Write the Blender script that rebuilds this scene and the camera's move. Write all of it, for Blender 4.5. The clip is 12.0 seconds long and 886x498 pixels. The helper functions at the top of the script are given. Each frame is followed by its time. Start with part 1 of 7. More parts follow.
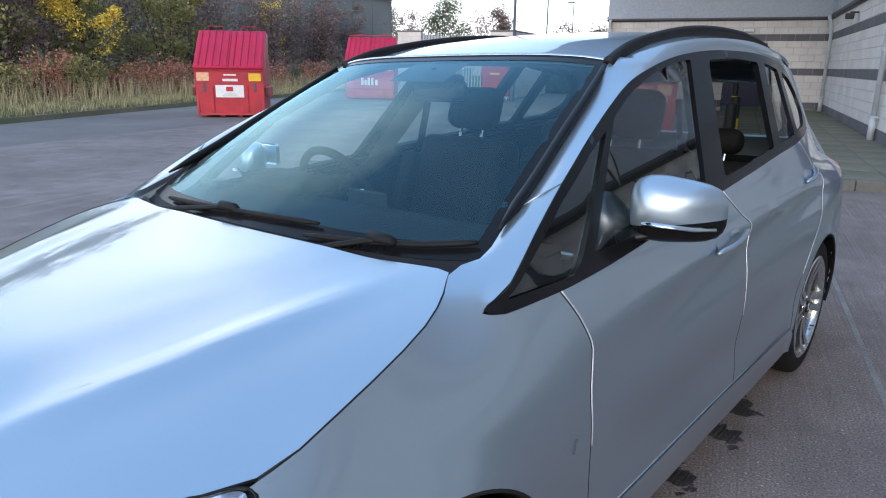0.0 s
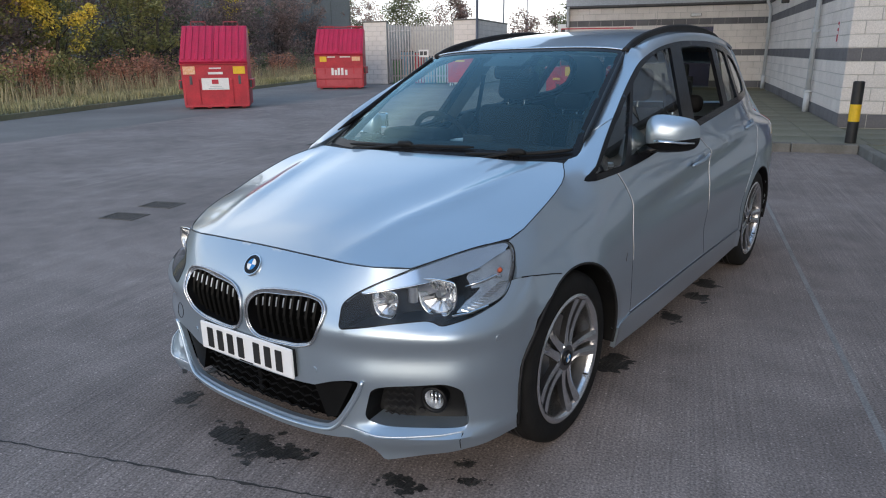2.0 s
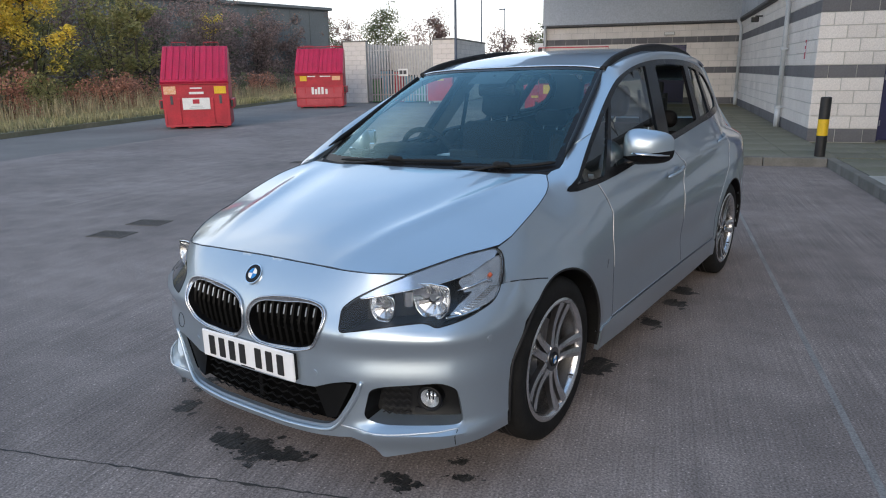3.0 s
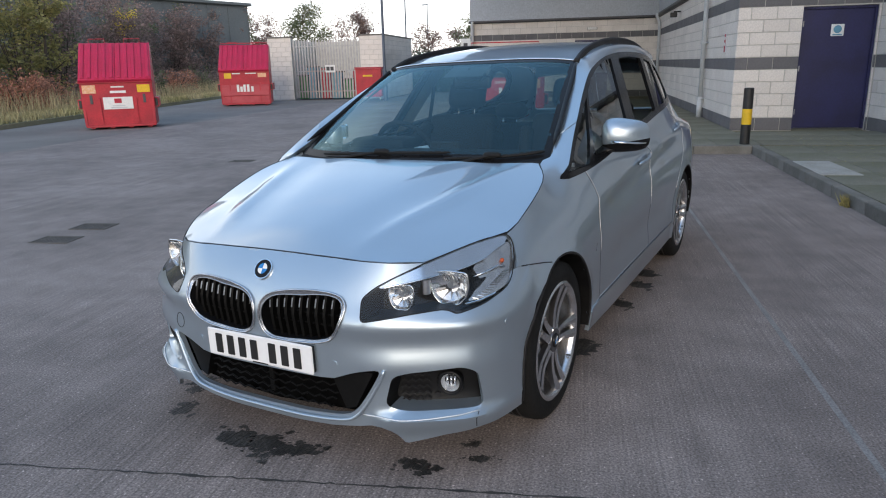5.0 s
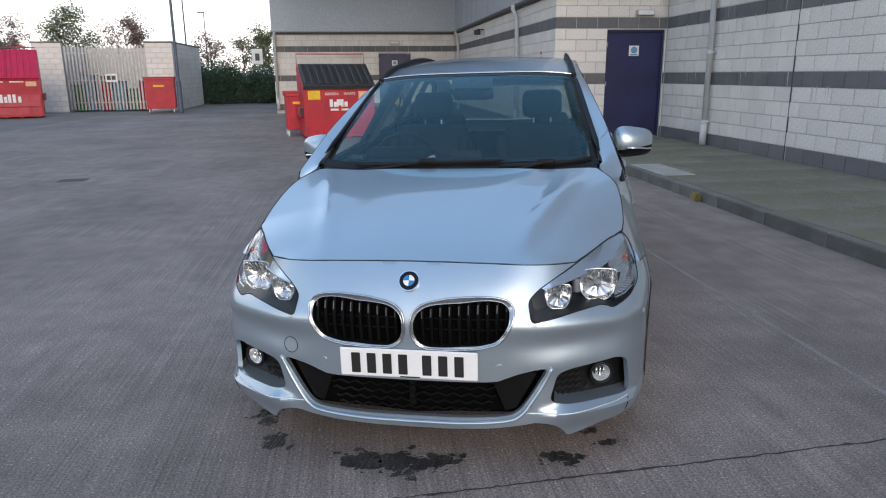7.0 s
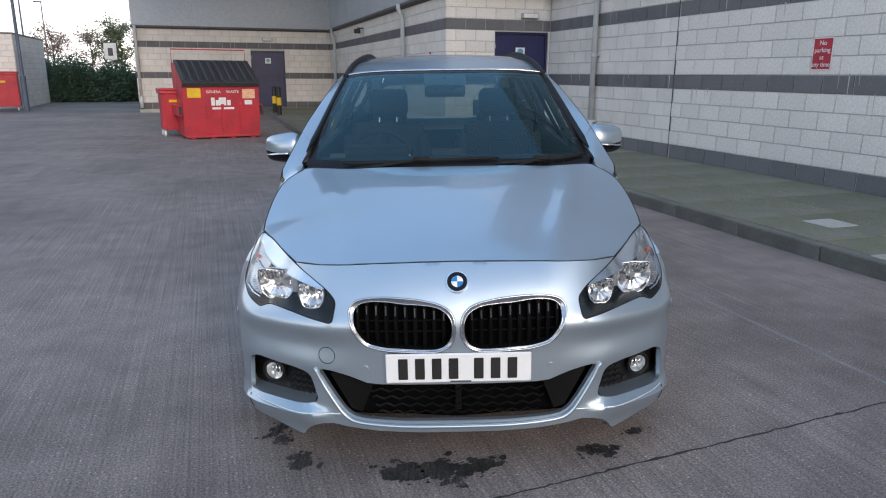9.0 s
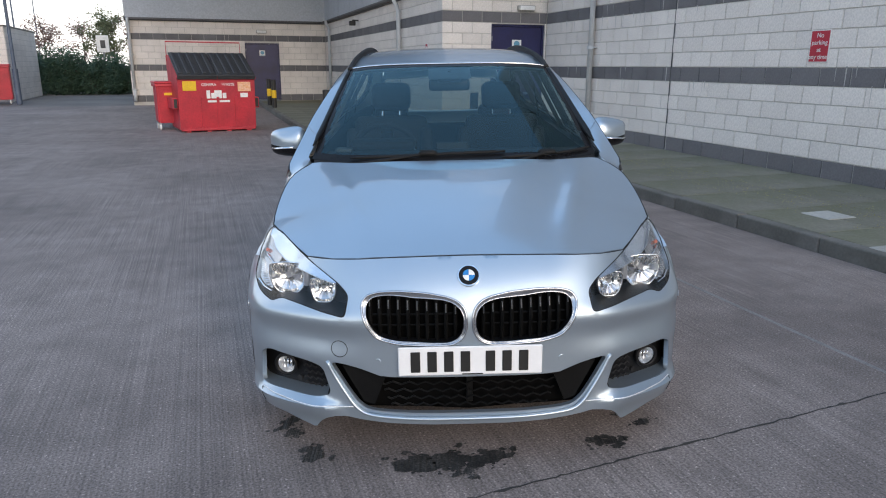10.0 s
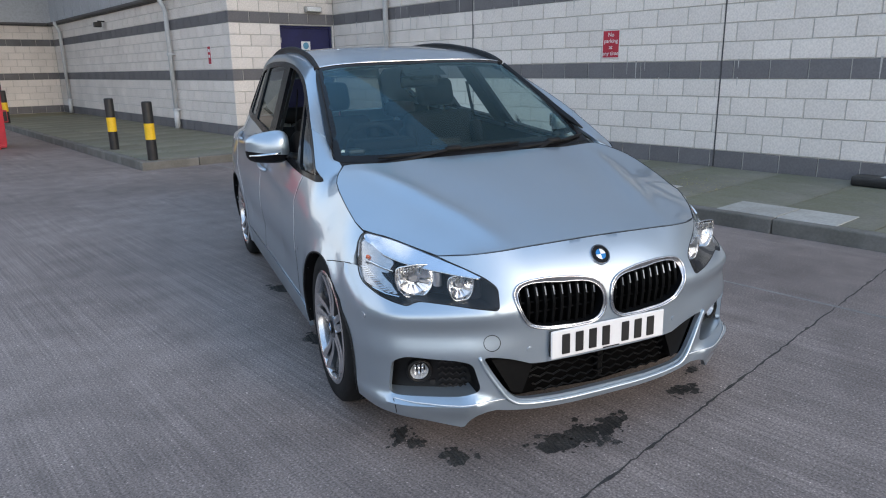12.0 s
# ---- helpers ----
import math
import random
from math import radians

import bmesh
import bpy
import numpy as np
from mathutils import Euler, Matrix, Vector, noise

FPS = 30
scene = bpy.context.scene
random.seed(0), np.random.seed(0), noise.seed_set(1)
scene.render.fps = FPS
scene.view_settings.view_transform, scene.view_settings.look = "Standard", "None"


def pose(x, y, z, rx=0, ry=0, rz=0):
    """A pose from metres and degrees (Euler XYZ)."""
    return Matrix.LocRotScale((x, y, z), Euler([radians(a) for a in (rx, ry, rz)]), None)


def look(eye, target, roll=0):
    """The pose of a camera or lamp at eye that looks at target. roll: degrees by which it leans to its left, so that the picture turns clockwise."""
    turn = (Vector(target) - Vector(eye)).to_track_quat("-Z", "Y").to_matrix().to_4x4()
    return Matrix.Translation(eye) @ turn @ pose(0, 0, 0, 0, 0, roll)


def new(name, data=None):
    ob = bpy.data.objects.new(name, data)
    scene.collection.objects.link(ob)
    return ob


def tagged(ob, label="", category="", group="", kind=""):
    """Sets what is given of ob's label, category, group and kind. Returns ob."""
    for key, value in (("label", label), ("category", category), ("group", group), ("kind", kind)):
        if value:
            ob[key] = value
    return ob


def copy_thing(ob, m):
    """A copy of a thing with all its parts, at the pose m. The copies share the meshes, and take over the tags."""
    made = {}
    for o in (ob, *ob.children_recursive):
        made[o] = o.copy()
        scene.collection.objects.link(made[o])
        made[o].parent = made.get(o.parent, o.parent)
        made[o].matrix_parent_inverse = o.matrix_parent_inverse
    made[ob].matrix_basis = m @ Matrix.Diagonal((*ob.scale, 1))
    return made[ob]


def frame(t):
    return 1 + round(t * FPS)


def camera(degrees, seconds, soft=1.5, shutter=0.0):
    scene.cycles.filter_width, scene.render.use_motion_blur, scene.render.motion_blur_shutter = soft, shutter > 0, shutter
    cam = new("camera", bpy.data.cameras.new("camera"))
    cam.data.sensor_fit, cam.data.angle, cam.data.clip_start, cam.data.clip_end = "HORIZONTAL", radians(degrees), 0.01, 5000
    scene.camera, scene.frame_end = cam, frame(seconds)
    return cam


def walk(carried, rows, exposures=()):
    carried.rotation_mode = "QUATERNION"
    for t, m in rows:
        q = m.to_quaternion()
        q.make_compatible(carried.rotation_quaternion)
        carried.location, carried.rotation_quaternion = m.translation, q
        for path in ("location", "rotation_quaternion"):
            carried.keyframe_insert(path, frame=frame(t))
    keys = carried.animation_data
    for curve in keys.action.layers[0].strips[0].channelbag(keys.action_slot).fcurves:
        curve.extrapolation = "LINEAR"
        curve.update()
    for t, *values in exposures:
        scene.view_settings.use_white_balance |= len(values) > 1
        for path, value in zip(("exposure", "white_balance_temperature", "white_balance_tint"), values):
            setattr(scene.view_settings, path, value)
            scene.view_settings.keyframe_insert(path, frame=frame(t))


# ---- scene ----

# ---- camera ----
cam = camera(65.8, 12.0, soft=1.1, shutter=0.0)
PATH = [
    (0, (1.574, 0.040, 1.452), (0.326, 1.513, 0.931), 0.79),
    (0.5, (1.689, -0.463, 1.458), (0.440, 1.014, 0.948), 0.01),
    (1, (1.742, -0.886, 1.462), (0.536, 0.626, 0.953), -0.23),
    (1.5, (1.816, -1.204, 1.470), (0.656, 0.333, 0.929), -0.36),
    (2, (1.959, -1.407, 1.467), (0.808, 0.132, 0.915), -0.58),
    (2.5, (2.008, -1.518, 1.468), (0.885, 0.057, 0.962), -0.46),
    (4.5, (1.971, -1.583, 1.467), (0.887, 0.016, 0.951), -1.92),
    (5, (1.781, -1.764, 1.461), (0.848, -0.073, 0.943), -1.34),
    (5.5, (1.506, -1.917, 1.460), (0.694, -0.168, 0.928), 0.34),
    (6, (1.185, -2.035, 1.481), (0.521, -0.220, 0.964), -0.48),
    (6.5, (0.856, -2.206, 1.480), (0.342, -0.342, 0.969), -0.56),
    (7, (0.557, -2.284, 1.476), (0.208, -0.378, 0.981), -0.45),
    (9, (-0.095, -2.266, 1.456), (-0.060, -0.328, 0.961), 0.35),
    (9.5, (-0.094, -2.279, 1.463), (-0.060, -0.344, 0.958), 0.19),
    (10, (-0.158, -2.281, 1.465), (-0.106, -0.349, 0.949), 0.29),
    (10.5, (-0.497, -2.306, 1.444), (-0.260, -0.385, 0.940), 1.02),
    (11, (-0.851, -2.234, 1.429), (-0.452, -0.338, 0.931), 0.73),
    (11.5, (-1.200, -2.116, 1.444), (-0.609, -0.271, 0.948), 0.14),
    (12, (-1.541, -2.014, 1.437), (-0.783, -0.235, 0.925), -0.90),
]
EXPO = [(0.0, 1.02, 6900, 13), (0.5, 0.69, 7000, 13), (1.0, 0.55, 7180, 13), (1.5, 0.54, 7320, 13), (2.5, 0.66, 7470, 13), (9.0, 0.76, 7600, 14), (12.0, 0.9, 7600, 14)]
walk(cam, [(t, look(eye, target, roll)) for t, eye, target, roll in PATH], EXPO)

# ---- world, sun ----
SUN_ELEV, SUN_AZ = radians(21), radians(158)
world = bpy.data.worlds.new("sky")
scene.world = world
world.use_nodes = True
wn, wl = world.node_tree.nodes, world.node_tree.links
wn.clear()
w_out, w_bg = wn.new("ShaderNodeOutputWorld"), wn.new("ShaderNodeBackground")
w_sky = wn.new("ShaderNodeTexSky")
w_sky.sky_type, w_sky.sun_disc = "NISHITA", False
w_sky.sun_elevation, w_sky.sun_rotation = SUN_ELEV, SUN_AZ
w_sky.air_density, w_sky.dust_density, w_sky.ozone_density = 1.0, 1.2, 2.0
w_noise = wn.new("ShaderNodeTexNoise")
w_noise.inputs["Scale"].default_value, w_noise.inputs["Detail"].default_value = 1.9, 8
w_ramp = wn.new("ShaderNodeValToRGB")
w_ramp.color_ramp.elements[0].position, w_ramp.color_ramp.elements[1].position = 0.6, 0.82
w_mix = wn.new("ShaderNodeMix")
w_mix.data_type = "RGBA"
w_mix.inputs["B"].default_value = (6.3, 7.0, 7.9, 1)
w_shift = wn.new("ShaderNodeVectorMath")              # cloud field offset, picked to put bright cloud in the car's reflections
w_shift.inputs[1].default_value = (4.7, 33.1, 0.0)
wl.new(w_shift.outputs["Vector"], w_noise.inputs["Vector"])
w_west = wn.new("ShaderNodeMath")                     # cloud added towards the yard's open side to brighten the car's reflections
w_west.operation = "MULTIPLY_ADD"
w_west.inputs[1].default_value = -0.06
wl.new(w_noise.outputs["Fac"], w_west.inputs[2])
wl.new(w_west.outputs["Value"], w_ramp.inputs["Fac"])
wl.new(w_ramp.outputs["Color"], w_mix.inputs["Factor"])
w_veil = wn.new("ShaderNodeMix")                      # thin high cloud over the blue
w_veil.data_type = "RGBA"
w_veil.inputs["Factor"].default_value = 0.4
w_veil.inputs["B"].default_value = (2.4, 4.7, 8.2, 1)
wl.new(w_sky.outputs["Color"], w_veil.inputs["A"])
wl.new(w_veil.outputs["Result"], w_mix.inputs["A"])
w_co, w_sep, w_low, w_pow, w_haze = wn.new("ShaderNodeTexCoord"), wn.new("ShaderNodeSeparateXYZ"), wn.new("ShaderNodeMath"), wn.new("ShaderNodeMath"), wn.new("ShaderNodeMix")
w_low.operation, w_low.use_clamp, w_pow.operation = "SUBTRACT", True, "POWER"      # white autumn haze towards the horizon
w_low.inputs[0].default_value, w_pow.inputs[1].default_value, w_haze.data_type = 1.0, 5.0, "RGBA"
w_haze.inputs["B"].default_value = (8.2, 8.7, 9.3, 1)
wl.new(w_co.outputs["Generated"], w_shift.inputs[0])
wl.new(w_co.outputs["Generated"], w_sep.inputs["Vector"])
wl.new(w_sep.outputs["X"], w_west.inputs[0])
wl.new(w_sep.outputs["Z"], w_low.inputs[1])
wl.new(w_low.outputs["Value"], w_pow.inputs[0])
wl.new(w_pow.outputs["Value"], w_haze.inputs["Factor"])
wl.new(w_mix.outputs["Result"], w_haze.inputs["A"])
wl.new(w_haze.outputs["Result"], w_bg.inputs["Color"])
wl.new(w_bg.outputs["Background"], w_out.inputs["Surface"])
w_bg.inputs["Strength"].default_value = 0.15
sun = new("sun", bpy.data.lights.new("sun", "SUN"))
sun.data.energy, sun.data.angle, sun.data.color = 0.52, radians(22), (1.0, 0.94, 0.87)
sun.matrix_world = pose(0, 0, 30, 90 - math.degrees(SUN_ELEV), 0, 180 - math.degrees(SUN_AZ))


# ---- materials ----
def mat(name, a, b=None, rough=0.6, metal=0.0, scale=6.0, fine=60.0, bump=0.0, stretch=(1, 1, 1), coat=0.0, vary=0.0, spread=(0.35, 0.65),
        rough_vary=0.0, island=0.0, even_big=False, grain=0.0, amp=0.12, speck=0.0, patchy=False):
    """A surface with two colours mixed by coarse noise, a finer grain on top, bump, and a shade per object or island."""
    m = bpy.data.materials.new(name)
    m.use_nodes = True
    n, l = m.node_tree.nodes, m.node_tree.links
    p = n["Principled BSDF"]
    b = b or tuple(min(1, v * 0.8) for v in a)
    co = n.new("ShaderNodeTexCoord")
    mp = n.new("ShaderNodeMapping")
    mp.inputs["Scale"].default_value = stretch
    l.new(co.outputs["Object"], mp.inputs["Vector"])
    big, small = n.new("ShaderNodeTexNoise"), n.new("ShaderNodeTexNoise")
    for tex, s, d in ((big, scale, 5), (small, fine, 3)):
        tex.inputs["Scale"].default_value, tex.inputs["Detail"].default_value = s, d
        l.new(co.outputs["Object"] if even_big and tex is big else mp.outputs["Vector"], tex.inputs["Vector"])
    ramp = n.new("ShaderNodeMapRange")
    ramp.inputs["From Min"].default_value, ramp.inputs["From Max"].default_value = spread
    l.new(big.outputs["Fac"], ramp.inputs["Value"])
    mix = n.new("ShaderNodeMix")
    mix.data_type = "RGBA"
    mix.inputs["A"].default_value, mix.inputs["B"].default_value = (*a, 1), (*b, 1)
    l.new(ramp.outputs["Result"], mix.inputs["Factor"])
    hsv = n.new("ShaderNodeHueSaturation")
    l.new(mix.outputs["Result"], hsv.inputs["Color"])
    val = n.new("ShaderNodeMapRange")
    val.inputs["From Min"].default_value, val.inputs["From Max"].default_value = 0.28, 0.72
    val.inputs["To Min"].default_value, val.inputs["To Max"].default_value = 1 - amp, 1 + amp
    l.new(small.outputs["Fac"], val.inputs["Value"])
    last = val.outputs["Result"]
    if patchy:                  # the grain worn away in places, and a cloudy mottle
        wt, wr, wo, wm = n.new("ShaderNodeTexNoise"), n.new("ShaderNodeMapRange"), n.new("ShaderNodeMath"), n.new("ShaderNodeMath")
        mt, mr_, mm = n.new("ShaderNodeTexNoise"), n.new("ShaderNodeMapRange"), n.new("ShaderNodeMath")
        for tex, s, d in ((wt, 0.35, 4), (mt, 4.0, 7)):
            tex.inputs["Scale"].default_value, tex.inputs["Detail"].default_value = s, d
            l.new(co.outputs["Object"], tex.inputs["Vector"])
        for rng_, vals in ((wr, (0.42, 0.58, 0.3, 1.1)), (mr_, (0.3, 0.7, 0.84, 1.16))):
            for key, v in zip(("From Min", "From Max", "To Min", "To Max"), vals):
                rng_.inputs[key].default_value = v
        l.new(wt.outputs["Fac"], wr.inputs["Value"])
        l.new(mt.outputs["Fac"], mr_.inputs["Value"])
        wo.operation, wm.operation, mm.operation = "SUBTRACT", "MULTIPLY_ADD", "MULTIPLY"
        wo.inputs[1].default_value, wm.inputs[2].default_value = 1.0, 1.0
        l.new(last, wo.inputs[0])
        l.new(wo.outputs["Value"], wm.inputs[0])
        l.new(wr.outputs["Result"], wm.inputs[1])
        l.new(wm.outputs["Value"], mm.inputs[0])
        l.new(mr_.outputs["Result"], mm.inputs[1])
        # tamped grooves of uneven width and depth along the bay
        gv, gp, gn, gx = n.new("ShaderNodeTexNoise"), n.new("ShaderNodeMapping"), n.new("ShaderNodeMapRange"), n.new("ShaderNodeMath")
        gp.inputs["Scale"].default_value = (17.0, 0.45, 1.0)
        gv.inputs["Scale"].default_value, gv.inputs["Detail"].default_value, gv.inputs["Roughness"].default_value = 1.0, 6, 0.72
        l.new(co.outputs["Object"], gp.inputs["Vector"])
        l.new(gp.outputs["Vector"], gv.inputs["Vector"])
        for key, v in zip(("From Min", "From Max", "To Min", "To Max"), (0.34, 0.62, 0.93, 1.045)):
            gn.inputs[key].default_value = v
        gx.operation = "MULTIPLY"
        l.new(gv.outputs["Fac"], gn.inputs["Value"])
        l.new(mm.outputs["Value"], gx.inputs[0])
        l.new(gn.outputs["Result"], gx.inputs[1])
        last = gx.outputs["Value"]
    if grain:
        gt, gr, gm = n.new("ShaderNodeTexNoise"), n.new("ShaderNodeMapRange"), n.new("ShaderNodeMath")
        gt.inputs["Scale"].default_value, gt.inputs["Detail"].default_value = 110, 4
        l.new(co.outputs["Object"], gt.inputs["Vector"])
        gr.inputs["From Min"].default_value, gr.inputs["From Max"].default_value = 0.3, 0.7
        gr.inputs["To Min"].default_value, gr.inputs["To Max"].default_value = 1 - grain, 1 + grain
        gm.operation = "MULTIPLY"
        l.new(gt.outputs["Fac"], gr.inputs["Value"])
        l.new(gr.outputs["Result"], gm.inputs[0])
        l.new(last, gm.inputs[1])
        last = gm.outputs["Value"]
    if speck:
        st, sr, sm = n.new("ShaderNodeTexNoise"), n.new("ShaderNodeMapRange"), n.new("ShaderNodeMath")
        st.inputs["Scale"].default_value, st.inputs["Detail"].default_value = 75, 2
        l.new(co.outputs["Object"], st.inputs["Vector"])
        sr.inputs["From Min"].default_value, sr.inputs["From Max"].default_value = 0.64, 0.72
        sr.inputs["To Min"].default_value, sr.inputs["To Max"].default_value = 1.0, 1 + speck
        sm.operation = "MULTIPLY"
        l.new(st.outputs["Fac"], sr.inputs["Value"])
        l.new(sr.outputs["Result"], sm.inputs[0])
        l.new(last, sm.inputs[1])
        last = sm.outputs["Value"]
    if vary or island:
        src = n.new("ShaderNodeObjectInfo").outputs["Random"] if vary else n.new("ShaderNodeNewGeometry").outputs["Random Per Island"]
        r = n.new("ShaderNodeMapRange")
        r.inputs["To Min"].default_value, r.inputs["To Max"].default_value = 1 - (vary or island), 1 + (vary or island)
        l.new(src, r.inputs["Value"])
        mul = n.new("ShaderNodeMath")
        mul.operation = "MULTIPLY"
        l.new(last, mul.inputs[0])
        l.new(r.outputs["Result"], mul.inputs[1])
        last = mul.outputs["Value"]
    l.new(last, hsv.inputs["Value"])
    l.new(hsv.outputs["Color"], p.inputs["Base Color"])
    p.inputs["Roughness"].default_value, p.inputs["Metallic"].default_value = rough, metal
    if rough_vary:
        rr = n.new("ShaderNodeMapRange")
        rr.inputs["To Min"].default_value, rr.inputs["To Max"].default_value = rough - rough_vary, rough + rough_vary
        l.new(big.outputs["Fac"], rr.inputs["Value"])
        l.new(rr.outputs["Result"], p.inputs["Roughness"])
    if coat:
        p.inputs["Coat Weight"].default_value, p.inputs["Coat Roughness"].default_value = coat, 0.03
    if bump:
        bp = n.new("ShaderNodeBump")
        bp.inputs["Strength"].default_value, bp.inputs["Distance"].default_value = bump, 0.01
        l.new(small.outputs["Fac"], bp.inputs["Height"])
        l.new(bp.outputs["Normal"], p.inputs["Normal"])
    return m


def glass_mat(name, tint, rough=0.0, sheen=(1, 1, 1), face=0.08):
    """A thin sheet of tinted glass: clear straight on, a mirror at a glance, the same from both sides."""
    m = bpy.data.materials.new(name)
    m.use_nodes = True
    n, l = m.node_tree.nodes, m.node_tree.links
    n.remove(n["Principled BSDF"])
    tr, gl, mx, lw = n.new("ShaderNodeBsdfTransparent"), n.new("ShaderNodeBsdfGlossy"), n.new("ShaderNodeMixShader"), n.new("ShaderNodeLayerWeight")
    up, fr = n.new("ShaderNodeMath"), n.new("ShaderNodeMath")
    tr.inputs["Color"].default_value = (*tint, 1)
    gl.inputs["Roughness"].default_value, gl.inputs["Color"].default_value = rough, (*sheen, 1)
    lw.inputs["Blend"].default_value = 0.5
    up.operation, up.inputs[1].default_value = "POWER", 4.5
    fr.operation, fr.inputs[1].default_value, fr.inputs[2].default_value = "MULTIPLY_ADD", 1 - face, face
    l.new(lw.outputs["Facing"], up.inputs[0])
    l.new(up.outputs["Value"], fr.inputs[0])
    l.new(fr.outputs["Value"], mx.inputs["Fac"])
    l.new(tr.outputs["BSDF"], mx.inputs[1])
    l.new(gl.outputs["BSDF"], mx.inputs[2])
    l.new(mx.outputs["Shader"], n["Material Output"].inputs["Surface"])
    return m


CONCRETE = mat("brushed_concrete", (0.25, 0.207, 0.19), (0.174, 0.143, 0.131), 0.85, scale=0.55, fine=30, bump=0.45, stretch=(2.6, 0.02, 1), even_big=True, patchy=True, grain=0.5, amp=0.2, speck=1.2)
YARD = mat("yard_surface", (0.195, 0.18, 0.168), (0.14, 0.128, 0.12), 0.88, scale=0.5, fine=30, bump=0.4, grain=0.25)
PALE_JOINT = mat("pale_joint", (0.26, 0.25, 0.24), (0.18, 0.175, 0.17), 0.9, scale=3, fine=40, grain=0.3)
JOINT = mat("joint_filler", (0.03, 0.03, 0.03), (0.05, 0.045, 0.04), 0.9, scale=8)
PAVING = mat("paving_slab", (0.205, 0.195, 0.16), (0.13, 0.135, 0.08), 0.9, scale=1.2, fine=40, bump=0.4, vary=0.1)
PALE_SLAB = mat("pale_slab", (0.42, 0.41, 0.38), (0.34, 0.33, 0.3), 0.9, scale=3, fine=40, bump=0.3, vary=0.05)
KERB = mat("kerb_stone", (0.2, 0.19, 0.175), (0.13, 0.125, 0.11), 0.9, scale=2.5, fine=40, bump=0.5, vary=0.12)
BLOCK = mat("cream_block", (0.75, 0.695, 0.645), (0.655, 0.605, 0.56), 0.92, scale=1.3, fine=50, bump=0.5, vary=0.05)
BLOCK_JOINED = mat("cream_block_far", (0.75, 0.695, 0.645), (0.655, 0.605, 0.56), 0.92, scale=1.3, fine=50, bump=0.5, island=0.05)
DARK_BLOCK = mat("grey_block", (0.165, 0.16, 0.165), (0.125, 0.12, 0.125), 0.9, scale=1.5, fine=50, bump=0.5, vary=0.08)
DARK_JOINED = mat("grey_block_far", (0.165, 0.16, 0.165), (0.125, 0.12, 0.125), 0.9, scale=1.5, fine=50, bump=0.5, island=0.08)
MORTAR = mat("mortar", (0.5, 0.475, 0.44), (0.43, 0.41, 0.38), 0.95, scale=5, fine=80, bump=0.4)
CLADDING = mat("grey_cladding", (0.42, 0.455, 0.5), (0.39, 0.425, 0.465), 0.5, scale=0.6, fine=20)
FLASHING = mat("dark_flashing", (0.07, 0.07, 0.075), (0.05, 0.05, 0.055), 0.5, scale=2)
NAVY = mat("navy_paint", (0.018, 0.02, 0.085), (0.014, 0.015, 0.06), 0.42, scale=2, fine=30, rough_vary=0.08)
PIPE_GREY = mat("painted_pipe", (0.55, 0.57, 0.58), (0.46, 0.48, 0.49), 0.45, scale=3)
SIGN_RED = mat("sign_red", (0.5, 0.018, 0.04), (0.42, 0.015, 0.035), 0.5, scale=4)
WHITE = mat("white_print", (0.78, 0.78, 0.76), (0.7, 0.7, 0.68), 0.5, scale=5)
# near-black without gloss: the shade inside openings put into the colour
VOID = mat("void_shade", (0.004, 0.004, 0.004), (0.006, 0.006, 0.006), 1.0, scale=5)
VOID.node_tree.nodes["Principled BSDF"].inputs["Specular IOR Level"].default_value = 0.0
BLACK = mat("black_plastic", (0.012, 0.012, 0.013), (0.02, 0.02, 0.02), 0.45, scale=10, fine=200)
YELLOW = mat("yellow_paint", (0.8, 0.5, 0.02), (0.7, 0.42, 0.02), 0.5, scale=5)
BIN_RED = mat("bin_red_paint", (0.54, 0.034, 0.05), (0.4, 0.028, 0.042), 0.45, scale=2.5, fine=30, rough_vary=0.1)
LID_RED = mat("lid_red_plastic", (0.55, 0.01, 0.06), (0.45, 0.01, 0.045), 0.5, scale=2, fine=30)
LID_BLACK = mat("lid_black_plastic", (0.03, 0.032, 0.036), (0.045, 0.047, 0.05), 0.5, scale=2, fine=30)
STEEL = mat("galvanised_steel", (0.42, 0.42, 0.42), (0.33, 0.33, 0.33), 0.45, 0.6, scale=6, fine=60)
GRASS = mat("grass", (0.29, 0.27, 0.125), (0.46, 0.39, 0.24), 0.9, scale=0.5, fine=12, island=0.35)
SOIL = mat("verge_soil", (0.15, 0.14, 0.075), (0.21, 0.18, 0.11), 0.95, scale=0.7, fine=14, bump=0.6)
BARK = mat("bark", (0.1, 0.075, 0.055), (0.06, 0.045, 0.035), 0.95, scale=6, fine=40, bump=0.6)
LEAF = {
    "gold": mat("leaf_gold", (0.800, 0.606, 0.091), (0.727, 0.505, 0.110), 0.7, scale=3, island=0.35),
    "green": mat("leaf_green", (0.263, 0.253, 0.101), (0.404, 0.333, 0.131), 0.7, scale=3, island=0.35),
    "rust": mat("leaf_rust", (0.565, 0.243, 0.151), (0.404, 0.202, 0.143), 0.8, scale=2, island=0.4),
    "plum": mat("leaf_plum", (0.323, 0.213, 0.181), (0.223, 0.161, 0.143), 0.8, scale=2, island=0.4),
    "ever": mat("leaf_evergreen", (0.053, 0.105, 0.067), (0.083, 0.143, 0.090), 0.6, scale=2, island=0.3),
    "dark": mat("leaf_dark", (0.131, 0.161, 0.085), (0.191, 0.191, 0.110), 0.75, scale=2, island=0.35),
    "straw": mat("leaf_straw", (0.565, 0.444, 0.263), (0.404, 0.323, 0.181), 0.85, scale=2, island=0.3),
}

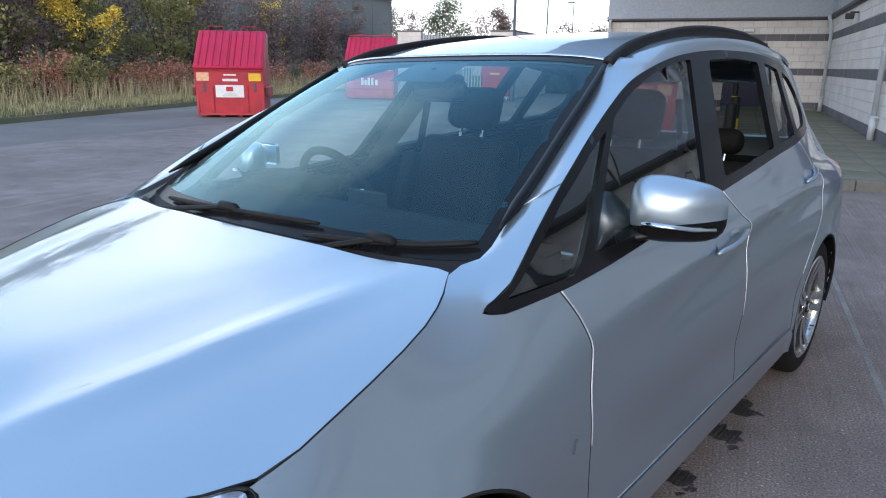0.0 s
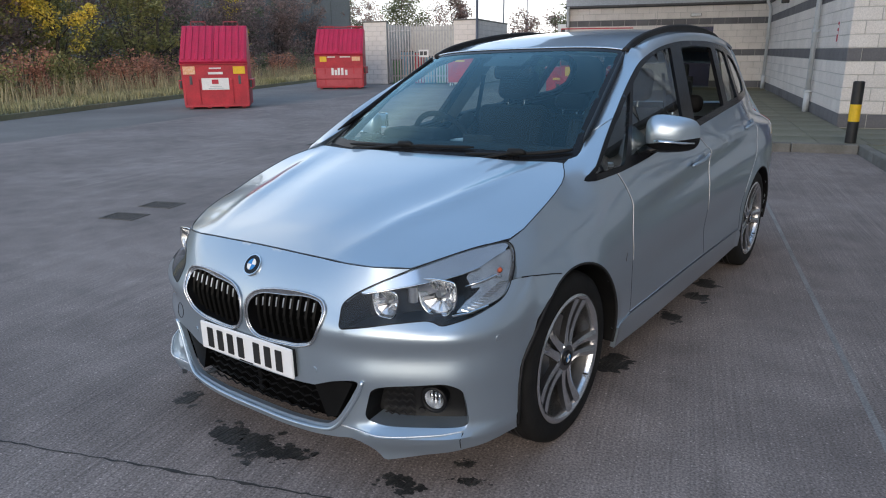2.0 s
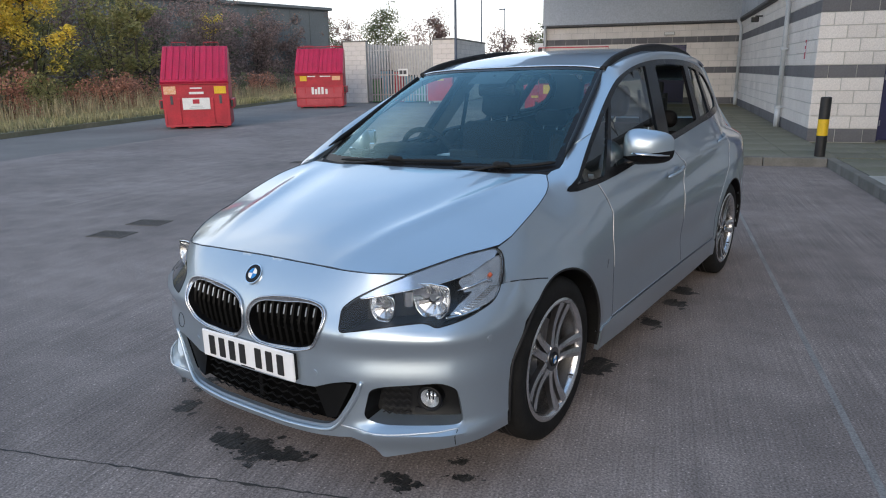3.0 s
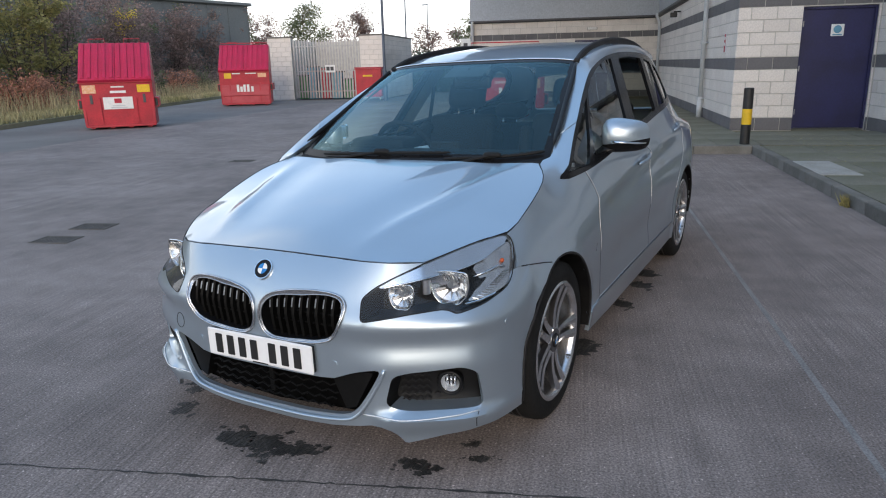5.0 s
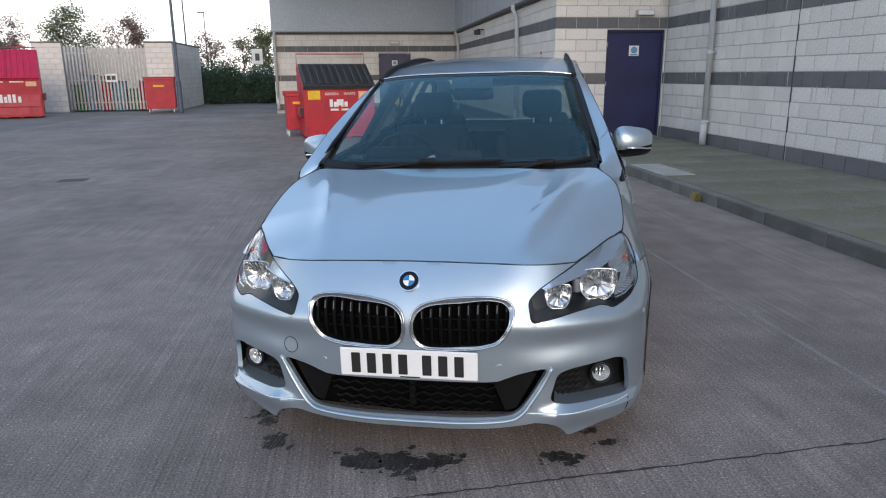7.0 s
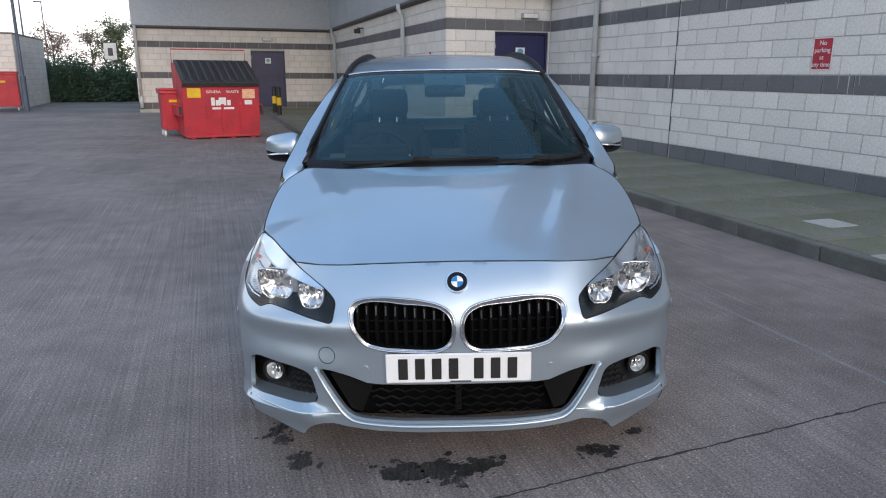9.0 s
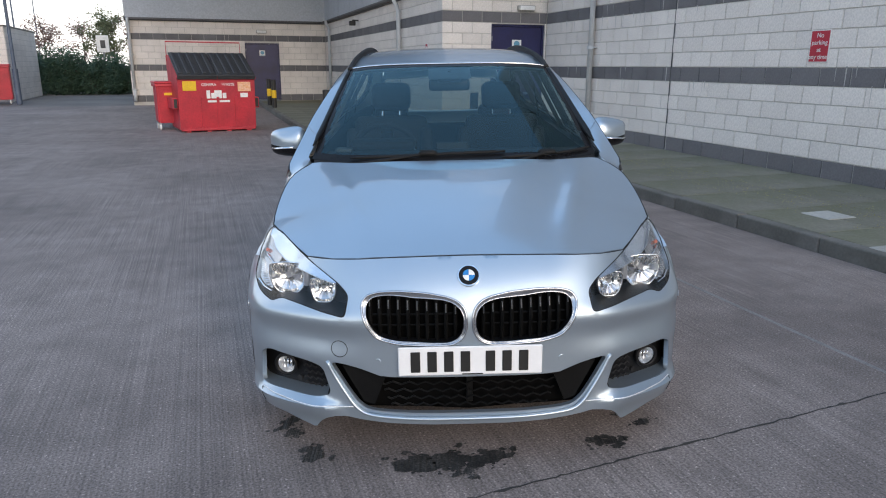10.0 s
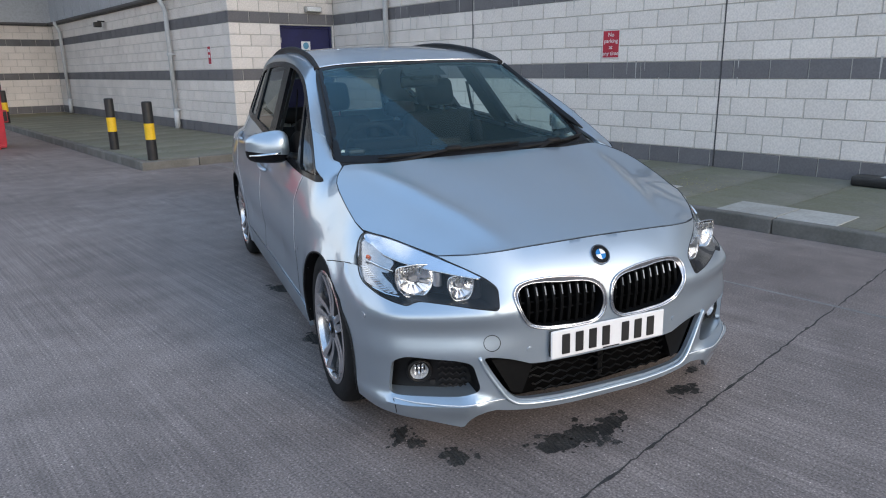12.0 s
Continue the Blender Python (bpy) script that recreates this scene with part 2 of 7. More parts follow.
for leaf_mat in LEAF.values():                        # thin leaves let some light through
    n_, l_ = leaf_mat.node_tree.nodes, leaf_mat.node_tree.links
    thin, both_ = n_.new("ShaderNodeBsdfTranslucent"), n_.new("ShaderNodeMixShader")
    both_.inputs["Fac"].default_value = 0.45
    skin = n_["Principled BSDF"]
    l_.new(skin.inputs["Base Color"].links[0].from_socket, thin.inputs["Color"])
    l_.new(skin.outputs["BSDF"], both_.inputs[1])
    l_.new(thin.outputs["BSDF"], both_.inputs[2])
    l_.new(both_.outputs["Shader"], n_["Material Output"].inputs["Surface"])


# ---- mesh helpers ----
def part(name, bm, material, parent=None, label="", smooth=None, m=None, kind=""):
    """Links a bmesh as one mesh object under a thing or a part; without a parent it is a thing itself."""
    me = bpy.data.meshes.new(name)
    if smooth is not None:
        for f in bm.faces:
            f.smooth = True
        for e in bm.edges:
            if len(e.link_faces) == 2 and e.calc_face_angle(0) > radians(smooth):
                e.smooth = False
    bm.to_mesh(me)
    bm.free()
    for one in material if isinstance(material, (list, tuple)) else [material]:
        me.materials.append(one)
    ob = new(name, me)
    if parent:
        ob.parent = parent
    if m is not None:
        ob.matrix_basis = m
    return tagged(ob, label=label, kind=kind)


def root(name, m, label, category, group="", kind=""):
    ob = new(name)
    ob.empty_display_size = 0.2
    ob.matrix_basis = m
    return tagged(ob, label, category, group, kind)


def box(bm, x0, x1, y0, y1, z0, z1, bevel=0.0, seg=1):
    r = bmesh.ops.create_cube(bm, size=1, matrix=Matrix.Translation(((x0 + x1) / 2, (y0 + y1) / 2, (z0 + z1) / 2)) @ Matrix.Diagonal((abs(x1 - x0), abs(y1 - y0), abs(z1 - z0), 1)))
    if bevel:
        edges = list({e for v in r["verts"] for e in v.link_edges})
        bmesh.ops.bevel(bm, geom=edges, offset=bevel, segments=seg, affect="EDGES", profile=0.5)
    return bm


def boxed(x0, x1, y0, y1, z0, z1, bevel=0.0, seg=1):
    return box(bmesh.new(), x0, x1, y0, y1, z0, z1, bevel, seg)


def cyl(bm, p, q, r0, r1=None, n=16, caps=True):
    p, q = Vector(p), Vector(q)
    d = q - p
    m = Matrix.Translation((p + q) / 2) @ d.to_track_quat("Z", "Y").to_matrix().to_4x4()
    bmesh.ops.create_cone(bm, cap_ends=caps, segments=n, radius1=r0, radius2=r0 if r1 is None else r1, depth=d.length, matrix=m)
    return bm


def tube(bm, pts, r, n=10, closed=False, flat=1.0):
    """A round bar along a line of points; r a number or one for each point."""
    pts = [Vector(p) for p in pts]
    rs = r if isinstance(r, (list, tuple)) else [r] * len(pts)
    rings, side = [], None
    for i, p in enumerate(pts):
        a = pts[i - 1] if i else (pts[-1] if closed else p)
        b = pts[(i + 1) % len(pts)] if i + 1 < len(pts) or closed else p
        d = (b - a).normalized()
        side = (side - d * side.dot(d)).normalized() if side is not None and abs(side.normalized().dot(d)) < 0.99 else d.orthogonal().normalized()
        up = d.cross(side)
        rings.append([bm.verts.new(p + rs[i] * (math.cos(2 * math.pi * k / n) * side + flat * math.sin(2 * math.pi * k / n) * up)) for k in range(n)])
    for i in range(len(rings) if closed else len(rings) - 1):
        u, v = rings[i], rings[(i + 1) % len(rings)]
        for k in range(n):
            bm.faces.new((u[k], u[(k + 1) % n], v[(k + 1) % n], v[k]))
    if not closed:
        bm.faces.new(rings[0][::-1])
        bm.faces.new(rings[-1])
    return bm


def extrude_poly(bm, pts, axis, d0, d1):
    """A flat polygon (pairs) drawn out along an axis from d0 to d1."""
    def put(p, d):
        return {"x": (d, p[0], p[1]), "y": (p[0], d, p[1]), "z": (p[0], p[1], d)}[axis]
    a = [bm.verts.new(put(p, d0)) for p in pts]
    b = [bm.verts.new(put(p, d1)) for p in pts]
    bm.faces.new(a)
    bm.faces.new(b[::-1])
    for i in range(len(pts)):
        j = (i + 1) % len(pts)
        bm.faces.new((a[j], a[i], b[i], b[j]))
    bmesh.ops.recalc_face_normals(bm, faces=bm.faces)
    return bm


def letters(text, size, m, material, parent, depth=0.002, name="lettering", bold=0.0):
    """Words in the built-in font as a mesh, centred at m, read along its x axis."""
    cu = bpy.data.curves.new(name, "FONT")
    cu.body, cu.size, cu.extrude, cu.align_x, cu.align_y, cu.offset = text, size, depth, "CENTER", "CENTER", bold
    ob = bpy.data.objects.new(name, cu)
    me = bpy.data.meshes.new_from_object(ob)
    bpy.data.objects.remove(ob)
    me.materials.append(material)
    ob = new(name, me)
    ob.parent, ob.matrix_basis = parent, m
    return ob


# ---- the building, turned to its own axes: X to the inside, Y away along the wall ----
BX, BY, BTURN = 2.525, 13.479, 17.49
SITE = pose(BX, BY, 0, 0, 0, BTURN)
PAVE = 0.13


def site(x, y, z=0.0):
    return SITE @ Vector((x, y, z))


WALL_X, DOOR_X, FAR_Y, FAR_X = 0.0, -2.43, 14.5, -9.75
EAVE = 3.045
COURSES = [(PAVE - 0.03 if k == 0 else 0.345 + 0.225 * (k - 1), 0.345 + 0.225 * k, k in (0, 5, 10)) for k in range(13)]

# ground sheet out to the horizon
bm = bmesh.new()
bmesh.ops.create_grid(bm, x_segments=40, y_segments=40, size=1500)
for v in bm.verts:
    v.co.z = -0.03
tagged(part("ground", bm, YARD, kind="structure"), "grey worn yard surface reaching to the horizon", "ground")


def wall_backing(name, x0, x1, y0, y1, z1, label):
    return tagged(part(name, boxed(x0, x1, y0, y1, -0.3, z1), MORTAR, m=SITE, kind="structure"), label, "wall")


wall_main = wall_backing("wall_east", WALL_X + 0.012, WALL_X + 0.26, -20, 0.26, EAVE, "cream blockwork wall with grey bands beside the yard")
bm = boxed(DOOR_X + 0.012, -1.31, 0.012, 0.24, -0.3, EAVE)
box(bm, -0.04, WALL_X + 0.01, 0.012, 0.24, -0.3, EAVE)
box(bm, -1.31, -0.04, 0.012, 0.24, 2.35, EAVE)
wall_door = tagged(part("wall_door", bm, MORTAR, m=SITE, kind="structure"), "cream blockwork return wall round a navy door", "wall")
wall_side = wall_backing("wall_side", DOOR_X + 0.012, DOOR_X + 0.26, 0.245, FAR_Y, EAVE, "cream blockwork side wall with grey bands")
bm = boxed(FAR_X + 0.012, -5.57, FAR_Y + 0.012, FAR_Y + 0.25, -0.3, EAVE)
box(bm, -4.27, DOOR_X + 0.25, FAR_Y + 0.012, FAR_Y + 0.25, -0.3, EAVE)
box(bm, -5.57, -4.27, FAR_Y + 0.012, FAR_Y + 0.25, 2.3, EAVE)
wall_far = tagged(part("wall_north", bm, MORTAR, m=SITE, kind="structure"), "cream blockwork wall across the end of the yard", "wall")
wall_end = wall_backing("wall_end", FAR_X + 0.012, FAR_X + 0.25, FAR_Y + 0.255, FAR_Y + 14, EAVE, "blockwork wall round the far corner")

# metal cladding above the blockwork, with shallow ribs, and a dark flashing under it
def cladding(name, run, parent_m, height=5.2, pitch=1.0):
    bm = boxed(0, run, 0.02, 0.16, EAVE + 0.1, EAVE + height)
    for k in range(int(run / pitch) + 1):
        box(bm, k * pitch, min(run, k * pitch + 0.02), 0.012, 0.03, EAVE + 0.1, EAVE + height)
    ob = tagged(part(name, bm, CLADDING, m=parent_m, kind="structure"), "pale grey metal cladding above the blockwork", "cladding")
    part("flashing", boxed(-0.02, run, -0.05, 0.17, EAVE + 0.002, EAVE + 0.098, 0.008), FLASHING, ob)
    part("gutter", boxed(-0.02, run, -0.13, -0.052, EAVE + 0.02, EAVE + 0.1, 0.02, 2), FLASHING, ob)
    return ob


cladding("cladding_north", DOOR_X - FAR_X + 0.02, SITE @ pose(FAR_X - 0.02, FAR_Y - 0.03, 0))
cladding("cladding_side", FAR_Y - 0.1, SITE @ pose(DOOR_X - 0.03, FAR_Y - 0.05, 0, 0, 0, -90))
cladding("cladding_door", 2.4, SITE @ pose(DOOR_X, -0.03, 0))
cladding("cladding_east", 20, SITE @ pose(WALL_X - 0.03, -0.05, 0, 0, 0, -90), 12.4)
part("roof", boxed(FAR_X, 12, 0.3, FAR_Y + 14, EAVE + 4.6, EAVE + 4.75), CLADDING, m=SITE, kind="structure")
part("roof_east", boxed(0.2, 12, -26, 0.3, EAVE + 12.2, EAVE + 12.35), CLADDING, m=SITE, kind="structure")


def steel_door(name, w, h, m, label, sign=True):
    d = tagged(part(name, boxed(0.04, w - 0.04, 0.09, 0.14, PAVE + 0.015, h - 0.045, 0.004), NAVY, m=m, kind="structure"), label, "door")
    bm = boxed(0, 0.038, 0.05, 0.16, PAVE, h, 0.004)
    box(bm, w - 0.038, w, 0.05, 0.16, PAVE, h, 0.004)
    box(bm, 0.038, w - 0.038, 0.05, 0.16, h - 0.042, h, 0.004)
    part("door_frame", bm, NAVY, d)
    for z in (0.4, 1.2, 2.0):
        part("hinge", cyl(bmesh.new(), (0.03, 0.045, z), (0.03, 0.045, z + 0.1), 0.01, n=8), STEEL, d)
    if sign:
        s = part("safety_sign", boxed(w * 0.5 - 0.11, w * 0.5 + 0.11, 0.082, 0.089, 1.82, 2.03, 0.002), WHITE, d, "small white square safety notice")
        part("disc", cyl(bmesh.new(), (w * 0.5, 0.082, 1.94), (w * 0.5, 0.078, 1.94), 0.07, n=24), SIGN_BLUE, s)
        part("print_bar", boxed(w * 0.5 - 0.08, w * 0.5 + 0.08, 0.078, 0.082, 1.835, 1.855), SIGN_BLUE, s)
    return d


SIGN_BLUE = mat("sign_teal", (0.1, 0.3, 0.42), (0.08, 0.25, 0.36), 0.5, scale=8)
steel_door("door_1", 1.266, 2.345, SITE @ pose(-1.308, 0.0, 0), "closed navy blue steel door in the blockwork")
steel_door("door_2", 1.296, 2.295, SITE @ pose(-5.568, FAR_Y, 0), "closed navy blue steel door in the far wall")


def downpipe(m, z0, z1, swan=False):
    r = root("downpipe", m, "pale grey metal downpipe fixed to the wall", "downpipe", "downpipes")
    zt = z1 - 0.35 if swan else z1
    part("pipe", tube(bmesh.new(), [(0, -0.09, z0 + 0.42), (0, -0.09, zt)] + ([(0, -0.13, z1 - 0.22), (0, -0.2, z1 - 0.1), (0, -0.2, z1)] if swan else []), 0.052, 14), PIPE_GREY, r, smooth=40)
    part("shoe", tube(bmesh.new(), [(0, -0.09, z0 + 0.004), (0, -0.09, z0 + 0.46)], 0.064, 14), PIPE_GREY, r, smooth=40)
    for z in (z0 + 0.44, z0 + 1.7):
        part("collar", cyl(bmesh.new(), (0, -0.09, z - 0.03), (0, -0.09, z + 0.03), 0.072, n=16), PIPE_GREY, r, smooth=40)
        part("bracket", boxed(-0.1, 0.1, -0.075, -0.004, z - 0.012, z + 0.012, 0.003), PIPE_GREY, r)
    return r


downpipe(SITE @ pose(0, -2.06, 0, 0, 0, -90), PAVE, 7.4)
downpipe(SITE @ pose(DOOR_X, 3.12, 0, 0, 0, -90), PAVE, 3.12, True)
downpipe(SITE @ pose(DOOR_X, 13.1, 0, 0, 0, -90), PAVE, 3.12, True)
downpipe(SITE @ pose(FAR_X + 0.1, FAR_Y, 0), PAVE, 3.12, True)


def notice(name, w, h, m, lines, label, bars=0):
    s = tagged(part(name, boxed(-w / 2, w / 2, -0.012, -0.002, -h / 2, h / 2, 0.002), WHITE, m=m), label, "sign")
    part("panel", boxed(-w / 2 + 0.012, w / 2 - 0.012, -0.015, -0.0125, -h / 2 + 0.012, h / 2 - 0.012), SIGN_RED, s)
    for k, t in enumerate(lines):
        letters(t, h * 0.205, pose(0, -0.0165, h * (0.33 - 0.22 * k), 90, 0, 0), WHITE, s, 0.0012)
    for k in range(bars):
        part("print_bar", boxed(-w * 0.28, w * 0.28, -0.018, -0.0155, h * (0.25 - 0.3 * k) - 0.03, h * (0.25 - 0.3 * k) + 0.03), WHITE, s)
    return s


notice("parking_sign", 0.295, 0.39, SITE @ pose(0, -7.375, 1.726, 0, 0, -90), ("No", "parking", "at", "any time"), "red sign with white words on the cream wall")
notice("wall_sign", 0.16, 0.38, SITE @ pose(DOOR_X, 1.05, 1.765, 0, 0, -90), (), "small red notice with white print on the wall", 2)


def bulkhead(m):
    r = root("wall_light", m, "small cream bulkhead lamp over a door", "lamp", "bulkhead lamps")
    part("body", boxed(-0.2, 0.2, -0.1, -0.002, -0.06, 0.06, 0.02, 2), PALE_SLAB, r, smooth=40)
    part("diffuser", boxed(-0.17, 0.17, -0.125, -0.1, -0.045, 0.045, 0.012, 2), WHITE, r)
    return r


bulkhead(SITE @ pose(-0.53, 0, 2.68))
bulkhead(SITE @ pose(-4.92, FAR_Y, 2.72))
r = root("flood_light", SITE @ pose(DOOR_X, 8.2, 2.78, 0, 0, -90), "small dark camera housing under the gutter", "lamp")
part("bracket", boxed(-0.02, 0.02, -0.2, -0.002, 0.05, 0.09, 0.005), BLACK, r)
part("housing", boxed(-0.07, 0.07, -0.3, -0.1, -0.09, 0.05, 0.02, 2), BLACK, r)

# ---- pavement slab bed and kerb line ----
KX, KY, KX2 = -2.62, -2.8, -5.26
bm = boxed(KX + 0.13, 0.01, -26, KY + 0.13, -0.25, PAVE - 0.035)
box(bm, KX2 + 0.13, 0.01, KY + 0.13, FAR_Y, -0.25, PAVE - 0.035)
pavement = tagged(part("pavement", bm, SOIL, m=SITE, kind="structure"), "raised pavement along the building, with mossy paving slabs", "pavement")


def bollard(x, y, h=0.87):
    r = root("bollard", SITE @ pose(x, y, PAVE), "black steel bollard with a yellow band", "bollard", "bollards on the pavement")
    for a, b, m, n in ((0.003, h * 0.36, BLACK, "post"), (h * 0.36, h * 0.64, YELLOW, "yellow_band"), (h * 0.64, h, BLACK, "top")):
        part(n, cyl(bmesh.new(), (0, 0, a), (0, 0, b), 0.075, n=24), m, r, smooth=40)
    part("cap", cyl(bmesh.new(), (0, 0, h), (0, 0, h + 0.012), 0.075, 0.06, n=24), BLACK, r, smooth=20)
    return r


for x, y in ((-5.03, -2.62), (-5.0, -0.56), (-2.69, -2.54), (-5.08, 9.1), (-5.1, 10.55)):
    bollard(x, y)


# ---- waste containers ----
def container(name, m, w, d, h_front, h_top, lid, label, brand_z, stickers, ribs):
    """A steel front-loading waste container with a sloping two-part lid; its front is at y = 0 and faces -y."""
    r = root(name, m, label, "waste container", "waste containers")
    bm = extrude_poly(bmesh.new(), [(0.1, 0.06), (0, h_front), (d * 0.72, h_top - 0.06), (d, h_top - 0.06), (d - 0.12, 0.06)], "x", -w / 2, w / 2)
    bmesh.ops.bevel(bm, geom=bm.edges[:], offset=0.012, segments=2, affect="EDGES")
    body = part("body", bm, BIN_RED, r, smooth=40)
    def fy(z):
        return 0.1 * (1 - (z - 0.06) / (h_front - 0.06))
    for x in ribs:
        bm = extrude_poly(bmesh.new(), [(fy(0.1) - 0.03, 0.1), (fy(h_front * 0.62) - 0.03, h_front * 0.62), (fy(h_front * 0.66) + 0.01, h_front * 0.66), (fy(0.1) + 0.01, 0.1)], "x", x * w - 0.03, x * w + 0.03)
        part("rib", bm, BIN_RED, body)
    part("rim", boxed(-w / 2 - 0.02, w / 2 + 0.02, -0.04, 0.05, h_front - 0.07, h_front - 0.005, 0.012), BIN_RED, body)
    part("base_rail", boxed(-w / 2 + 0.02, w / 2 - 0.02, 0.07, 0.13, 0.03, 0.1, 0.01), BIN_RED, body)
    for s in (-1, 1):
        part("fork_pocket", boxed(s * (w / 2 + 0.002), s * (w / 2 + 0.11), 0.15, d - 0.3, h_front * 0.42, h_front * 0.62, 0.01), BIN_RED, body)
        # black plate drawn for the shade inside the pocket's open end
        part("pocket_shade", boxed(s * (w / 2 + 0.02), s * (w / 2 + 0.09), 0.13, 0.148, h_front * 0.44, h_front * 0.6, 0.004), BLACK, body)
    for x in (-0.4, -0.13, 0.13, 0.4):
        part("foot", boxed(x * w - 0.05, x * w + 0.05, 0.1, d - 0.16, 0.0, 0.058), BIN_RED, body)
    # lid: two ribbed leaves lying on the slope
    a = Vector((0, -0.06, h_front + 0.002))
    b = Vector((0, d * 0.72, h_top - 0.03))
    ln = (b - a).length
    tilt = math.degrees(math.atan2(b.z - a.z, b.y - a.y))
    for s in (-1, 1):
        lm = pose(s * w * 0.252, a.y, a.z, tilt, 0, 0)
        leaf = part("lid", boxed(-w * 0.25, w * 0.25, 0, ln, 0.0, 0.035, 0.012, 2), lid, r, m=lm, smooth=30)
        for k in range(5):
            x = -w * 0.2 + k * w * 0.1
            part("lid_rib", boxed(x - 0.045, x + 0.045, 0.05, ln - 0.05, 0.034, 0.062, 0.012), lid, leaf)
        part("lid_lip", boxed(-w * 0.25, w * 0.25, -0.014, -0.001, -0.07, 0.03, 0.005), lid, leaf)
        if h_top > 1.9:
            part("lid_handle", tube(bmesh.new(), [(s * w * 0.25 - 0.2, b.y, b.z), (s * w * 0.25 - 0.2, b.y, b.z + 0.13), (s * w * 0.25 + 0.2, b.y, b.z + 0.13), (s * w * 0.25 + 0.2, b.y, b.z)], 0.012, 8), BIN_RED, r)
    for x0, x1, z0, z1, mt, nm in stickers:
        zc = (z0 + z1) / 2 * h_front
        part(nm, boxed(x0 * w, x1 * w, fy(zc) - 0.012, fy(zc) + 0.02, z0 * h_front, z1 * h_front, 0.002), mt, body)
    return r, fy


FADED_RED = mat("faded_red_paint", (0.52, 0.075, 0.09), (0.45, 0.05, 0.065), 0.6, scale=3, fine=30)
STICKER = mat("orange_sticker", (0.75, 0.35, 0.16), (0.8, 0.5, 0.35), 0.6, scale=20)
# recycling container with the white panel
c1, fy = container("waste_container", pose(-15.05, 10.7, 0, 0, 0, 48), 1.8, 1.5, 1.27, 2.28, LID_RED, "red steel waste container with a closed ribbed red lid", 0.7,
          [(-0.21, 0.2, 0.40, 0.68, WHITE, "white_panel"), (-0.47, -0.29, 0.74, 0.91, STICKER, "warning_sticker"), (0.28, 0.46, 0.74, 0.9, YELLOW, "yellow_sticker"),
           (-0.1, 0.12, 0.735, 0.785, WHITE, "print_bar"), (-0.08, 0.1, 0.85, 0.88, WHITE, "print_bar")], (-0.26, 0.24))
part("logo_panel", boxed(-0.1, 0.08, fy(0.7) - 0.02, fy(0.7), 0.67, 0.79), SIGN_RED, c1)
for k, (hw, z) in enumerate(((0.16, 0.6), (0.2, 0.55))):
    part("print_bar", boxed(-hw, hw, fy(0.7) - 0.018, fy(0.7), z - 0.012, z + 0.012), PIPE_GREY, c1)
for x in (-0.66, 0.66):
    part("scuff", boxed(x - 0.035, x + 0.035, fy(0.84) - 0.005, fy(0.84) + 0.03, 0.66, 0.9, 0.003), FLASHING, c1)
for x in (-0.43, 0.43):
    part("end_post", boxed(x * 2 - 0.03, x * 2 + 0.03, fy(0.4) - 0.01, fy(0.4) + 0.05, 0.1, 1.1, 0.006), BIN_RED, c1)
# second red container beside the compound
c2, fy = container("waste_container", pose(-19.93, 20.5, 0, 0, 0, 38), 2.06, 1.55, 1.44, 2.52, LID_RED, "red steel waste container with white lettering and closed red lid", 0.7,
          [(-0.4, -0.26, 0.78, 0.93, YELLOW, "yellow_sticker"), (0.27, 0.44, 0.8, 0.92, STICKER, "warning_sticker"), (-0.17, 0.12, 0.33, 0.37, WHITE, "print_bar"),
           (-0.24, -0.08, 0.9, 0.93, WHITE, "print_bar"), (0.02, 0.24, 0.9, 0.93, WHITE, "print_bar")], (-0.3, 0.3))
part("dented_panel", boxed(-0.98, 0.98, fy(0.6) - 0.03, fy(0.6) + 0.02, 0.4, 0.86, 0.012), FADED_RED, c2)
part("lower_panel", boxed(-0.98, 0.98, fy(0.25) - 0.022, fy(0.25) + 0.02, 0.1, 0.39, 0.01), FADED_RED, c2)
part("back_rail", tube(bmesh.new(), [(-0.98, 1.1, 2.3), (-0.98, 1.1, 2.58), (0.98, 1.1, 2.58), (0.98, 1.1, 2.3)], 0.022, 8), BIN_RED, c2)
for k, x in enumerate((-0.3, -0.16, -0.03, 0.12, 0.29)):
    part("logo_bar", boxed(x - 0.05, x + 0.05, fy(0.6) - 0.042, fy(0.6) - 0.028, 0.56, 0.86 if k in (0, 2, 3) else 0.78, 0.004), WHITE, c2)
# general waste container with a black lid
c3, fy = container("waste_container", pose(-4.8, 13.58, 0, 0, 0, 28), 1.68, 1.35, 1.22, 1.74, LID_BLACK, "red steel waste container with a closed ribbed black lid", 0.7,
          [(-0.44, -0.27, 0.75, 0.92, YELLOW, "yellow_sticker"), (0.27, 0.44, 0.73, 0.9, STICKER, "warning_sticker"), (0.3, 0.4, 0.62, 0.7, WHITE, "paper_sticker")], (-0.2, 0.0, 0.24))
for k, x in enumerate((-0.2, -0.1, -0.03, 0.05, 0.15)):
    part("logo_bar", boxed(x - 0.04, x + 0.04, fy(0.8) - 0.014, fy(0.8) + 0.02, 0.74, 0.92 if k in (0, 2, 3) else 0.86, 0.006), WHITE, c3)
part("back_rail", tube(bmesh.new(), [(-0.84, 1.2, 1.55), (-0.84, 1.2, 1.98), (0.84, 1.2, 1.98), (0.84, 1.2, 1.55)], 0.014, 8), BIN_RED, c3)
letters("GENERA", 0.085, pose(-0.18, fy(1.03) - 0.008, 1.04, 90 - 5, 0, 0), WHITE, c3, 0.002)
letters("WASTE", 0.085, pose(0.24, fy(1.03) - 0.008, 1.04, 90 - 5, 0, 0), WHITE, c3, 0.002)
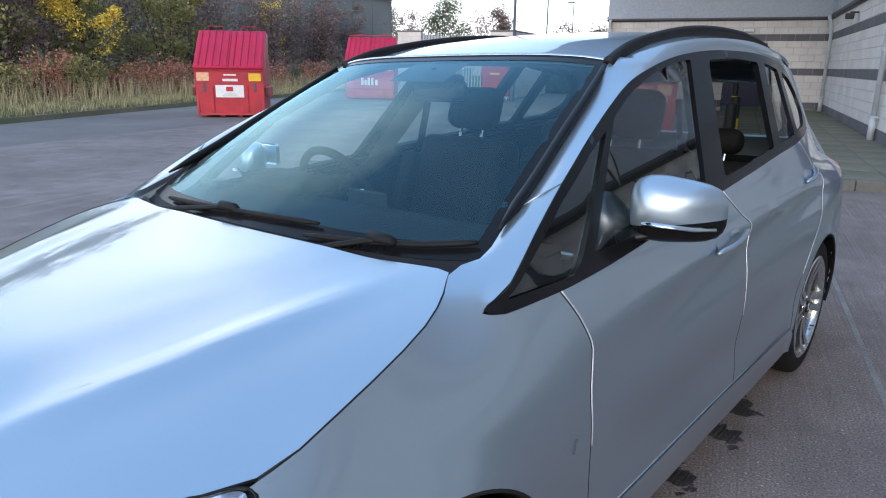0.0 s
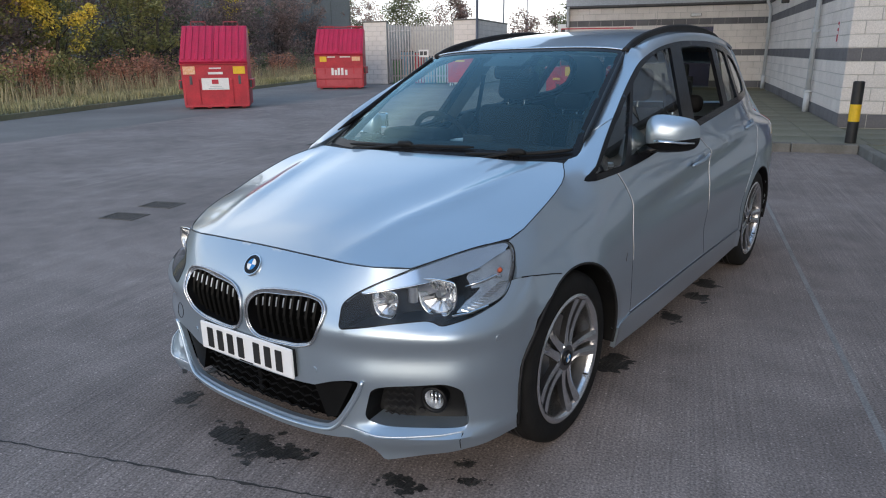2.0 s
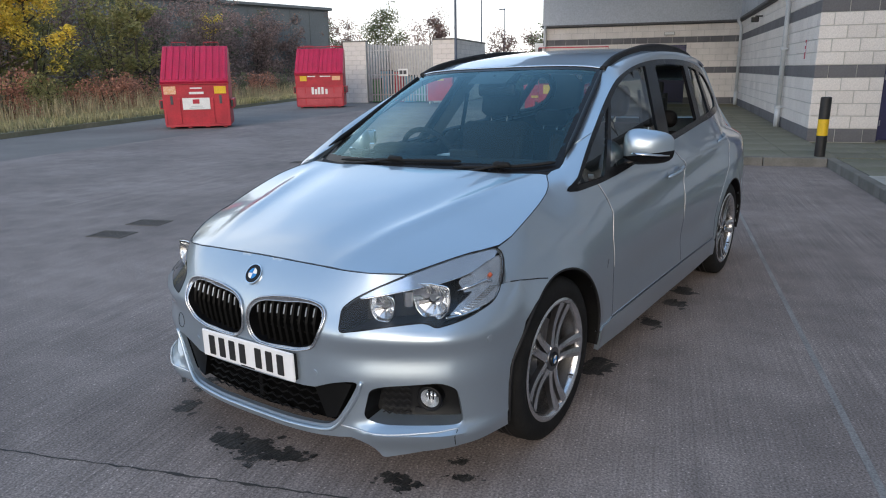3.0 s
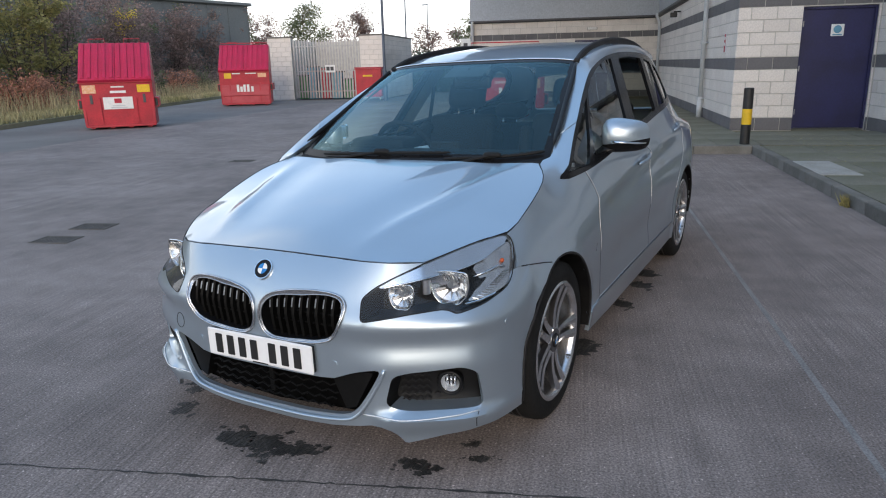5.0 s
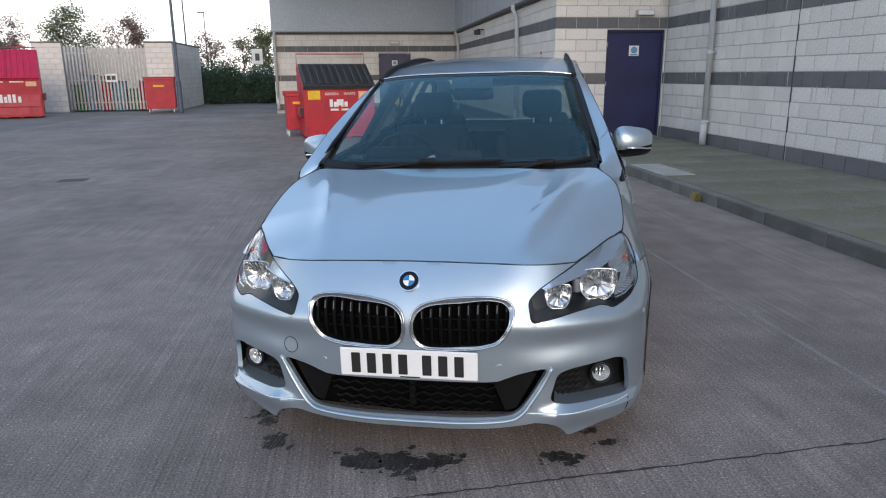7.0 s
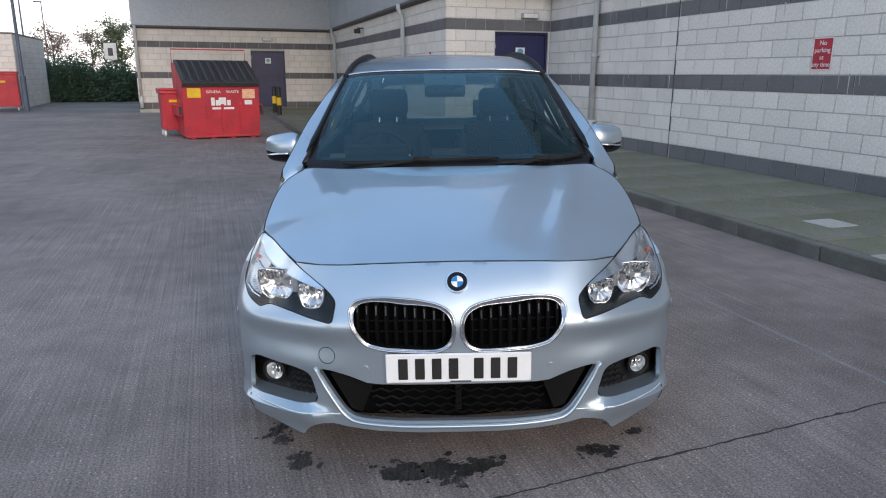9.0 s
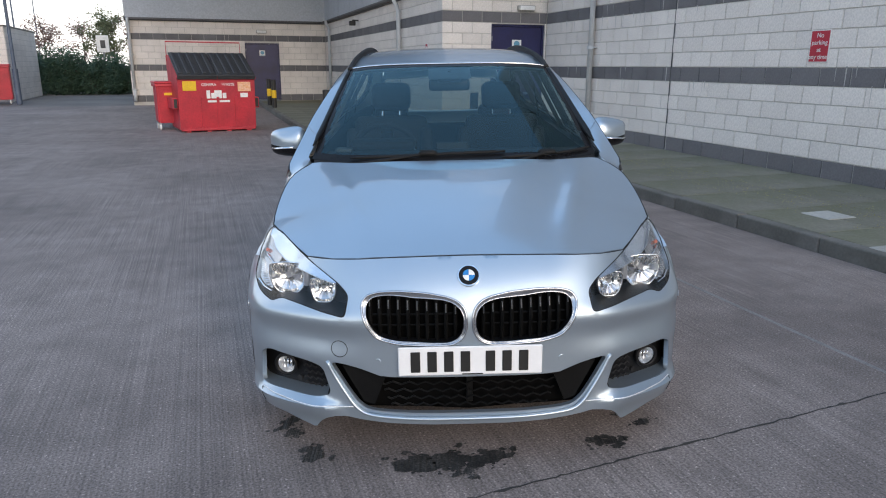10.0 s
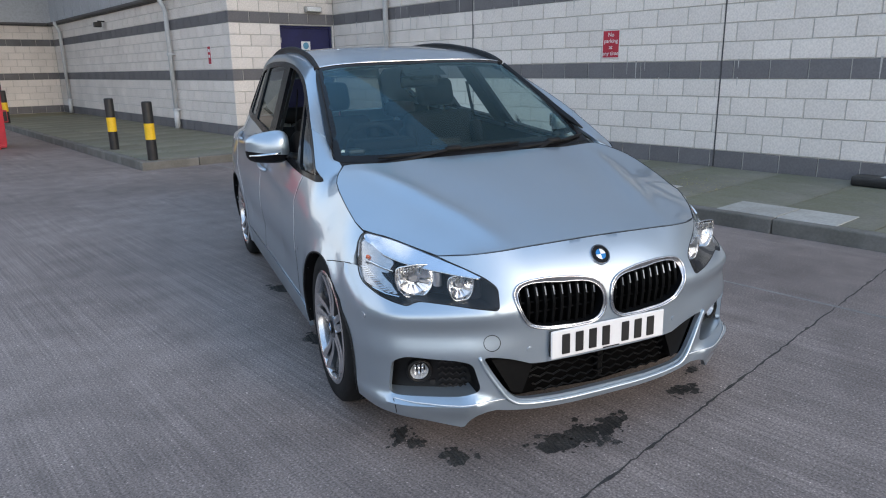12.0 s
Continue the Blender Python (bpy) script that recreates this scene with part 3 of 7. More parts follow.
part("print_bar", boxed(-0.22, 0.26, fy(0.68) - 0.014, fy(0.68) + 0.02, 0.655, 0.7), WHITE, c3)


def wheeled_bin(m, w, d, h, label):
    r = root("wheeled_bin", m, label, "wheeled bin", "wheeled bins")
    bm = extrude_poly(bmesh.new(), [(0.07, 0.16), (0, h - 0.08), (d, h - 0.08), (d - 0.07, 0.16)], "x", -w / 2 + 0.03, w / 2 - 0.03)
    bmesh.ops.bevel(bm, geom=bm.edges[:], offset=0.03, segments=2, affect="EDGES")
    b = part("body", bm, BIN_RED, r, smooth=40)
    part("rim", boxed(-w / 2, w / 2, -0.03, d + 0.03, h - 0.12, h - 0.05, 0.015, 2), BIN_RED, r)
    part("lid", boxed(-w / 2 - 0.01, w / 2 + 0.01, -0.04, d + 0.04, h - 0.048, h, 0.02, 2), BIN_RED, r)
    part("yellow_sticker", boxed(-w * 0.2, w * 0.15, -0.012, 0.03, h * 0.72, h * 0.77), YELLOW, b)
    for x in (-0.4, 0.4):
        for y in (0.12, d - 0.12):
            c = part("castor", boxed(x * w - 0.02, x * w + 0.02, y - 0.03, y + 0.03, 0.1, 0.165, 0.006), STEEL, r)
            part("wheel", cyl(bmesh.new(), (x * w - 0.02, y + 0.02, 0.075), (x * w + 0.02, y + 0.02, 0.075), 0.075, n=18), WHITE, c)
    return r


wheeled_bin(pose(-16.2, 24.3, 0, 0, 0, 27), 1.2, 0.9, 1.46, "red plastic wheeled bin standing by the compound gate")
wheeled_bin(pose(-6.0, 13.95, 0, 0, 0, 27), 0.62, 0.7, 1.1, "red plastic wheeled bin beside the waste container")
r = root("black_tray", SITE @ pose(-0.28, -11.2, PAVE), "black plastic rodent box against the wall", "box")
part("body", boxed(-0.12, 0.12, -0.35, 0.35, 0.005, 0.11, 0.025, 2), BLACK, r, smooth=40)
part("label", boxed(-0.06, 0.06, -0.1, 0.08, 0.108, 0.113), PIPE_GREY, r)

# ---- compound with a palisade gate ----
CQ = pose(-22.1, 24.45, 0, 0, 0, 19)
HC = 2.95
def compound_wall(name, x0, x1, y0, y1):
    return tagged(part(name, boxed(x0, x1, y0, y1, -0.05, HC - 0.06), MORTAR, m=CQ, kind="structure"), "cream blockwork wall of the bin compound", "wall")
pier = compound_wall("wall_pier", 0.012, 1.2, 0.012, 0.22)
pier_r = compound_wall("wall_compound_front", 4.6, 5.73, 0.012, 0.22)
side_w = compound_wall("wall_compound_side", 5.51, 5.73, 0.22, 6.4)
back_w = compound_wall("wall_compound_back", 0.0, 5.51, 6.2, 6.4)
left_w = compound_wall("wall_compound_left", 0.012, 0.23, 0.22, 6.2)
for x0, x1, y0, y1 in ((-0.03, 1.23, -0.03, 0.26), (4.57, 5.77, -0.03, 0.26), (5.47, 5.77, 0.265, 6.45)):
    part("coping", boxed(x0, x1, y0, y1, HC - 0.06, HC + 0.01, 0.01), KERB, side_w)
gate = root("palisade_gate", CQ @ pose(1.22, 0.1, 0), "grey galvanised palisade gate, closed", "gate")
for z in (0.35, 1.3, 2.45):
    part("rail", boxed(0, 3.4, 0.0, 0.05, z, z + 0.05, 0.006), STEEL, gate)
for k in range(24):
    x = 0.03 + k * 0.143
    bm = extrude_poly(bmesh.new(), [(x, 0.06), (x + 0.075, 0.06), (x + 0.075, 2.72), (x + 0.0375, 2.8), (x, 2.72)], "y", -0.012, -0.001)
    part("pale", bm, STEEL, gate)
part("gate_sign", boxed(1.6, 2.1, -0.03, -0.014, 1.25, 1.6, 0.004), WHITE, gate, "white notice plate")
for k in range(2):
    part("print_bar", boxed(1.66 + 0.2 * k, 1.82 + 0.2 * k, -0.036, -0.031, 1.34, 1.52), FLASHING, gate)
drum_cols = (SIGN_BLUE, SIGN_RED, mat("crate_green", (0.03, 0.2, 0.07), (0.02, 0.15, 0.05), 0.5))
for k, (x, h, c) in enumerate(((1.5, 1.1, 2), (1.9, 1.5, 0), (2.6, 1.45, 1), (3.2, 1.25, 0), (3.75, 0.9, 2), (4.2, 1.3, 1))):
    r = root("stored_bin", CQ @ pose(x, 0.75 + 0.15 * (k % 3), 0), "coloured plastic bin stored behind the gate", "bin", "bins behind the gate")
    part("body", boxed(-0.25, 0.25, -0.3, 0.3, 0.0, h, 0.03, 2), drum_cols[c], r)
    part("lid", boxed(-0.28, 0.28, -0.33, 0.33, h, h + 0.05, 0.015, 2), FLASHING, r)


def lamp_post(x, y, h, label):
    r = root("lamp_post", pose(x, y, 0), label, "lamp post", "lamp posts")
    part("base", cyl(bmesh.new(), (0, 0, 0.0), (0, 0, 1.3), 0.1, n=14), POLE_BLUE, r, smooth=40)
    part("shaft", cyl(bmesh.new(), (0, 0, 1.3), (0, 0, h), 0.065, 0.04, n=12), POLE_BLUE, r, smooth=40)
    part("lantern", boxed(-0.6, 0.06, -0.1, 0.1, h, h + 0.1, 0.03, 2), POLE_BLUE, r)
    return r


POLE_BLUE = mat("post_blue_grey", (0.09, 0.12, 0.17), (0.07, 0.09, 0.13), 0.5, scale=3)
lamp_post(-15.35, 24.35, 8.0, "tall slim blue-grey lamp post")
lamp_post(-26.2, 44.0, 8.0, "tall slim lamp post behind the compound")
lamp_post(-32.3, 58.0, 7.0, "tall slim lamp post in the distance")
for x, y, h in ((-17.2, 36, 2.2), (-14.0, 38, 1.9)):
    r = root("post_sign", pose(x, y, 0, 0, 0, 20), "small white sign on a post among the shrubs", "sign", "post signs")
    part("post", cyl(bmesh.new(), (0, 0, 0), (0, 0, h), 0.04, n=10), STEEL, r)
    part("plate", boxed(-0.3, 0.3, -0.06, -0.042, h - 0.1, h + 0.75, 0.01), WHITE, r)
    part("print_bar", boxed(-0.12, 0.12, -0.066, -0.061, h + 0.1, h + 0.5), FLASHING, r)

# ---- planted verge, hedge, trees and the shed behind ----
VD = Vector((-0.46, 0.888, 0)).normalized()          # the verge's edge runs this way
VN = Vector((-VD.y, VD.x, 0))                        # out of the yard
V0 = Vector((-16.4, 5.5, 0))


def verge(s, d, z=0.0):
    p = V0 + VD * s + VN * d
    return Vector((p.x, p.y, z))


bm = bmesh.new()
rng = random.Random(3)
cols = []
for i in range(61):
    s = -30 + i * 1.6
    cols.append([bm.verts.new(verge(s, d, z + (rng.uniform(-0.04, 0.04) if d > 0.4 else 0))) for d, z in ((0.12, -0.06), (0.14, 0.1), (1.0, 0.14), (2.5, 0.2), (4, 0.22), (7, 0.3), (14, 0.4), (30, 0.5), (80, 0.6))])
for a, b in zip(cols, cols[1:]):
    for k in range(8):
        bm.faces.new((a[k], b[k], b[k + 1], a[k + 1]))
bmesh.ops.recalc_face_normals(bm, faces=bm.faces)
verge_ob = tagged(part("verge", bm, SOIL, smooth=60, kind="structure"), "rough grass verge beyond the yard's kerb", "ground")


def blades(name, n, place, material, h=(0.08, 0.22), wd=0.012, seed=1, lean=0.4):
    r = random.Random(seed)
    vs, fs = [], []
    for _ in range(n):
        p = place(r)
        a, hh = r.uniform(0, 6.28), r.uniform(*h)
        u = Vector((math.cos(a), math.sin(a), 0)) * wd
        t = Vector((r.uniform(-lean, lean) * hh, r.uniform(-lean, lean) * hh, hh))
        i = len(vs)
        vs += [p - u, p + u, p + t]
        fs.append((i, i + 1, i + 2))
    me = bpy.data.meshes.new(name)
    me.from_pydata([tuple(v) for v in vs], [], fs)
    me.materials.append(material)
    return new(name, me)


ob = blades("grass", 26000, lambda r: verge(r.uniform(-8, 40), abs(r.gauss(0, 1.3)) + 0.2, 0.1), GRASS, (0.08, 0.3), 0.02, 5)
tagged(ob, "rough green and straw grass on the verge", "grass", kind="stuff")
ob = blades("dry_stems", 6000, lambda r: verge(r.uniform(-8, 40), r.uniform(1.2, 3.6), 0.15), LEAF["straw"], (0.3, 0.95), 0.014, 6, 0.25)
tagged(ob, "dry straw-coloured stems along the hedge", "grass", kind="stuff")


def leaf_cloud(bm_vs, bm_fs, centre, radii, n, size, r, shell=0.45):
    """Small bent leaves scattered through an uneven clump."""
    c = Vector(centre)
    for _ in range(n):
        d = Vector((r.gauss(0, 1), r.gauss(0, 1), r.gauss(0, 1))).normalized()
        k = r.uniform(shell, 1.0) ** 0.6
        p = c + Vector((d.x * radii[0] * k, d.y * radii[1] * k, d.z * radii[2] * k))
        u = Vector((r.gauss(0, 1), r.gauss(0, 1), r.gauss(0, 0.6))).normalized() * size * r.uniform(0.6, 1.3)
        w = u.orthogonal().normalized() * u.length * 0.55
        i = len(bm_vs)
        bm_vs += [p - u, p + w, p + u, p - w]
        bm_fs.append((i, i + 1, i + 2, i + 3))


def mesh_from(name, vs, fs, material, parent=None):
    me = bpy.data.meshes.new(name)
    me.from_pydata([tuple(v) for v in vs], [], fs)
    me.materials.append(material)
    ob = new(name, me)
    if parent:
        ob.parent = parent
    return ob


def tree(x, y, h, spread, kind, leaves, label, seed, leaf=0.09, trunk=0.09, low=0.25):
    r = random.Random(seed)
    t = root("tree", pose(x, y, 0.0), label, "tree", "trees behind the yard")
    bm = bmesh.new()
    line = [Vector((0, 0, 0))]
    for k in range(1, 9):
        line.append(line[-1] + Vector((r.uniform(-0.08, 0.08) * h / 6, r.uniform(-0.08, 0.08) * h / 6, h * 0.92 / 8)))
    tube(bm, line, [trunk * (1 - 0.1 * k) for k in range(9)], 8)
    tips = []
    for k in range(18):
        i = r.randint(2, 8)
        p = line[i]
        a = r.uniform(0, 6.28)
        ln = spread * r.uniform(0.5, 1.0) * (1.15 - 0.09 * i)
        mid = p + Vector((math.cos(a) * ln * 0.5, math.sin(a) * ln * 0.5, ln * 0.35))
        end = p + Vector((math.cos(a) * ln, math.sin(a) * ln, ln * r.uniform(0.5, 1.0)))
        tube(bm, [p, mid, end], [trunk * 0.35, trunk * 0.2, trunk * 0.06], 5)
        tips += [mid, end, (mid + end) / 2]
    part("trunk", bm, BARK, t, smooth=60)
    vs, fs = [], []
    tips = [p for p in tips if p.z > h * low]
    for p in tips:
        s = spread * r.uniform(0.14, 0.34)
        leaf_cloud(vs, fs, p, (s, s, s * 0.8), int(leaves / len(tips) * r.uniform(0.4, 1.6)), leaf, r, 0.1)
    mesh_from("crown", vs, fs, LEAF[kind], t)
    return t


def shrub(x, y, w, h, kind, n, label, seed, leaf=0.07, category="shrub"):
    r = random.Random(seed)
    t = root("shrub", pose(x, y, 0.1), label, category, "shrubs behind the yard")
    bm = bmesh.new()
    tips = []
    for k in range(14):
        a = r.uniform(0, 6.28)
        q = Vector((math.cos(a) * w * r.uniform(0.1, 0.5), math.sin(a) * w * r.uniform(0.1, 0.5), h * r.uniform(0.55, 1.0)))
        tube(bm, [(0, 0, 0), q * 0.5 + Vector((0, 0, 0.1)), q], [0.02, 0.014, 0.004], 5)
        tips += [q, q * 0.7, Vector((q.x, q.y, q.z * 0.4)), Vector((q.x * 1.1, q.y * 1.1, h * 0.12))]
    part("stem", bm, BARK, t)
    vs, fs = [], []
    for p in tips:
        s = w * r.uniform(0.12, 0.26)
        leaf_cloud(vs, fs, p, (s, s, s * 0.9), int(n / len(tips)), leaf, r, 0.1)
    mesh_from("foliage", vs, fs, LEAF[kind], t)
    return t


rng = random.Random(11)
for k in range(34):                                   # low rusty hedge along the verge
    s = 1 + k * 1.3
    p = verge(s, 3.4 + rng.uniform(-0.5, 0.7))
    kind = rng.choice(("rust", "rust", "plum", "straw", "green") if s < 19 else ("plum", "plum", "dark", "rust"))
    shrub(p.x, p.y, rng.uniform(1.5, 2.2), rng.uniform(1.0, 1.55), kind, 1500, {"rust": "low hedge shrub with rusty autumn leaves", "plum": "low hedge shrub with dark bare twigs", "straw": "low hedge shrub with dry straw leaves", "green": "low green hedge shrub", "dark": "low dark green hedge shrub"}[kind], 100 + k, 0.055)
for k in range(42):                                   # tall thicket behind it
    s = 1 + k * 1.5
    p = verge(s, 7.5 + rng.uniform(-1.5, 3.5))
    kind = rng.choice(("plum", "plum", "plum", "dark"))
    if s < 19:
        kind = rng.choice(("green", "green", "green", "plum", "dark"))
    tall = 6.2 if s < 19 else 5.6 if s < 30 else 6.2
    shrub(p.x, p.y, rng.uniform(2.8, 4.2), tall * rng.uniform(0.85, 1.1), kind, 4200, {"plum": "tall bare dark thicket", "dark": "tall dark green thicket", "green": "tall green and brown thicket", "rust": "tall thicket with rusty leaves"}[kind], 300 + k, 0.085, "thicket")
for s, d, h, sp, kind, n, lab in ((8.9, 5.0, 5.8, 2.1, "gold", 6500, "young tree with yellow autumn leaves"), (4.5, 7, 7, 2.2, "green", 3500, "green tree behind the hedge"), (25.6, 6.0, 4.7, 1.3, "gold", 700, "thin young tree with few yellow leaves"),
                                  (15.8, 5.0, 6.5, 1.5, "green", 2400, "green tree behind the hedge"), (11, 9.5, 6.0, 2.2, "plum", 3000, "bare dark tree in the thicket")):
    p = verge(s, d)
    tree(p.x, p.y, h, sp, kind, n, lab, int(s * 10) + 7, 0.06 if kind == "gold" else 0.08)
for x, y, h, sp, kind, n in ((-33, 40, 5.6, 2.8, "dark", 4200), (-30, 43, 5.2, 2.6, "plum", 3600), (-26, 47, 4.2, 2.2, "plum", 1100), (-23, 46, 4.0, 2.2, "plum", 900), (-20, 44, 4.3, 2.2, "dark", 2600), (-17.5, 43, 4.4, 2.2, "plum", 2600), (-15.6, 40, 4.5, 2.2, "dark", 3600), (-13.6, 42, 4.6, 2.2, "plum", 3000), (-11.5, 44, 4.8, 2.2, "dark", 3000)):
    tree(x, y, h, sp, kind, int(n * 1.5), "dark half-bare tree beyond the compound", int(-x * 7), 0.08)
for k in range(11):                                   # clipped evergreen bank beside the far wall
    shrub(-20.4 + k * 0.75, 33.4 + 0.3 * k + 0.5 * (k % 2), 2.6, 1.75 - 0.07 * k + 0.15 * (k % 3), "ever", 6000, "low dark evergreen shrub bank", 700 + k, 0.06)
SHED_WALL = mat("shed_sheet", (0.12, 0.13, 0.13), (0.1, 0.11, 0.11), 0.6, scale=0.4, fine=8)
shed = root("warehouse", pose(-41.6, 43.8, 0, 0, 0, 84), "plain grey metal warehouse behind the trees", "building")
part("wall", boxed(-60, 0, 0, 20, 0, 6.6), SHED_WALL, shed)
part("roof", boxed(-60.3, 0.3, -0.3, 20.3, 6.6, 6.85, 0.05), SHED_WALL, shed)
for k in range(30):
    part("wall_rib", boxed(-2.0 * k - 0.06, -2.0 * k, -0.04, -0.001, 0.1, 6.59), SHED_WALL, shed)


# ---- the car: all in its own axes, x across, y to the tail, z up, the number plate at y = 0 ----
from mathutils.geometry import delaunay_2d_cdt

PAINT = mat("silver_paint", (0.424, 0.506, 0.574), (0.402, 0.481, 0.546), 0.34, 0.8, scale=1.5, fine=900, coat=1.0, amp=0.04)
GLOSS_BLACK = mat("gloss_black_trim", (0.008, 0.008, 0.009), (0.012, 0.012, 0.013), 0.2, scale=4)
TRIM = mat("matt_black_trim", (0.016, 0.016, 0.017), (0.024, 0.024, 0.025), 0.55, scale=10, fine=120, bump=0.1)
REFLECT = mat("lamp_reflector", (0.88, 0.89, 0.9), (0.8, 0.81, 0.82), 0.1, 1.0, scale=30, fine=120)
FOG_MIRROR = mat("fog_reflector", (0.9, 0.91, 0.92), (0.82, 0.83, 0.84), 0.3, 0.8, scale=30, fine=120)
CHAMBER = mat("smoked_chamber", (0.55, 0.555, 0.56), (0.44, 0.445, 0.45), 0.24, 0.85, scale=30, fine=120)
SURROUND = mat("grille_surround_silver", (0.5, 0.52, 0.55), (0.46, 0.48, 0.51), 0.18, 0.9, scale=6)
BROW = mat("brow_silver", (0.6, 0.68, 0.77), (0.57, 0.65, 0.74), 0.13, 0.9, scale=6, amp=0.04)
CHROME = mat("chrome", (0.78, 0.79, 0.8), (0.72, 0.73, 0.74), 0.08, 1.0, scale=6)
SATIN = mat("satin_silver", (0.6, 0.61, 0.63), (0.55, 0.56, 0.58), 0.28, 0.9, scale=6)
ALLOY = mat("alloy_grey", (0.14, 0.14, 0.145), (0.11, 0.11, 0.115), 0.3, 0.85, scale=6, coat=0.4)
ALLOY_FACE = mat("alloy_machined", (0.66, 0.66, 0.67), (0.58, 0.58, 0.59), 0.22, 0.95, scale=20, fine=200)
WIPER = mat("wiper_black", (0.01, 0.01, 0.01), (0.015, 0.015, 0.015), 0.6, scale=12, fine=150)
WIPER.node_tree.nodes["Principled BSDF"].inputs["Specular IOR Level"].default_value = 0.3
RUBBER = mat("tyre_rubber", (0.009, 0.009, 0.009), (0.015, 0.015, 0.015), 0.75, scale=8, fine=90, bump=0.15)
DISC = mat("brake_steel", (0.35, 0.34, 0.33), (0.25, 0.24, 0.23), 0.4, 0.9, scale=20)
CABIN = mat("cabin_black", (0.008, 0.008, 0.009), (0.012, 0.012, 0.013), 0.85, scale=8, fine=150, bump=0.03)
LEATHER = mat("black_leather", (0.008, 0.008, 0.009), (0.012, 0.012, 0.013), 0.75, scale=6, fine=120, bump=0.03)
LINING = mat("grey_lining", (0.15, 0.15, 0.145), (0.12, 0.12, 0.115), 0.9, scale=6, fine=200)
AMBER = mat("amber_lens", (0.55, 0.09, 0.03), (0.45, 0.07, 0.02), 0.2, scale=10)
TAIL_RED = mat("red_lens", (0.4, 0.012, 0.012), (0.3, 0.01, 0.01), 0.15, scale=10, coat=0.6)
PLATE_WHITE = mat("plate_white", (0.78, 0.78, 0.78), (0.75, 0.75, 0.75), 0.35, scale=4, amp=0.02)
PLATE_INK = mat("plate_black", (0.012, 0.012, 0.012), (0.016, 0.016, 0.016), 0.45, scale=6)
ROUNDEL_BLUE = mat("roundel_blue", (0.01, 0.2, 0.5), (0.01, 0.17, 0.42), 0.2, scale=10)
SCREEN = glass_mat("windscreen_glass", (0.68, 0.81, 0.79), 0.0, (0.56, 0.92, 1.0), 0.066)
SIDE_GLASS = glass_mat("side_glass", (0.76, 0.83, 0.81), 0.0, (1, 1, 1), 0.09)
# bright silver that paints in the sky light caught by panel edges
EDGE_HIGHLIGHT = mat("edge_highlight_silver", (0.9, 0.92, 0.94), (0.84, 0.86, 0.88), 0.42, 0.5, scale=6)
REAR_GLASS = glass_mat("tinted_rear_glass", (0.3, 0.33, 0.32), 0.0, (1, 1, 1), 0.09)
LENS = glass_mat("lamp_lens", (0.96, 0.97, 0.98), 0.0, (1, 1, 1), 0.035)
SLAT = mat("grille_slat_black", (0.004, 0.004, 0.004), (0.006, 0.006, 0.006), 0.5, scale=8)
SLAT.node_tree.nodes["Principled BSDF"].inputs["Specular IOR Level"].default_value = 0.12
BEZEL = mat("lamp_bezel_black", (0.006, 0.006, 0.007), (0.009, 0.009, 0.009), 0.4, scale=8)
BEZEL.node_tree.nodes["Principled BSDF"].inputs["Specular IOR Level"].default_value = 0.25
for dull in (RUBBER, TRIM, LEATHER, CABIN, WIPER, GLOSS_BLACK):
    dull.node_tree.nodes["Principled BSDF"].inputs["Specular IOR Level"].default_value = 0.18


def curve(pts, n=8, closed=False):
    """A smooth line through the points, n steps to each span."""
    pts = [Vector(p) for p in pts]
    k, out = len(pts), []
    for i in range(k if closed else k - 1):
        if closed:
            a, b, c, d = (pts[(i + j) % k] for j in (-1, 0, 1, 2))
        else:
            b, c = pts[i], pts[i + 1]
            a = pts[i - 1] if i else b * 2 - c
            d = pts[i + 2] if i + 2 < k else c * 2 - b
        for s in range(n):
            t = s / n
            out.append(0.5 * (b * 2 + (c - a) * t + (a * 2 - b * 5 + c * 4 - d) * t * t + (b * 3 - a - c * 3 + d) * t ** 3))
    if not closed:
        out.append(pts[-1])
    return out


def smooth_table(rows):
    """A function that runs smoothly through pairs (place, value)."""
    xs, ys = [r[0] for r in rows], [r[1] for r in rows]
    sl = []
    for i in range(len(xs)):
        a, b = max(0, i - 1), min(len(xs) - 1, i + 1)
        sl.append((ys[b] - ys[a]) / (xs[b] - xs[a]))

    def value(x):
        if x <= xs[0]:
            return ys[0]
        if x >= xs[-1]:
            return ys[-1]
        i = max(j for j in range(len(xs) - 1) if xs[j] <= x)
        h = xs[i + 1] - xs[i]
        t = (x - xs[i]) / h
        return (ys[i] * (2 * t ** 3 - 3 * t * t + 1) + sl[i] * h * (t ** 3 - 2 * t * t + t) + ys[i + 1] * (3 * t * t - 2 * t ** 3) + sl[i + 1] * h * (t ** 3 - t * t))
    return value


def inside(p, loop):
    x, y, hit = p[0], p[1], False
    for i in range(len(loop)):
        (x0, y0), (x1, y1) = loop[i - 1][:2], loop[i][:2]
        if (y0 > y) != (y1 > y) and x < (x1 - x0) * (y - y0) / (y1 - y0) + x0:
            hit = not hit
    return hit


def resample(loop, step):
    out = []
    for i in range(len(loop)):
        a, b = Vector(loop[i][:2]), Vector(loop[(i + 1) % len(loop)][:2])
        n = max(1, round((b - a).length / step))
        out += [a.lerp(b, k / n) for k in range(n)]
    return out


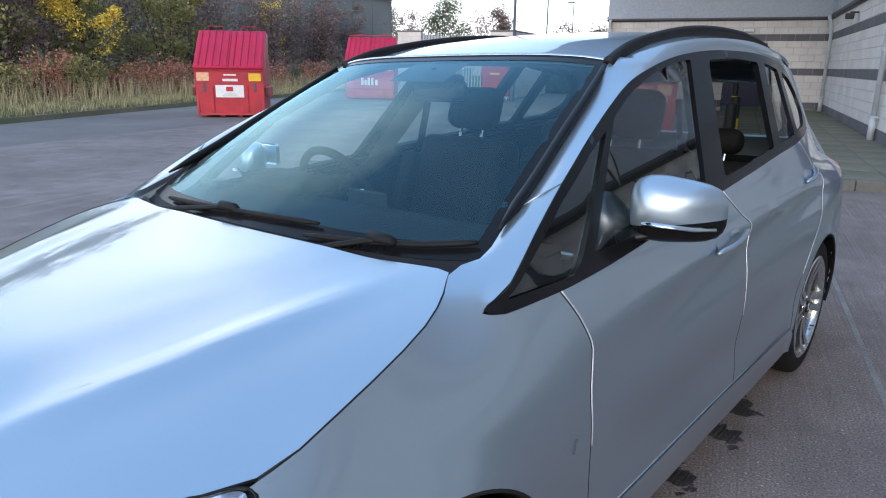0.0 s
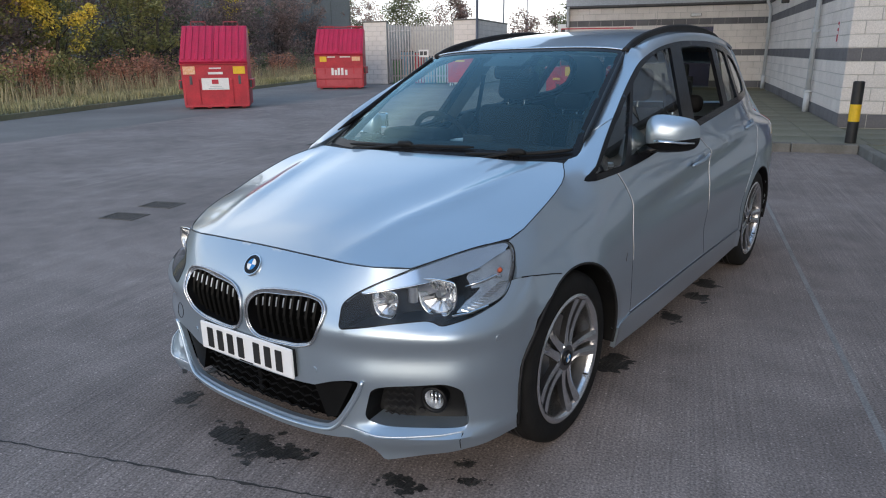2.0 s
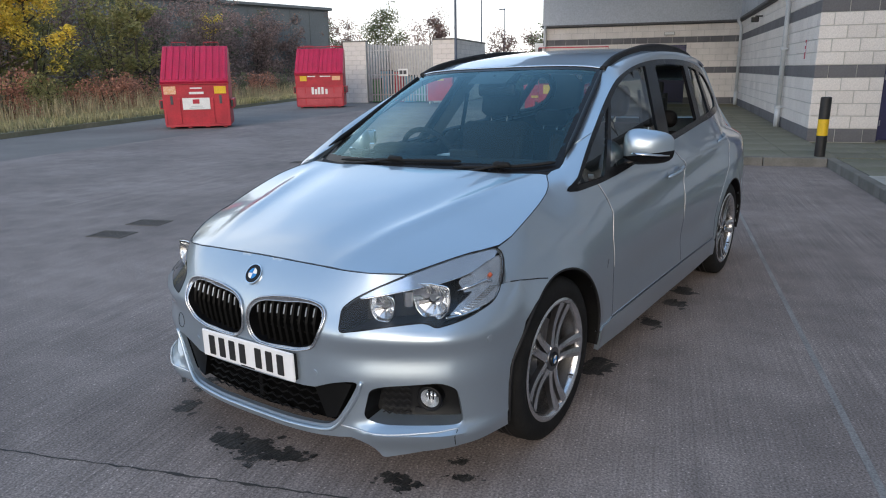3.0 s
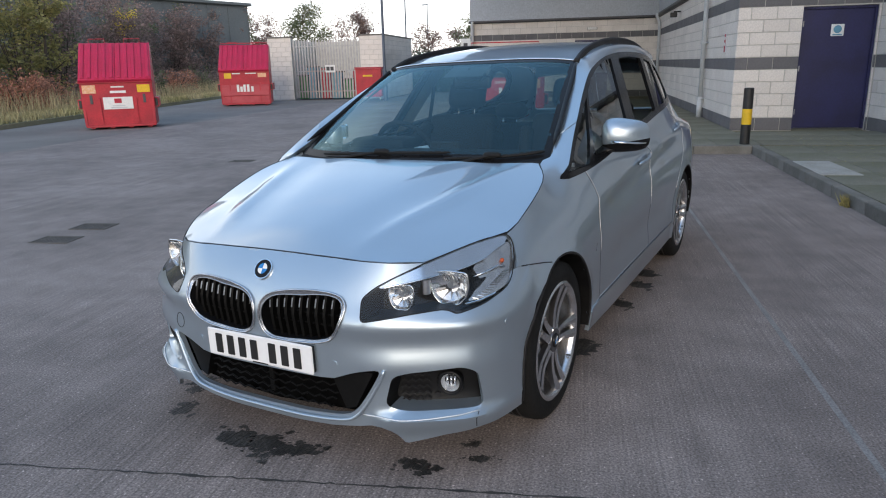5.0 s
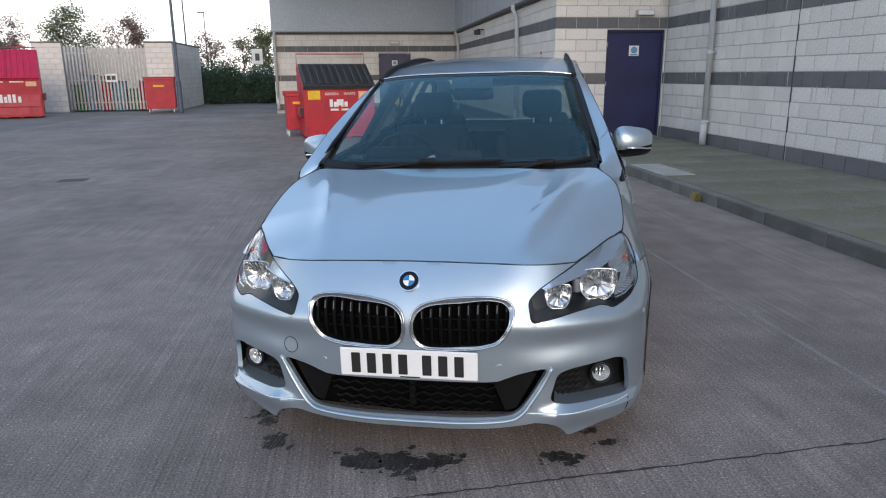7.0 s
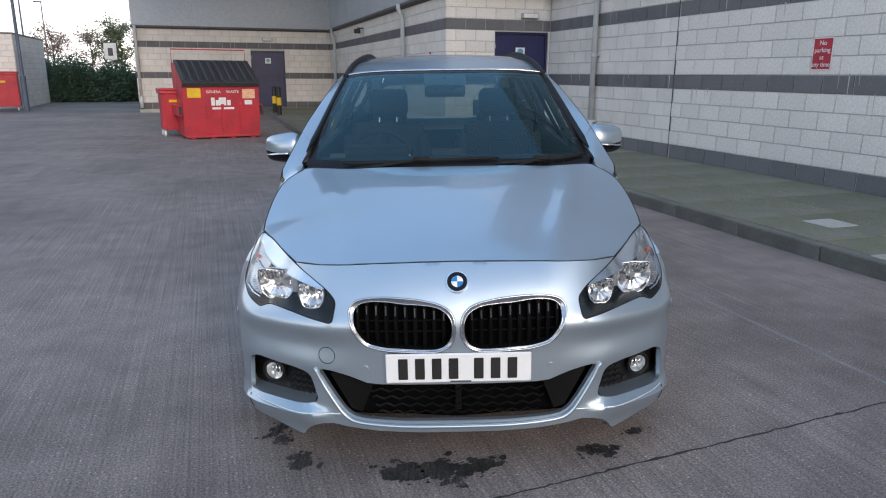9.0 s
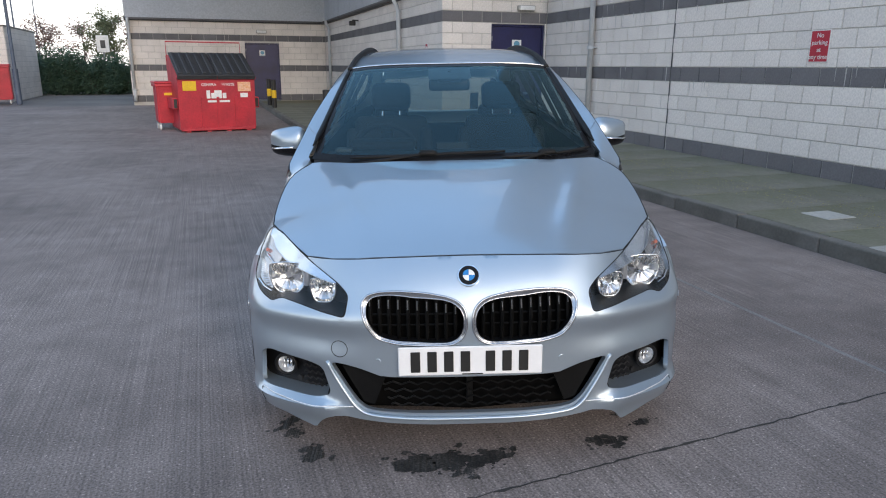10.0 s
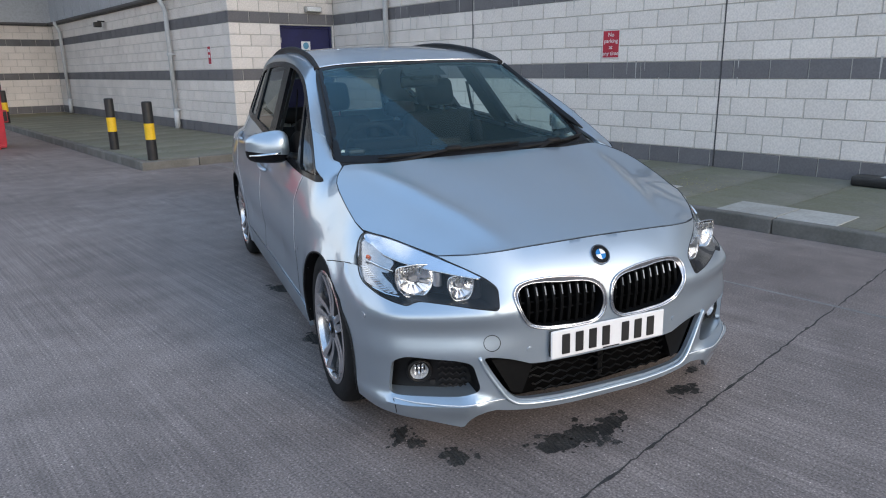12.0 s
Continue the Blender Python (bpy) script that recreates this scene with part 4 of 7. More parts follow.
def sheet(loop, surface, step=0.03, holes=(), hem=0.0, mirror=False, both=False, out=(0, 0, 0), bm=None):
    """A curved sheet: the flat outline (with holes) filled with even triangles and laid on a surface; its edges may be folded inwards.
    both: joined with its mirror image; mirror: the mirror image alone. out: the point that lies behind the sheet."""
    bm = bm or bmesh.new()
    loops = [resample(loop, step)] + [resample(h, step * 0.7) for h in holes]
    pts, edges = [], []
    for lp in loops:
        i = len(pts)
        pts += lp
        edges += [(i + k, i + (k + 1) % len(lp)) for k in range(len(lp))]
    xs, ys = [p.x for p in loops[0]], [p.y for p in loops[0]]
    edge_pts = list(pts)
    nx, ny = int((max(xs) - min(xs)) / step) + 2, int((max(ys) - min(ys)) / step) + 2
    cell = {}
    for p in edge_pts:
        cell.setdefault((int(p.x // step), int(p.y // step)), []).append(p)
    for i in range(nx):
        for j in range(ny):
            p = Vector((min(xs) + (i + 0.5 * (j % 2)) * step, min(ys) + j * step))
            c = (int(p.x // step), int(p.y // step))
            near = [q for a in (-1, 0, 1) for b in (-1, 0, 1) for q in cell.get((c[0] + a, c[1] + b), ())]
            if any((p - q).length < step * 0.5 for q in near):
                continue
            if inside(p, loops[0]) and not any(inside(p, h) for h in loops[1:]):
                pts.append(p)
    vs, _, fs, *_ = delaunay_2d_cdt(pts, edges, [], 0, 1e-6)
    keep = []
    for f in fs:
        c = sum((vs[i] for i in f), Vector((0, 0))) / 3
        if inside(c, loops[0]) and not any(inside(c, h) for h in loops[1:]):
            keep.append(f)
    back = Vector(out)
    made = []
    for side in ((1, -1) if both else (-1,) if mirror else (1,)):
        new_vs = []
        for p in vs:
            q = surface(p.x, p.y)
            new_vs.append(bm.verts.new((q[0] * side, q[1], q[2])))
        for f in keep:
            a, b, c = (new_vs[i] for i in f)
            n = (b.co - a.co).cross(c.co - a.co)
            mid = (a.co + b.co + c.co) / 3
            bk = Vector((back.x * side, back.y, back.z))
            made.append(bm.faces.new((a, b, c) if n.dot(mid - bk) > 0 else (a, c, b)))
        loose = [v for v in new_vs if not v.link_faces]
        for v in loose:
            bm.verts.remove(v)
    if both:
        bmesh.ops.remove_doubles(bm, verts=[v for v in bm.verts if abs(v.co.x) < 0.002], dist=0.003)
    if hem:
        fold(bm, hem)
    bm.normal_update()
    return bm


def fold(bm, hem):
    """Open edges of a triangle skin folded inwards."""
    if hem:
        bm.normal_update()
        rim = [e for e in bm.edges if len(e.link_faces) == 1]
        low = {}
        for e in rim:
            for v in e.verts:
                if v not in low:
                    low[v] = bm.verts.new(v.co - v.normal * hem)
        for e in rim:
            a, b = e.verts
            f = e.link_faces[0]
            order = [l.vert for l in f.loops]
            if order[(order.index(a) + 1) % 3] != b:
                a, b = b, a
            bm.faces.new((b, a, low[a], low[b]))
    bm.normal_update()
    return bm


def strip(bm, one, two, rows=6, bulge=0.0, push=(0, 0, 0)):
    """A skin between two lines of equal length, bowed outwards."""
    grid = []
    for a, b in zip(one, two):
        a, b = Vector(a), Vector(b)
        grid.append([bm.verts.new(a.lerp(b, k / rows) + Vector(push) * bulge * 4 * (k / rows) * (1 - k / rows)) for k in range(rows + 1)])
    for u, v in zip(grid, grid[1:]):
        for k in range(rows):
            bm.faces.new((u[k], v[k], v[k + 1], u[k + 1]))
    return bm


def even(line, n):
    """The same line in n even steps."""
    line = [Vector(p) for p in line]
    d = [0.0]
    for a, b in zip(line, line[1:]):
        d.append(d[-1] + (b - a).length)
    out = []
    for k in range(n + 1):
        s = d[-1] * k / n
        i = max(j for j in range(len(d) - 1) if d[j] <= s + 1e-9)
        out.append(line[i].lerp(line[i + 1], (s - d[i]) / max(1e-9, d[i + 1] - d[i])))
    return out


def flip(pts, s):
    return [Vector((p[0] * s, p[1], p[2])) for p in pts]


# -- surfaces --
PLAN = curve([(0, 0.010), (0.15, 0.012), (0.26, 0.018), (0.38, 0.032), (0.5, 0.06), (0.6, 0.102), (0.7, 0.158), (0.79, 0.222), (0.845, 0.295), (0.875, 0.37), (0.896, 0.47), (0.906, 0.58), (0.912, 0.72), (0.914, 0.85)], 10)
PLAN_D = [0.0]
for a_, b_ in zip(PLAN, PLAN[1:]):
    PLAN_D.append(PLAN_D[-1] + (b_ - a_).length)
RAKE = smooth_table([(0, 0.45), (0.3, 0.45), (0.45, 0.5), (0.6, 0.72), (0.75, 1.25), (0.85, 1.5), (0.92, 1.5)])


def on_plan(u):
    i = max((j for j in range(len(PLAN_D) - 1) if PLAN_D[j] <= u), default=0)
    return PLAN[i].lerp(PLAN[i + 1], (u - PLAN_D[i]) / (PLAN_D[i + 1] - PLAN_D[i]))


def u_of_x(x):
    i = max((j for j in range(len(PLAN) - 1) if PLAN[j].x <= x), default=0)
    return PLAN_D[i] + (x - PLAN[i].x) / max(1e-6, PLAN[i + 1].x - PLAN[i].x) * (PLAN_D[i + 1] - PLAN_D[i])


def u_of_y(y):
    i = max((j for j in range(len(PLAN) - 1) if PLAN[j].y <= y), default=0)
    return PLAN_D[i] + (y - PLAN[i].y) / max(1e-6, PLAN[i + 1].y - PLAN[i].y) * (PLAN_D[i + 1] - PLAN_D[i])


def nose(u, z, deep=0.0):
    """The front skin by the distance round the bumper and the height; deep sets it back."""
    p = on_plan(max(0.0, u))
    up = max(0.0, z - 0.57)
    fade = 1 - min(1, max(0, (p.y - 0.36) / 0.22))
    mid = 1 - min(1, max(0, (p.x - 0.3) / 0.2))                                                 # the middle leans back more towards the top
    y = p.y + RAKE(p.x) * ((up * up / (up + 0.035)) * (1 - mid) + 3.44 * up ** 1.8 * mid) * fade
    y += 0.35 * max(0, 0.27 - z) ** 1.5 * (1 - min(1, p.x / 0.5)) - 0.014 * math.exp(-((z - 0.588) / 0.052) ** 2) * min(1, p.x / 0.5)
    y += (0.007 * math.exp(-((z - 0.522) / 0.036) ** 2) - 0.010 * math.exp(-((z - 0.43) / 0.045) ** 2)) * min(1, max(0, (p.x - 0.35) / 0.2))   # hollow, and the lip over the pocket
    shelf = min(1, max(0, (p.x - 0.46) / 0.12)) * min(1, max(0, (0.5 - p.y) / 0.2))          # fin below the fog pockets
    y -= 0.042 * shelf * min(1, max(0, (0.262 - z) / 0.012)) * (1 - 0.6 * min(1, max(0, (0.232 - z) / 0.06)))
    x = p.x * (1 - 0.25 * max(0, 0.24 - z))
    if y > 0.47:                                                                              # runs into the wing
        w = min(1, (y - 0.47) / 0.09)
        x += (flank(y, z).x - x) * w
    return Vector((x, y + deep, z))


W_MAX = smooth_table([(0.3, 0.86), (0.47, 0.896), (0.6, 0.908), (0.85, 0.915), (1.3, 0.917), (2.4, 0.912), (3.2, 0.914), (3.7, 0.917), (4.05, 0.895), (4.3, 0.845), (4.45, 0.77), (4.55, 0.68)])
W_K = smooth_table([(0.45, 0.85), (0.75, 0.84), (0.95, 0.78), (1.127, 0.73), (1.35, 0.5), (2.3, 0.39), (3.4, 0.3), (4.4, 0.3)])
W_P = smooth_table([(0.45, 1.35), (0.75, 1.5), (0.95, 1.75), (1.127, 2.0), (4.4, 2.0)])
CREASE = smooth_table([(1.0, 0.78), (1.5, 0.83), (2.2, 0.885), (3.3, 0.96), (4.2, 1.0)])


def wing_lift(y, z):
    up = max(0.0, z - 0.62)
    return W_MAX(y) - W_K(y) * up ** W_P(y)


def flank(y, z, deep=0.0):
    """The side of the body and, above the belt, the plane of the side windows."""
    x = wing_lift(y, z)
    if 0.5 < y < 1.12:                      # the wing's top edge follows the bonnet's
        near = min(1, max(0, (z - SEAM_Z(y) + 0.12) / 0.12)) ** 2
        x += (SEAM_X(y) - wing_lift(y, SEAM_Z(y))) * near * min(1, (1.12 - y) / 0.06)
    low = max(0.0, 0.5 - z)
    x -= 0.32 * low * low
    c = CREASE(y)
    if 1.2 < y < 4.3:                       # hollow under the shoulder line
        s = min(1, (y - 1.2) / 0.6, (4.3 - y) / 0.4)
        x += 0.009 * s * math.exp(-((z - c) / 0.022) ** 2) - 0.010 * s * math.exp(-((z - c + 0.09) / 0.06) ** 2)
        x -= 0.016 * s * math.exp(-((z - 0.47) / 0.09) ** 2) * min(1, max(0, (3.5 - y) / 0.5))
    for cy in (0.825, 3.62):                # flared arch lips
        r = math.hypot(y - cy, z - 0.30)
        x += 0.010 * math.exp(-((r - 0.39) / 0.03) ** 2) * (1 if z > 0.2 else 0)
    g = 0.86 - (z - 0.98) * 0.46 - max(0, 1.5 - y) * 0.06 - max(0, y - 3.2) ** 2 * 0.13
    t = min(1, max(0, (z - 0.93) / 0.07)) * min(1, max(0, (y - 1.05) / 0.1))
    x = x * (1 - t) + g * t
    return Vector((x - deep, y, z))


HOOD_Z = smooth_table([(0.08, 0.793), (0.15, 0.823), (0.25, 0.858), (0.5, 0.925), (0.75, 0.977), (1.056, 1.022), (1.2, 1.04)])
SEAM_X = smooth_table([(0.1, 0.50), (0.235, 0.606), (0.307, 0.655), (0.38, 0.70), (0.45, 0.738), (0.53, 0.787), (0.6, 0.80), (0.7, 0.803), (0.85, 0.798), (0.95, 0.782), (1.03, 0.747), (1.10, 0.705), (1.2, 0.68)])
SEAM_Z = smooth_table([(0.1, 0.765), (0.235, 0.777), (0.307, 0.797), (0.38, 0.814), (0.45, 0.825), (0.53, 0.833), (0.6, 0.848), (0.7, 0.885), (0.85, 0.938), (0.95, 0.972), (1.03, 0.997), (1.10, 1.017), (1.2, 1.04)])


def bonnet_base(x, y):
    s = abs(x) / SEAM_X(y)
    z = HOOD_Z(y) - (HOOD_Z(y) - SEAM_Z(y)) * s ** 2.3
    ridge = 0.34 + 0.26 * (y - 0.1) / 0.9                # raised edges running from the grille to the screen pillars
    d = abs(x) - ridge
    z += 0.014 * math.exp(-(d / 0.043) ** 2) * min(1, max(0, (y - 0.12) / 0.3)) * min(1, max(0, (1.08 - y) / 0.35)) - 0.006 * math.exp(-((d + 0.14) / 0.1) ** 2) * min(1, max(0, (y - 0.12) / 0.2))
    return Vector((x, y, z))


def nose_top(x):
    return 0.799 - 0.022 * (x / 0.606) ** 2


def bonnet_edge(x):
    """Where the bonnet's front edge meets the bumper cover."""
    return nose(u_of_x(min(abs(x), 0.606)), nose_top(min(abs(x), 0.606)))


def bonnet(x, y):
    e = bonnet_edge(x)
    near = max(0, 1 - max(0, y - e.y) / 0.16) ** 2
    p = bonnet_base(x, y)
    return p + Vector((0, 0, (e.z - bonnet_base(x, e.y).z + 0.001) * near * max(0, min(1, (0.66 - abs(x)) / 0.1))))


SCR_LOW = curve([(0, 1.085, 1.015), (0.3, 1.098, 1.013), (0.55, 1.14, 1.012), (0.72, 1.195, 1.022)], 10)
SCR_TOP = curve([(0, 1.935, 1.476), (0.3, 1.94, 1.474), (0.48, 1.955, 1.466), (0.584, 1.972, 1.453)], 10)


def screen(a, t, deep=0.0):
    """The windscreen: a from -1 to 1 across, t from 0 below to 1 above."""
    s = abs(a) * 30
    i = min(29, int(s))
    lo, hi = SCR_LOW[i].lerp(SCR_LOW[i + 1], s - i), SCR_TOP[i].lerp(SCR_TOP[i + 1], s - i)
    p = lo.lerp(hi, t)
    n = Vector((0.25 * abs(a), -0.45, 0.87))
    p = p + n * (0.03 * 4 * t * (1 - t) * (1 - 0.5 * a * a) - deep)
    return Vector((p.x if a >= 0 else -p.x, p.y, p.z))


ROOF_Z = smooth_table([(1.9, 1.458), (1.96, 1.480), (2.1, 1.512), (2.3, 1.55), (2.65, 1.584), (3.0, 1.594), (3.4, 1.585), (3.9, 1.54), (4.3, 1.475)])
ROOF_X = smooth_table([(1.9, 0.585), (2.3, 0.60), (2.65, 0.605), (3.2, 0.602), (3.7, 0.58), (4.0, 0.555), (4.3, 0.52)])


def roof(x, y):
    s = min(1.1, abs(x) / ROOF_X(y))
    return Vector((x, y, ROOF_Z(y) - 0.028 * s ** 2 - 0.012 * s ** 6))


DLO_LOW = curve([(1.076, 0.963), (1.084, 0.956), (1.115, 0.953), (1.33, 0.961), (1.75, 0.992), (2.3, 1.036), (2.75, 1.07), (3.1, 1.098), (3.48, 1.124), (3.78, 1.152), (3.90, 1.20)], 6)
DLO_UP = curve([(3.935, 1.26), (3.91, 1.34), (3.84, 1.41), (3.7, 1.458), (3.5, 1.485), (3.2, 1.505), (2.85, 1.507), (2.6, 1.497), (2.34, 1.472), (2.12, 1.434), (1.95, 1.394), (1.78, 1.331), (1.6, 1.254), (1.45, 1.182), (1.3, 1.099), (1.19, 1.033), (1.12, 0.992), (1.088, 0.973)], 4)

# leaning a little on its springs; the wheels stand level
LEAN_CAR = pose(0.013, 0, 0, 0, -1.15, 0)
car = root("car", pose(0, 0, 0), "silver five-door people carrier parked on the concrete yard", "car")


def body_part(name, bm, material, parent=None, label="", smooth=32):
    ob = part(name, bm, material, parent or car, label, smooth)
    if parent is None:
        ob.matrix_basis = LEAN_CAR
    return ob


def seam(pts, r=0.0032, parent=None, name="panel_gap", material=None):
    return body_part(name, tube(bmesh.new(), pts, r, 6), material or TRIM, parent)


# -- bumper cover --
def ux(pts):
    return [(u_of_x(x), z) for x, z in pts]


def rounded(pts, n=5, closed=True):
    return [tuple(p)[:2] for p in curve([(x, z, 0) for x, z in pts], n, closed)]


def corners(pts, r, n=5):
    """A polygon with rounded corners."""
    out = []
    k = len(pts)
    for i in range(k):
        p, a, b = Vector(pts[i]), Vector(pts[i - 1]), Vector(pts[(i + 1) % k])
        rr = min(r, (a - p).length * 0.45, (b - p).length * 0.45)
        s, e = p + (a - p).normalized() * rr, p + (b - p).normalized() * rr
        for j in range(n + 1):
            t = j / n
            q = s * (1 - t) ** 2 + p * 2 * t * (1 - t) + e * t * t
            out.append((q.x, q.y))
    return out


LAMP = corners([(0.45, 0.598), (0.436, 0.672), (0.472, 0.706), (0.526, 0.737), (0.602, 0.775), (0.655, 0.797), (0.70, 0.814), (0.736, 0.825), (0.788, 0.833), (0.812, 0.803), (0.826, 0.765), (0.846, 0.707), (0.848, 0.668), (0.812, 0.637), (0.78, 0.625), (0.742, 0.615), (0.717, 0.626), (0.695, 0.631), (0.613, 0.624), (0.532, 0.611)], 0.018, 4)
GRILLE = corners([(0.011, 0.60), (0.018, 0.632), (0.042, 0.657), (0.077, 0.671), (0.15, 0.685), (0.25, 0.692), (0.322, 0.689), (0.368, 0.677), (0.389, 0.65), (0.385, 0.61), (0.366, 0.563), (0.335, 0.523), (0.267, 0.503), (0.144, 0.496), (0.065, 0.498), (0.028, 0.518), (0.011, 0.555)], 0.03, 5)
INTAKE = [(0.0, 0.372), (0.28, 0.372)] + rounded([(0.33, 0.376), (0.42, 0.408), (0.502, 0.420), (0.485, 0.375), (0.435, 0.295), (0.40, 0.255), (0.35, 0.236), (0.2, 0.227)], 4, False) + [(0.0, 0.225)]
FOG = corners([(0.545, 0.398), (0.60, 0.414), (0.765, 0.428), (0.803, 0.405), (0.817, 0.266), (0.68, 0.266), (0.58, 0.266), (0.515, 0.286)], 0.028)
ARCH = [(u_of_y(0.822 - math.sqrt(0.390 ** 2 - (z - 0.30) ** 2)), z) for z in (0.673, 0.62, 0.57, 0.5, 0.42, 0.35, 0.28, 0.22, 0.195)]

def u_at(y, z):
    lo, hi = 0.5, PLAN_D[-1] - 0.01
    for _ in range(30):
        m_ = (lo + hi) / 2
        lo, hi = (m_, hi) if nose(m_, z).y < y else (lo, m_)
    return lo


WING_CUT = [(0.50, 0.721), (0.55, 0.714), (0.60, 0.705), (0.66, 0.695), (0.710, 0.685)]
edge = ux([(x, nose_top(x)) for x in (0, 0.1, 0.2, 0.3, 0.4, 0.5, 0.6)])
lamp_u = ux(LAMP)
cut = min(range(len(LAMP)), key=lambda i: (LAMP[i][0] - 0.606) ** 2 + (LAMP[i][1] - 0.777) ** 2)
end = min(range(len(LAMP)), key=lambda i: (LAMP[i][0] - 0.842) ** 2 + (LAMP[i][1] - 0.722) ** 2)
walk_back = []
i_ = cut
while i_ != end:
    walk_back.append(lamp_u[i_])
    i_ = (i_ - 1) % len(LAMP)
edge += walk_back
edge += [(u_at(y, z), z) for y, z in WING_CUT]
edge += ARCH
edge += ux([(0.885, 0.196), (0.823, 0.190), (0.72, 0.172), (0.64, 0.154), (0.606, 0.146), (0.594, 0.149), (0.582, 0.164), (0.566, 0.18), (0.545, 0.194), (0.51, 0.204), (0.47, 0.205), (0.42, 0.196), (0.3, 0.183), (0.15, 0.176), (0, 0.174)])
edge += ux(INTAKE)[::-1]
bumper = body_part("front_bumper", sheet(edge, nose, 0.016, [ux(GRILLE), ux(FOG)], 0.018, both=True, out=(0, 1.2, 0.5)), PAINT, smooth=55)

# near-black sheet behind the bumper's openings, standing for the shade inside
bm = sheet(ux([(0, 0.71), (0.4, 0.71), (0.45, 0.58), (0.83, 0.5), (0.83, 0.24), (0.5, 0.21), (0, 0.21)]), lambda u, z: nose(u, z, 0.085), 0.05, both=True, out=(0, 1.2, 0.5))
body_part("opening_shade", bm, VOID)

for s in (1, -1):
    # kidney grille: bright surround, upright bars, near-black backing for the shade behind
    ring = even([nose(u, z, -0.004) for u, z in ux(GRILLE + GRILLE[:1])], 96)[:-1]
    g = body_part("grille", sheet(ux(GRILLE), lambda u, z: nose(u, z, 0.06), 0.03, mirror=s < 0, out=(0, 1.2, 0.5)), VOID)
    mid = sum(ring, Vector()) / len(ring)
    inner = [p + Vector((mid.x - p.x, 0, mid.z - p.z)).normalized() * (0.009 + 0.012 * max(0, min(1, (p.z - 0.6) / 0.08))) + Vector((0, 0.004, 0)) for p in ring]
    part("chrome_surround", tube(bmesh.new(), flip(ring, s), 0.0042, 10, True), SURROUND, g, "silver grille surround", smooth=80)
    part("surround_band", strip(bmesh.new(), flip(ring + ring[:1], s), flip(inner + inner[:1], s), 2), SURROUND, g, smooth=80)
    part("inner_chrome", tube(bmesh.new(), flip(inner, s), 0.0024, 10, True), SURROUND, g, smooth=80)
    part("inner_surround", strip(bmesh.new(), flip(inner + inner[:1], s), flip([p + Vector((0, 0.05, 0)) for p in inner + inner[:1]], s), 2), BEZEL, g, smooth=60)
    fine = resample(GRILLE, 0.003)
    for k in range(10):
        x = 0.05 + k * 0.0344
        zs = [p.y for p in fine if abs(p.x - x) < 0.004]
        lo, hi = min(zs), max(zs)
        bm = bmesh.new()
        line = [nose(u_of_x(x), lo + (hi - lo) * t, 0.018 + 0.016 * (1 - t)) for t in (0.0, 0.25, 0.5, 0.75, 1.0)]
        w = 0.0062
        left, right = [p + Vector((-w, 0, 0)) for p in line], [p + Vector((w, 0, 0)) for p in line]
        strip(bm, left, right, 2, 0.006, (0, -1, 0))
        strip(bm, right, [p + Vector((0, 0.035, 0)) for p in right], 1)
        strip(bm, [p + Vector((0, 0.035, 0)) for p in left], left, 1)
        for v in bm.verts:
            v.co.x *= s
        part("grille_bar", bm, SLAT, g)
        top = [nose(u_of_x(x), lo + (hi - lo) * t, 0.0115 + 0.016 * (1 - t)) for t in (0.66, 0.72, 0.78, 0.83)]
        bm = strip(bmesh.new(), [p + Vector((-0.0026, 0, 0)) for p in top], [p + Vector((0.0026, 0, 0)) for p in top], 2, 0.004, (0, -1, 0))
        for v in bm.verts:
            v.co.x *= s
        part("bar_tip", bm, SATIN, g)
    for z in (0.56, 0.60):
        bm = tube(bmesh.new(), flip([nose(u_of_x(x), z, 0.045) for x in (0.04, 0.15, 0.25, 0.36)], s), 0.004, 6)
        part("cross_bar", bm, SLAT, g)

    # fog lamp pocket
    f = body_part("fog_pocket", sheet(ux(FOG), lambda u, z: nose(u, z, 0.075), 0.02, mirror=s < 0, out=(0, 1.2, 0.5)), BEZEL)
    wall = [nose(u, z, 0.0) for u, z in ux(FOG)]
    low = [p for p in wall if p.z < 0.284]
    turn_ = wall.index(low[-1])
    side = wall[turn_:] + wall[:wall.index(low[0]) + 1]
    part("pocket_wall", strip(bmesh.new(), flip(side, s), flip([p + Vector((0, 0.08, 0.009 if p.z < 0.284 else 0)) for p in side], s), 2), BEZEL, f, smooth=40)
    body_part("bumper_shelf", strip(bmesh.new(), flip(low, s), flip([p + Vector((0, 0.08, 0.009)) for p in low], s), 4), PAINT, smooth=40)
    fin = [nose(u, z, -0.001) for u, z in ((u_of_x(0.43), 0.246), (u_of_x(0.5), 0.248), (u_of_x(0.58), 0.249), (0.669, 0.25), (0.736, 0.252), (0.80, 0.254), (0.866, 0.257))]
    # bright bead painted in as the highlight along the fin's crease
    seam(flip(even(curve(fin, 5), 30), s), 0.0022, name="fin_highlight", material=EDGE_HIGHLIGHT)
    seam(flip([nose(0.868, z, -0.001) for z in (0.255, 0.235, 0.215, 0.197)], s), 0.0016)
    for k in range(5):
        z = 0.285 + k * 0.024
        line = [nose(u_of_x(0.54 + 0.012 * j), z + (0.005 if j % 2 else -0.005), 0.066) for j in range(9)]
        part("mesh_bar", tube(bmesh.new(), flip(line, s), 0.0035, 5), TRIM, f)
    c = nose(u_of_x(0.706), 0.352, 0.045) * 1.0
    c.x *= s
    d = Vector((0.25 * s, -1, 0)).normalized()
    side_d = Vector((-d.y, d.x, 0)).normalized()
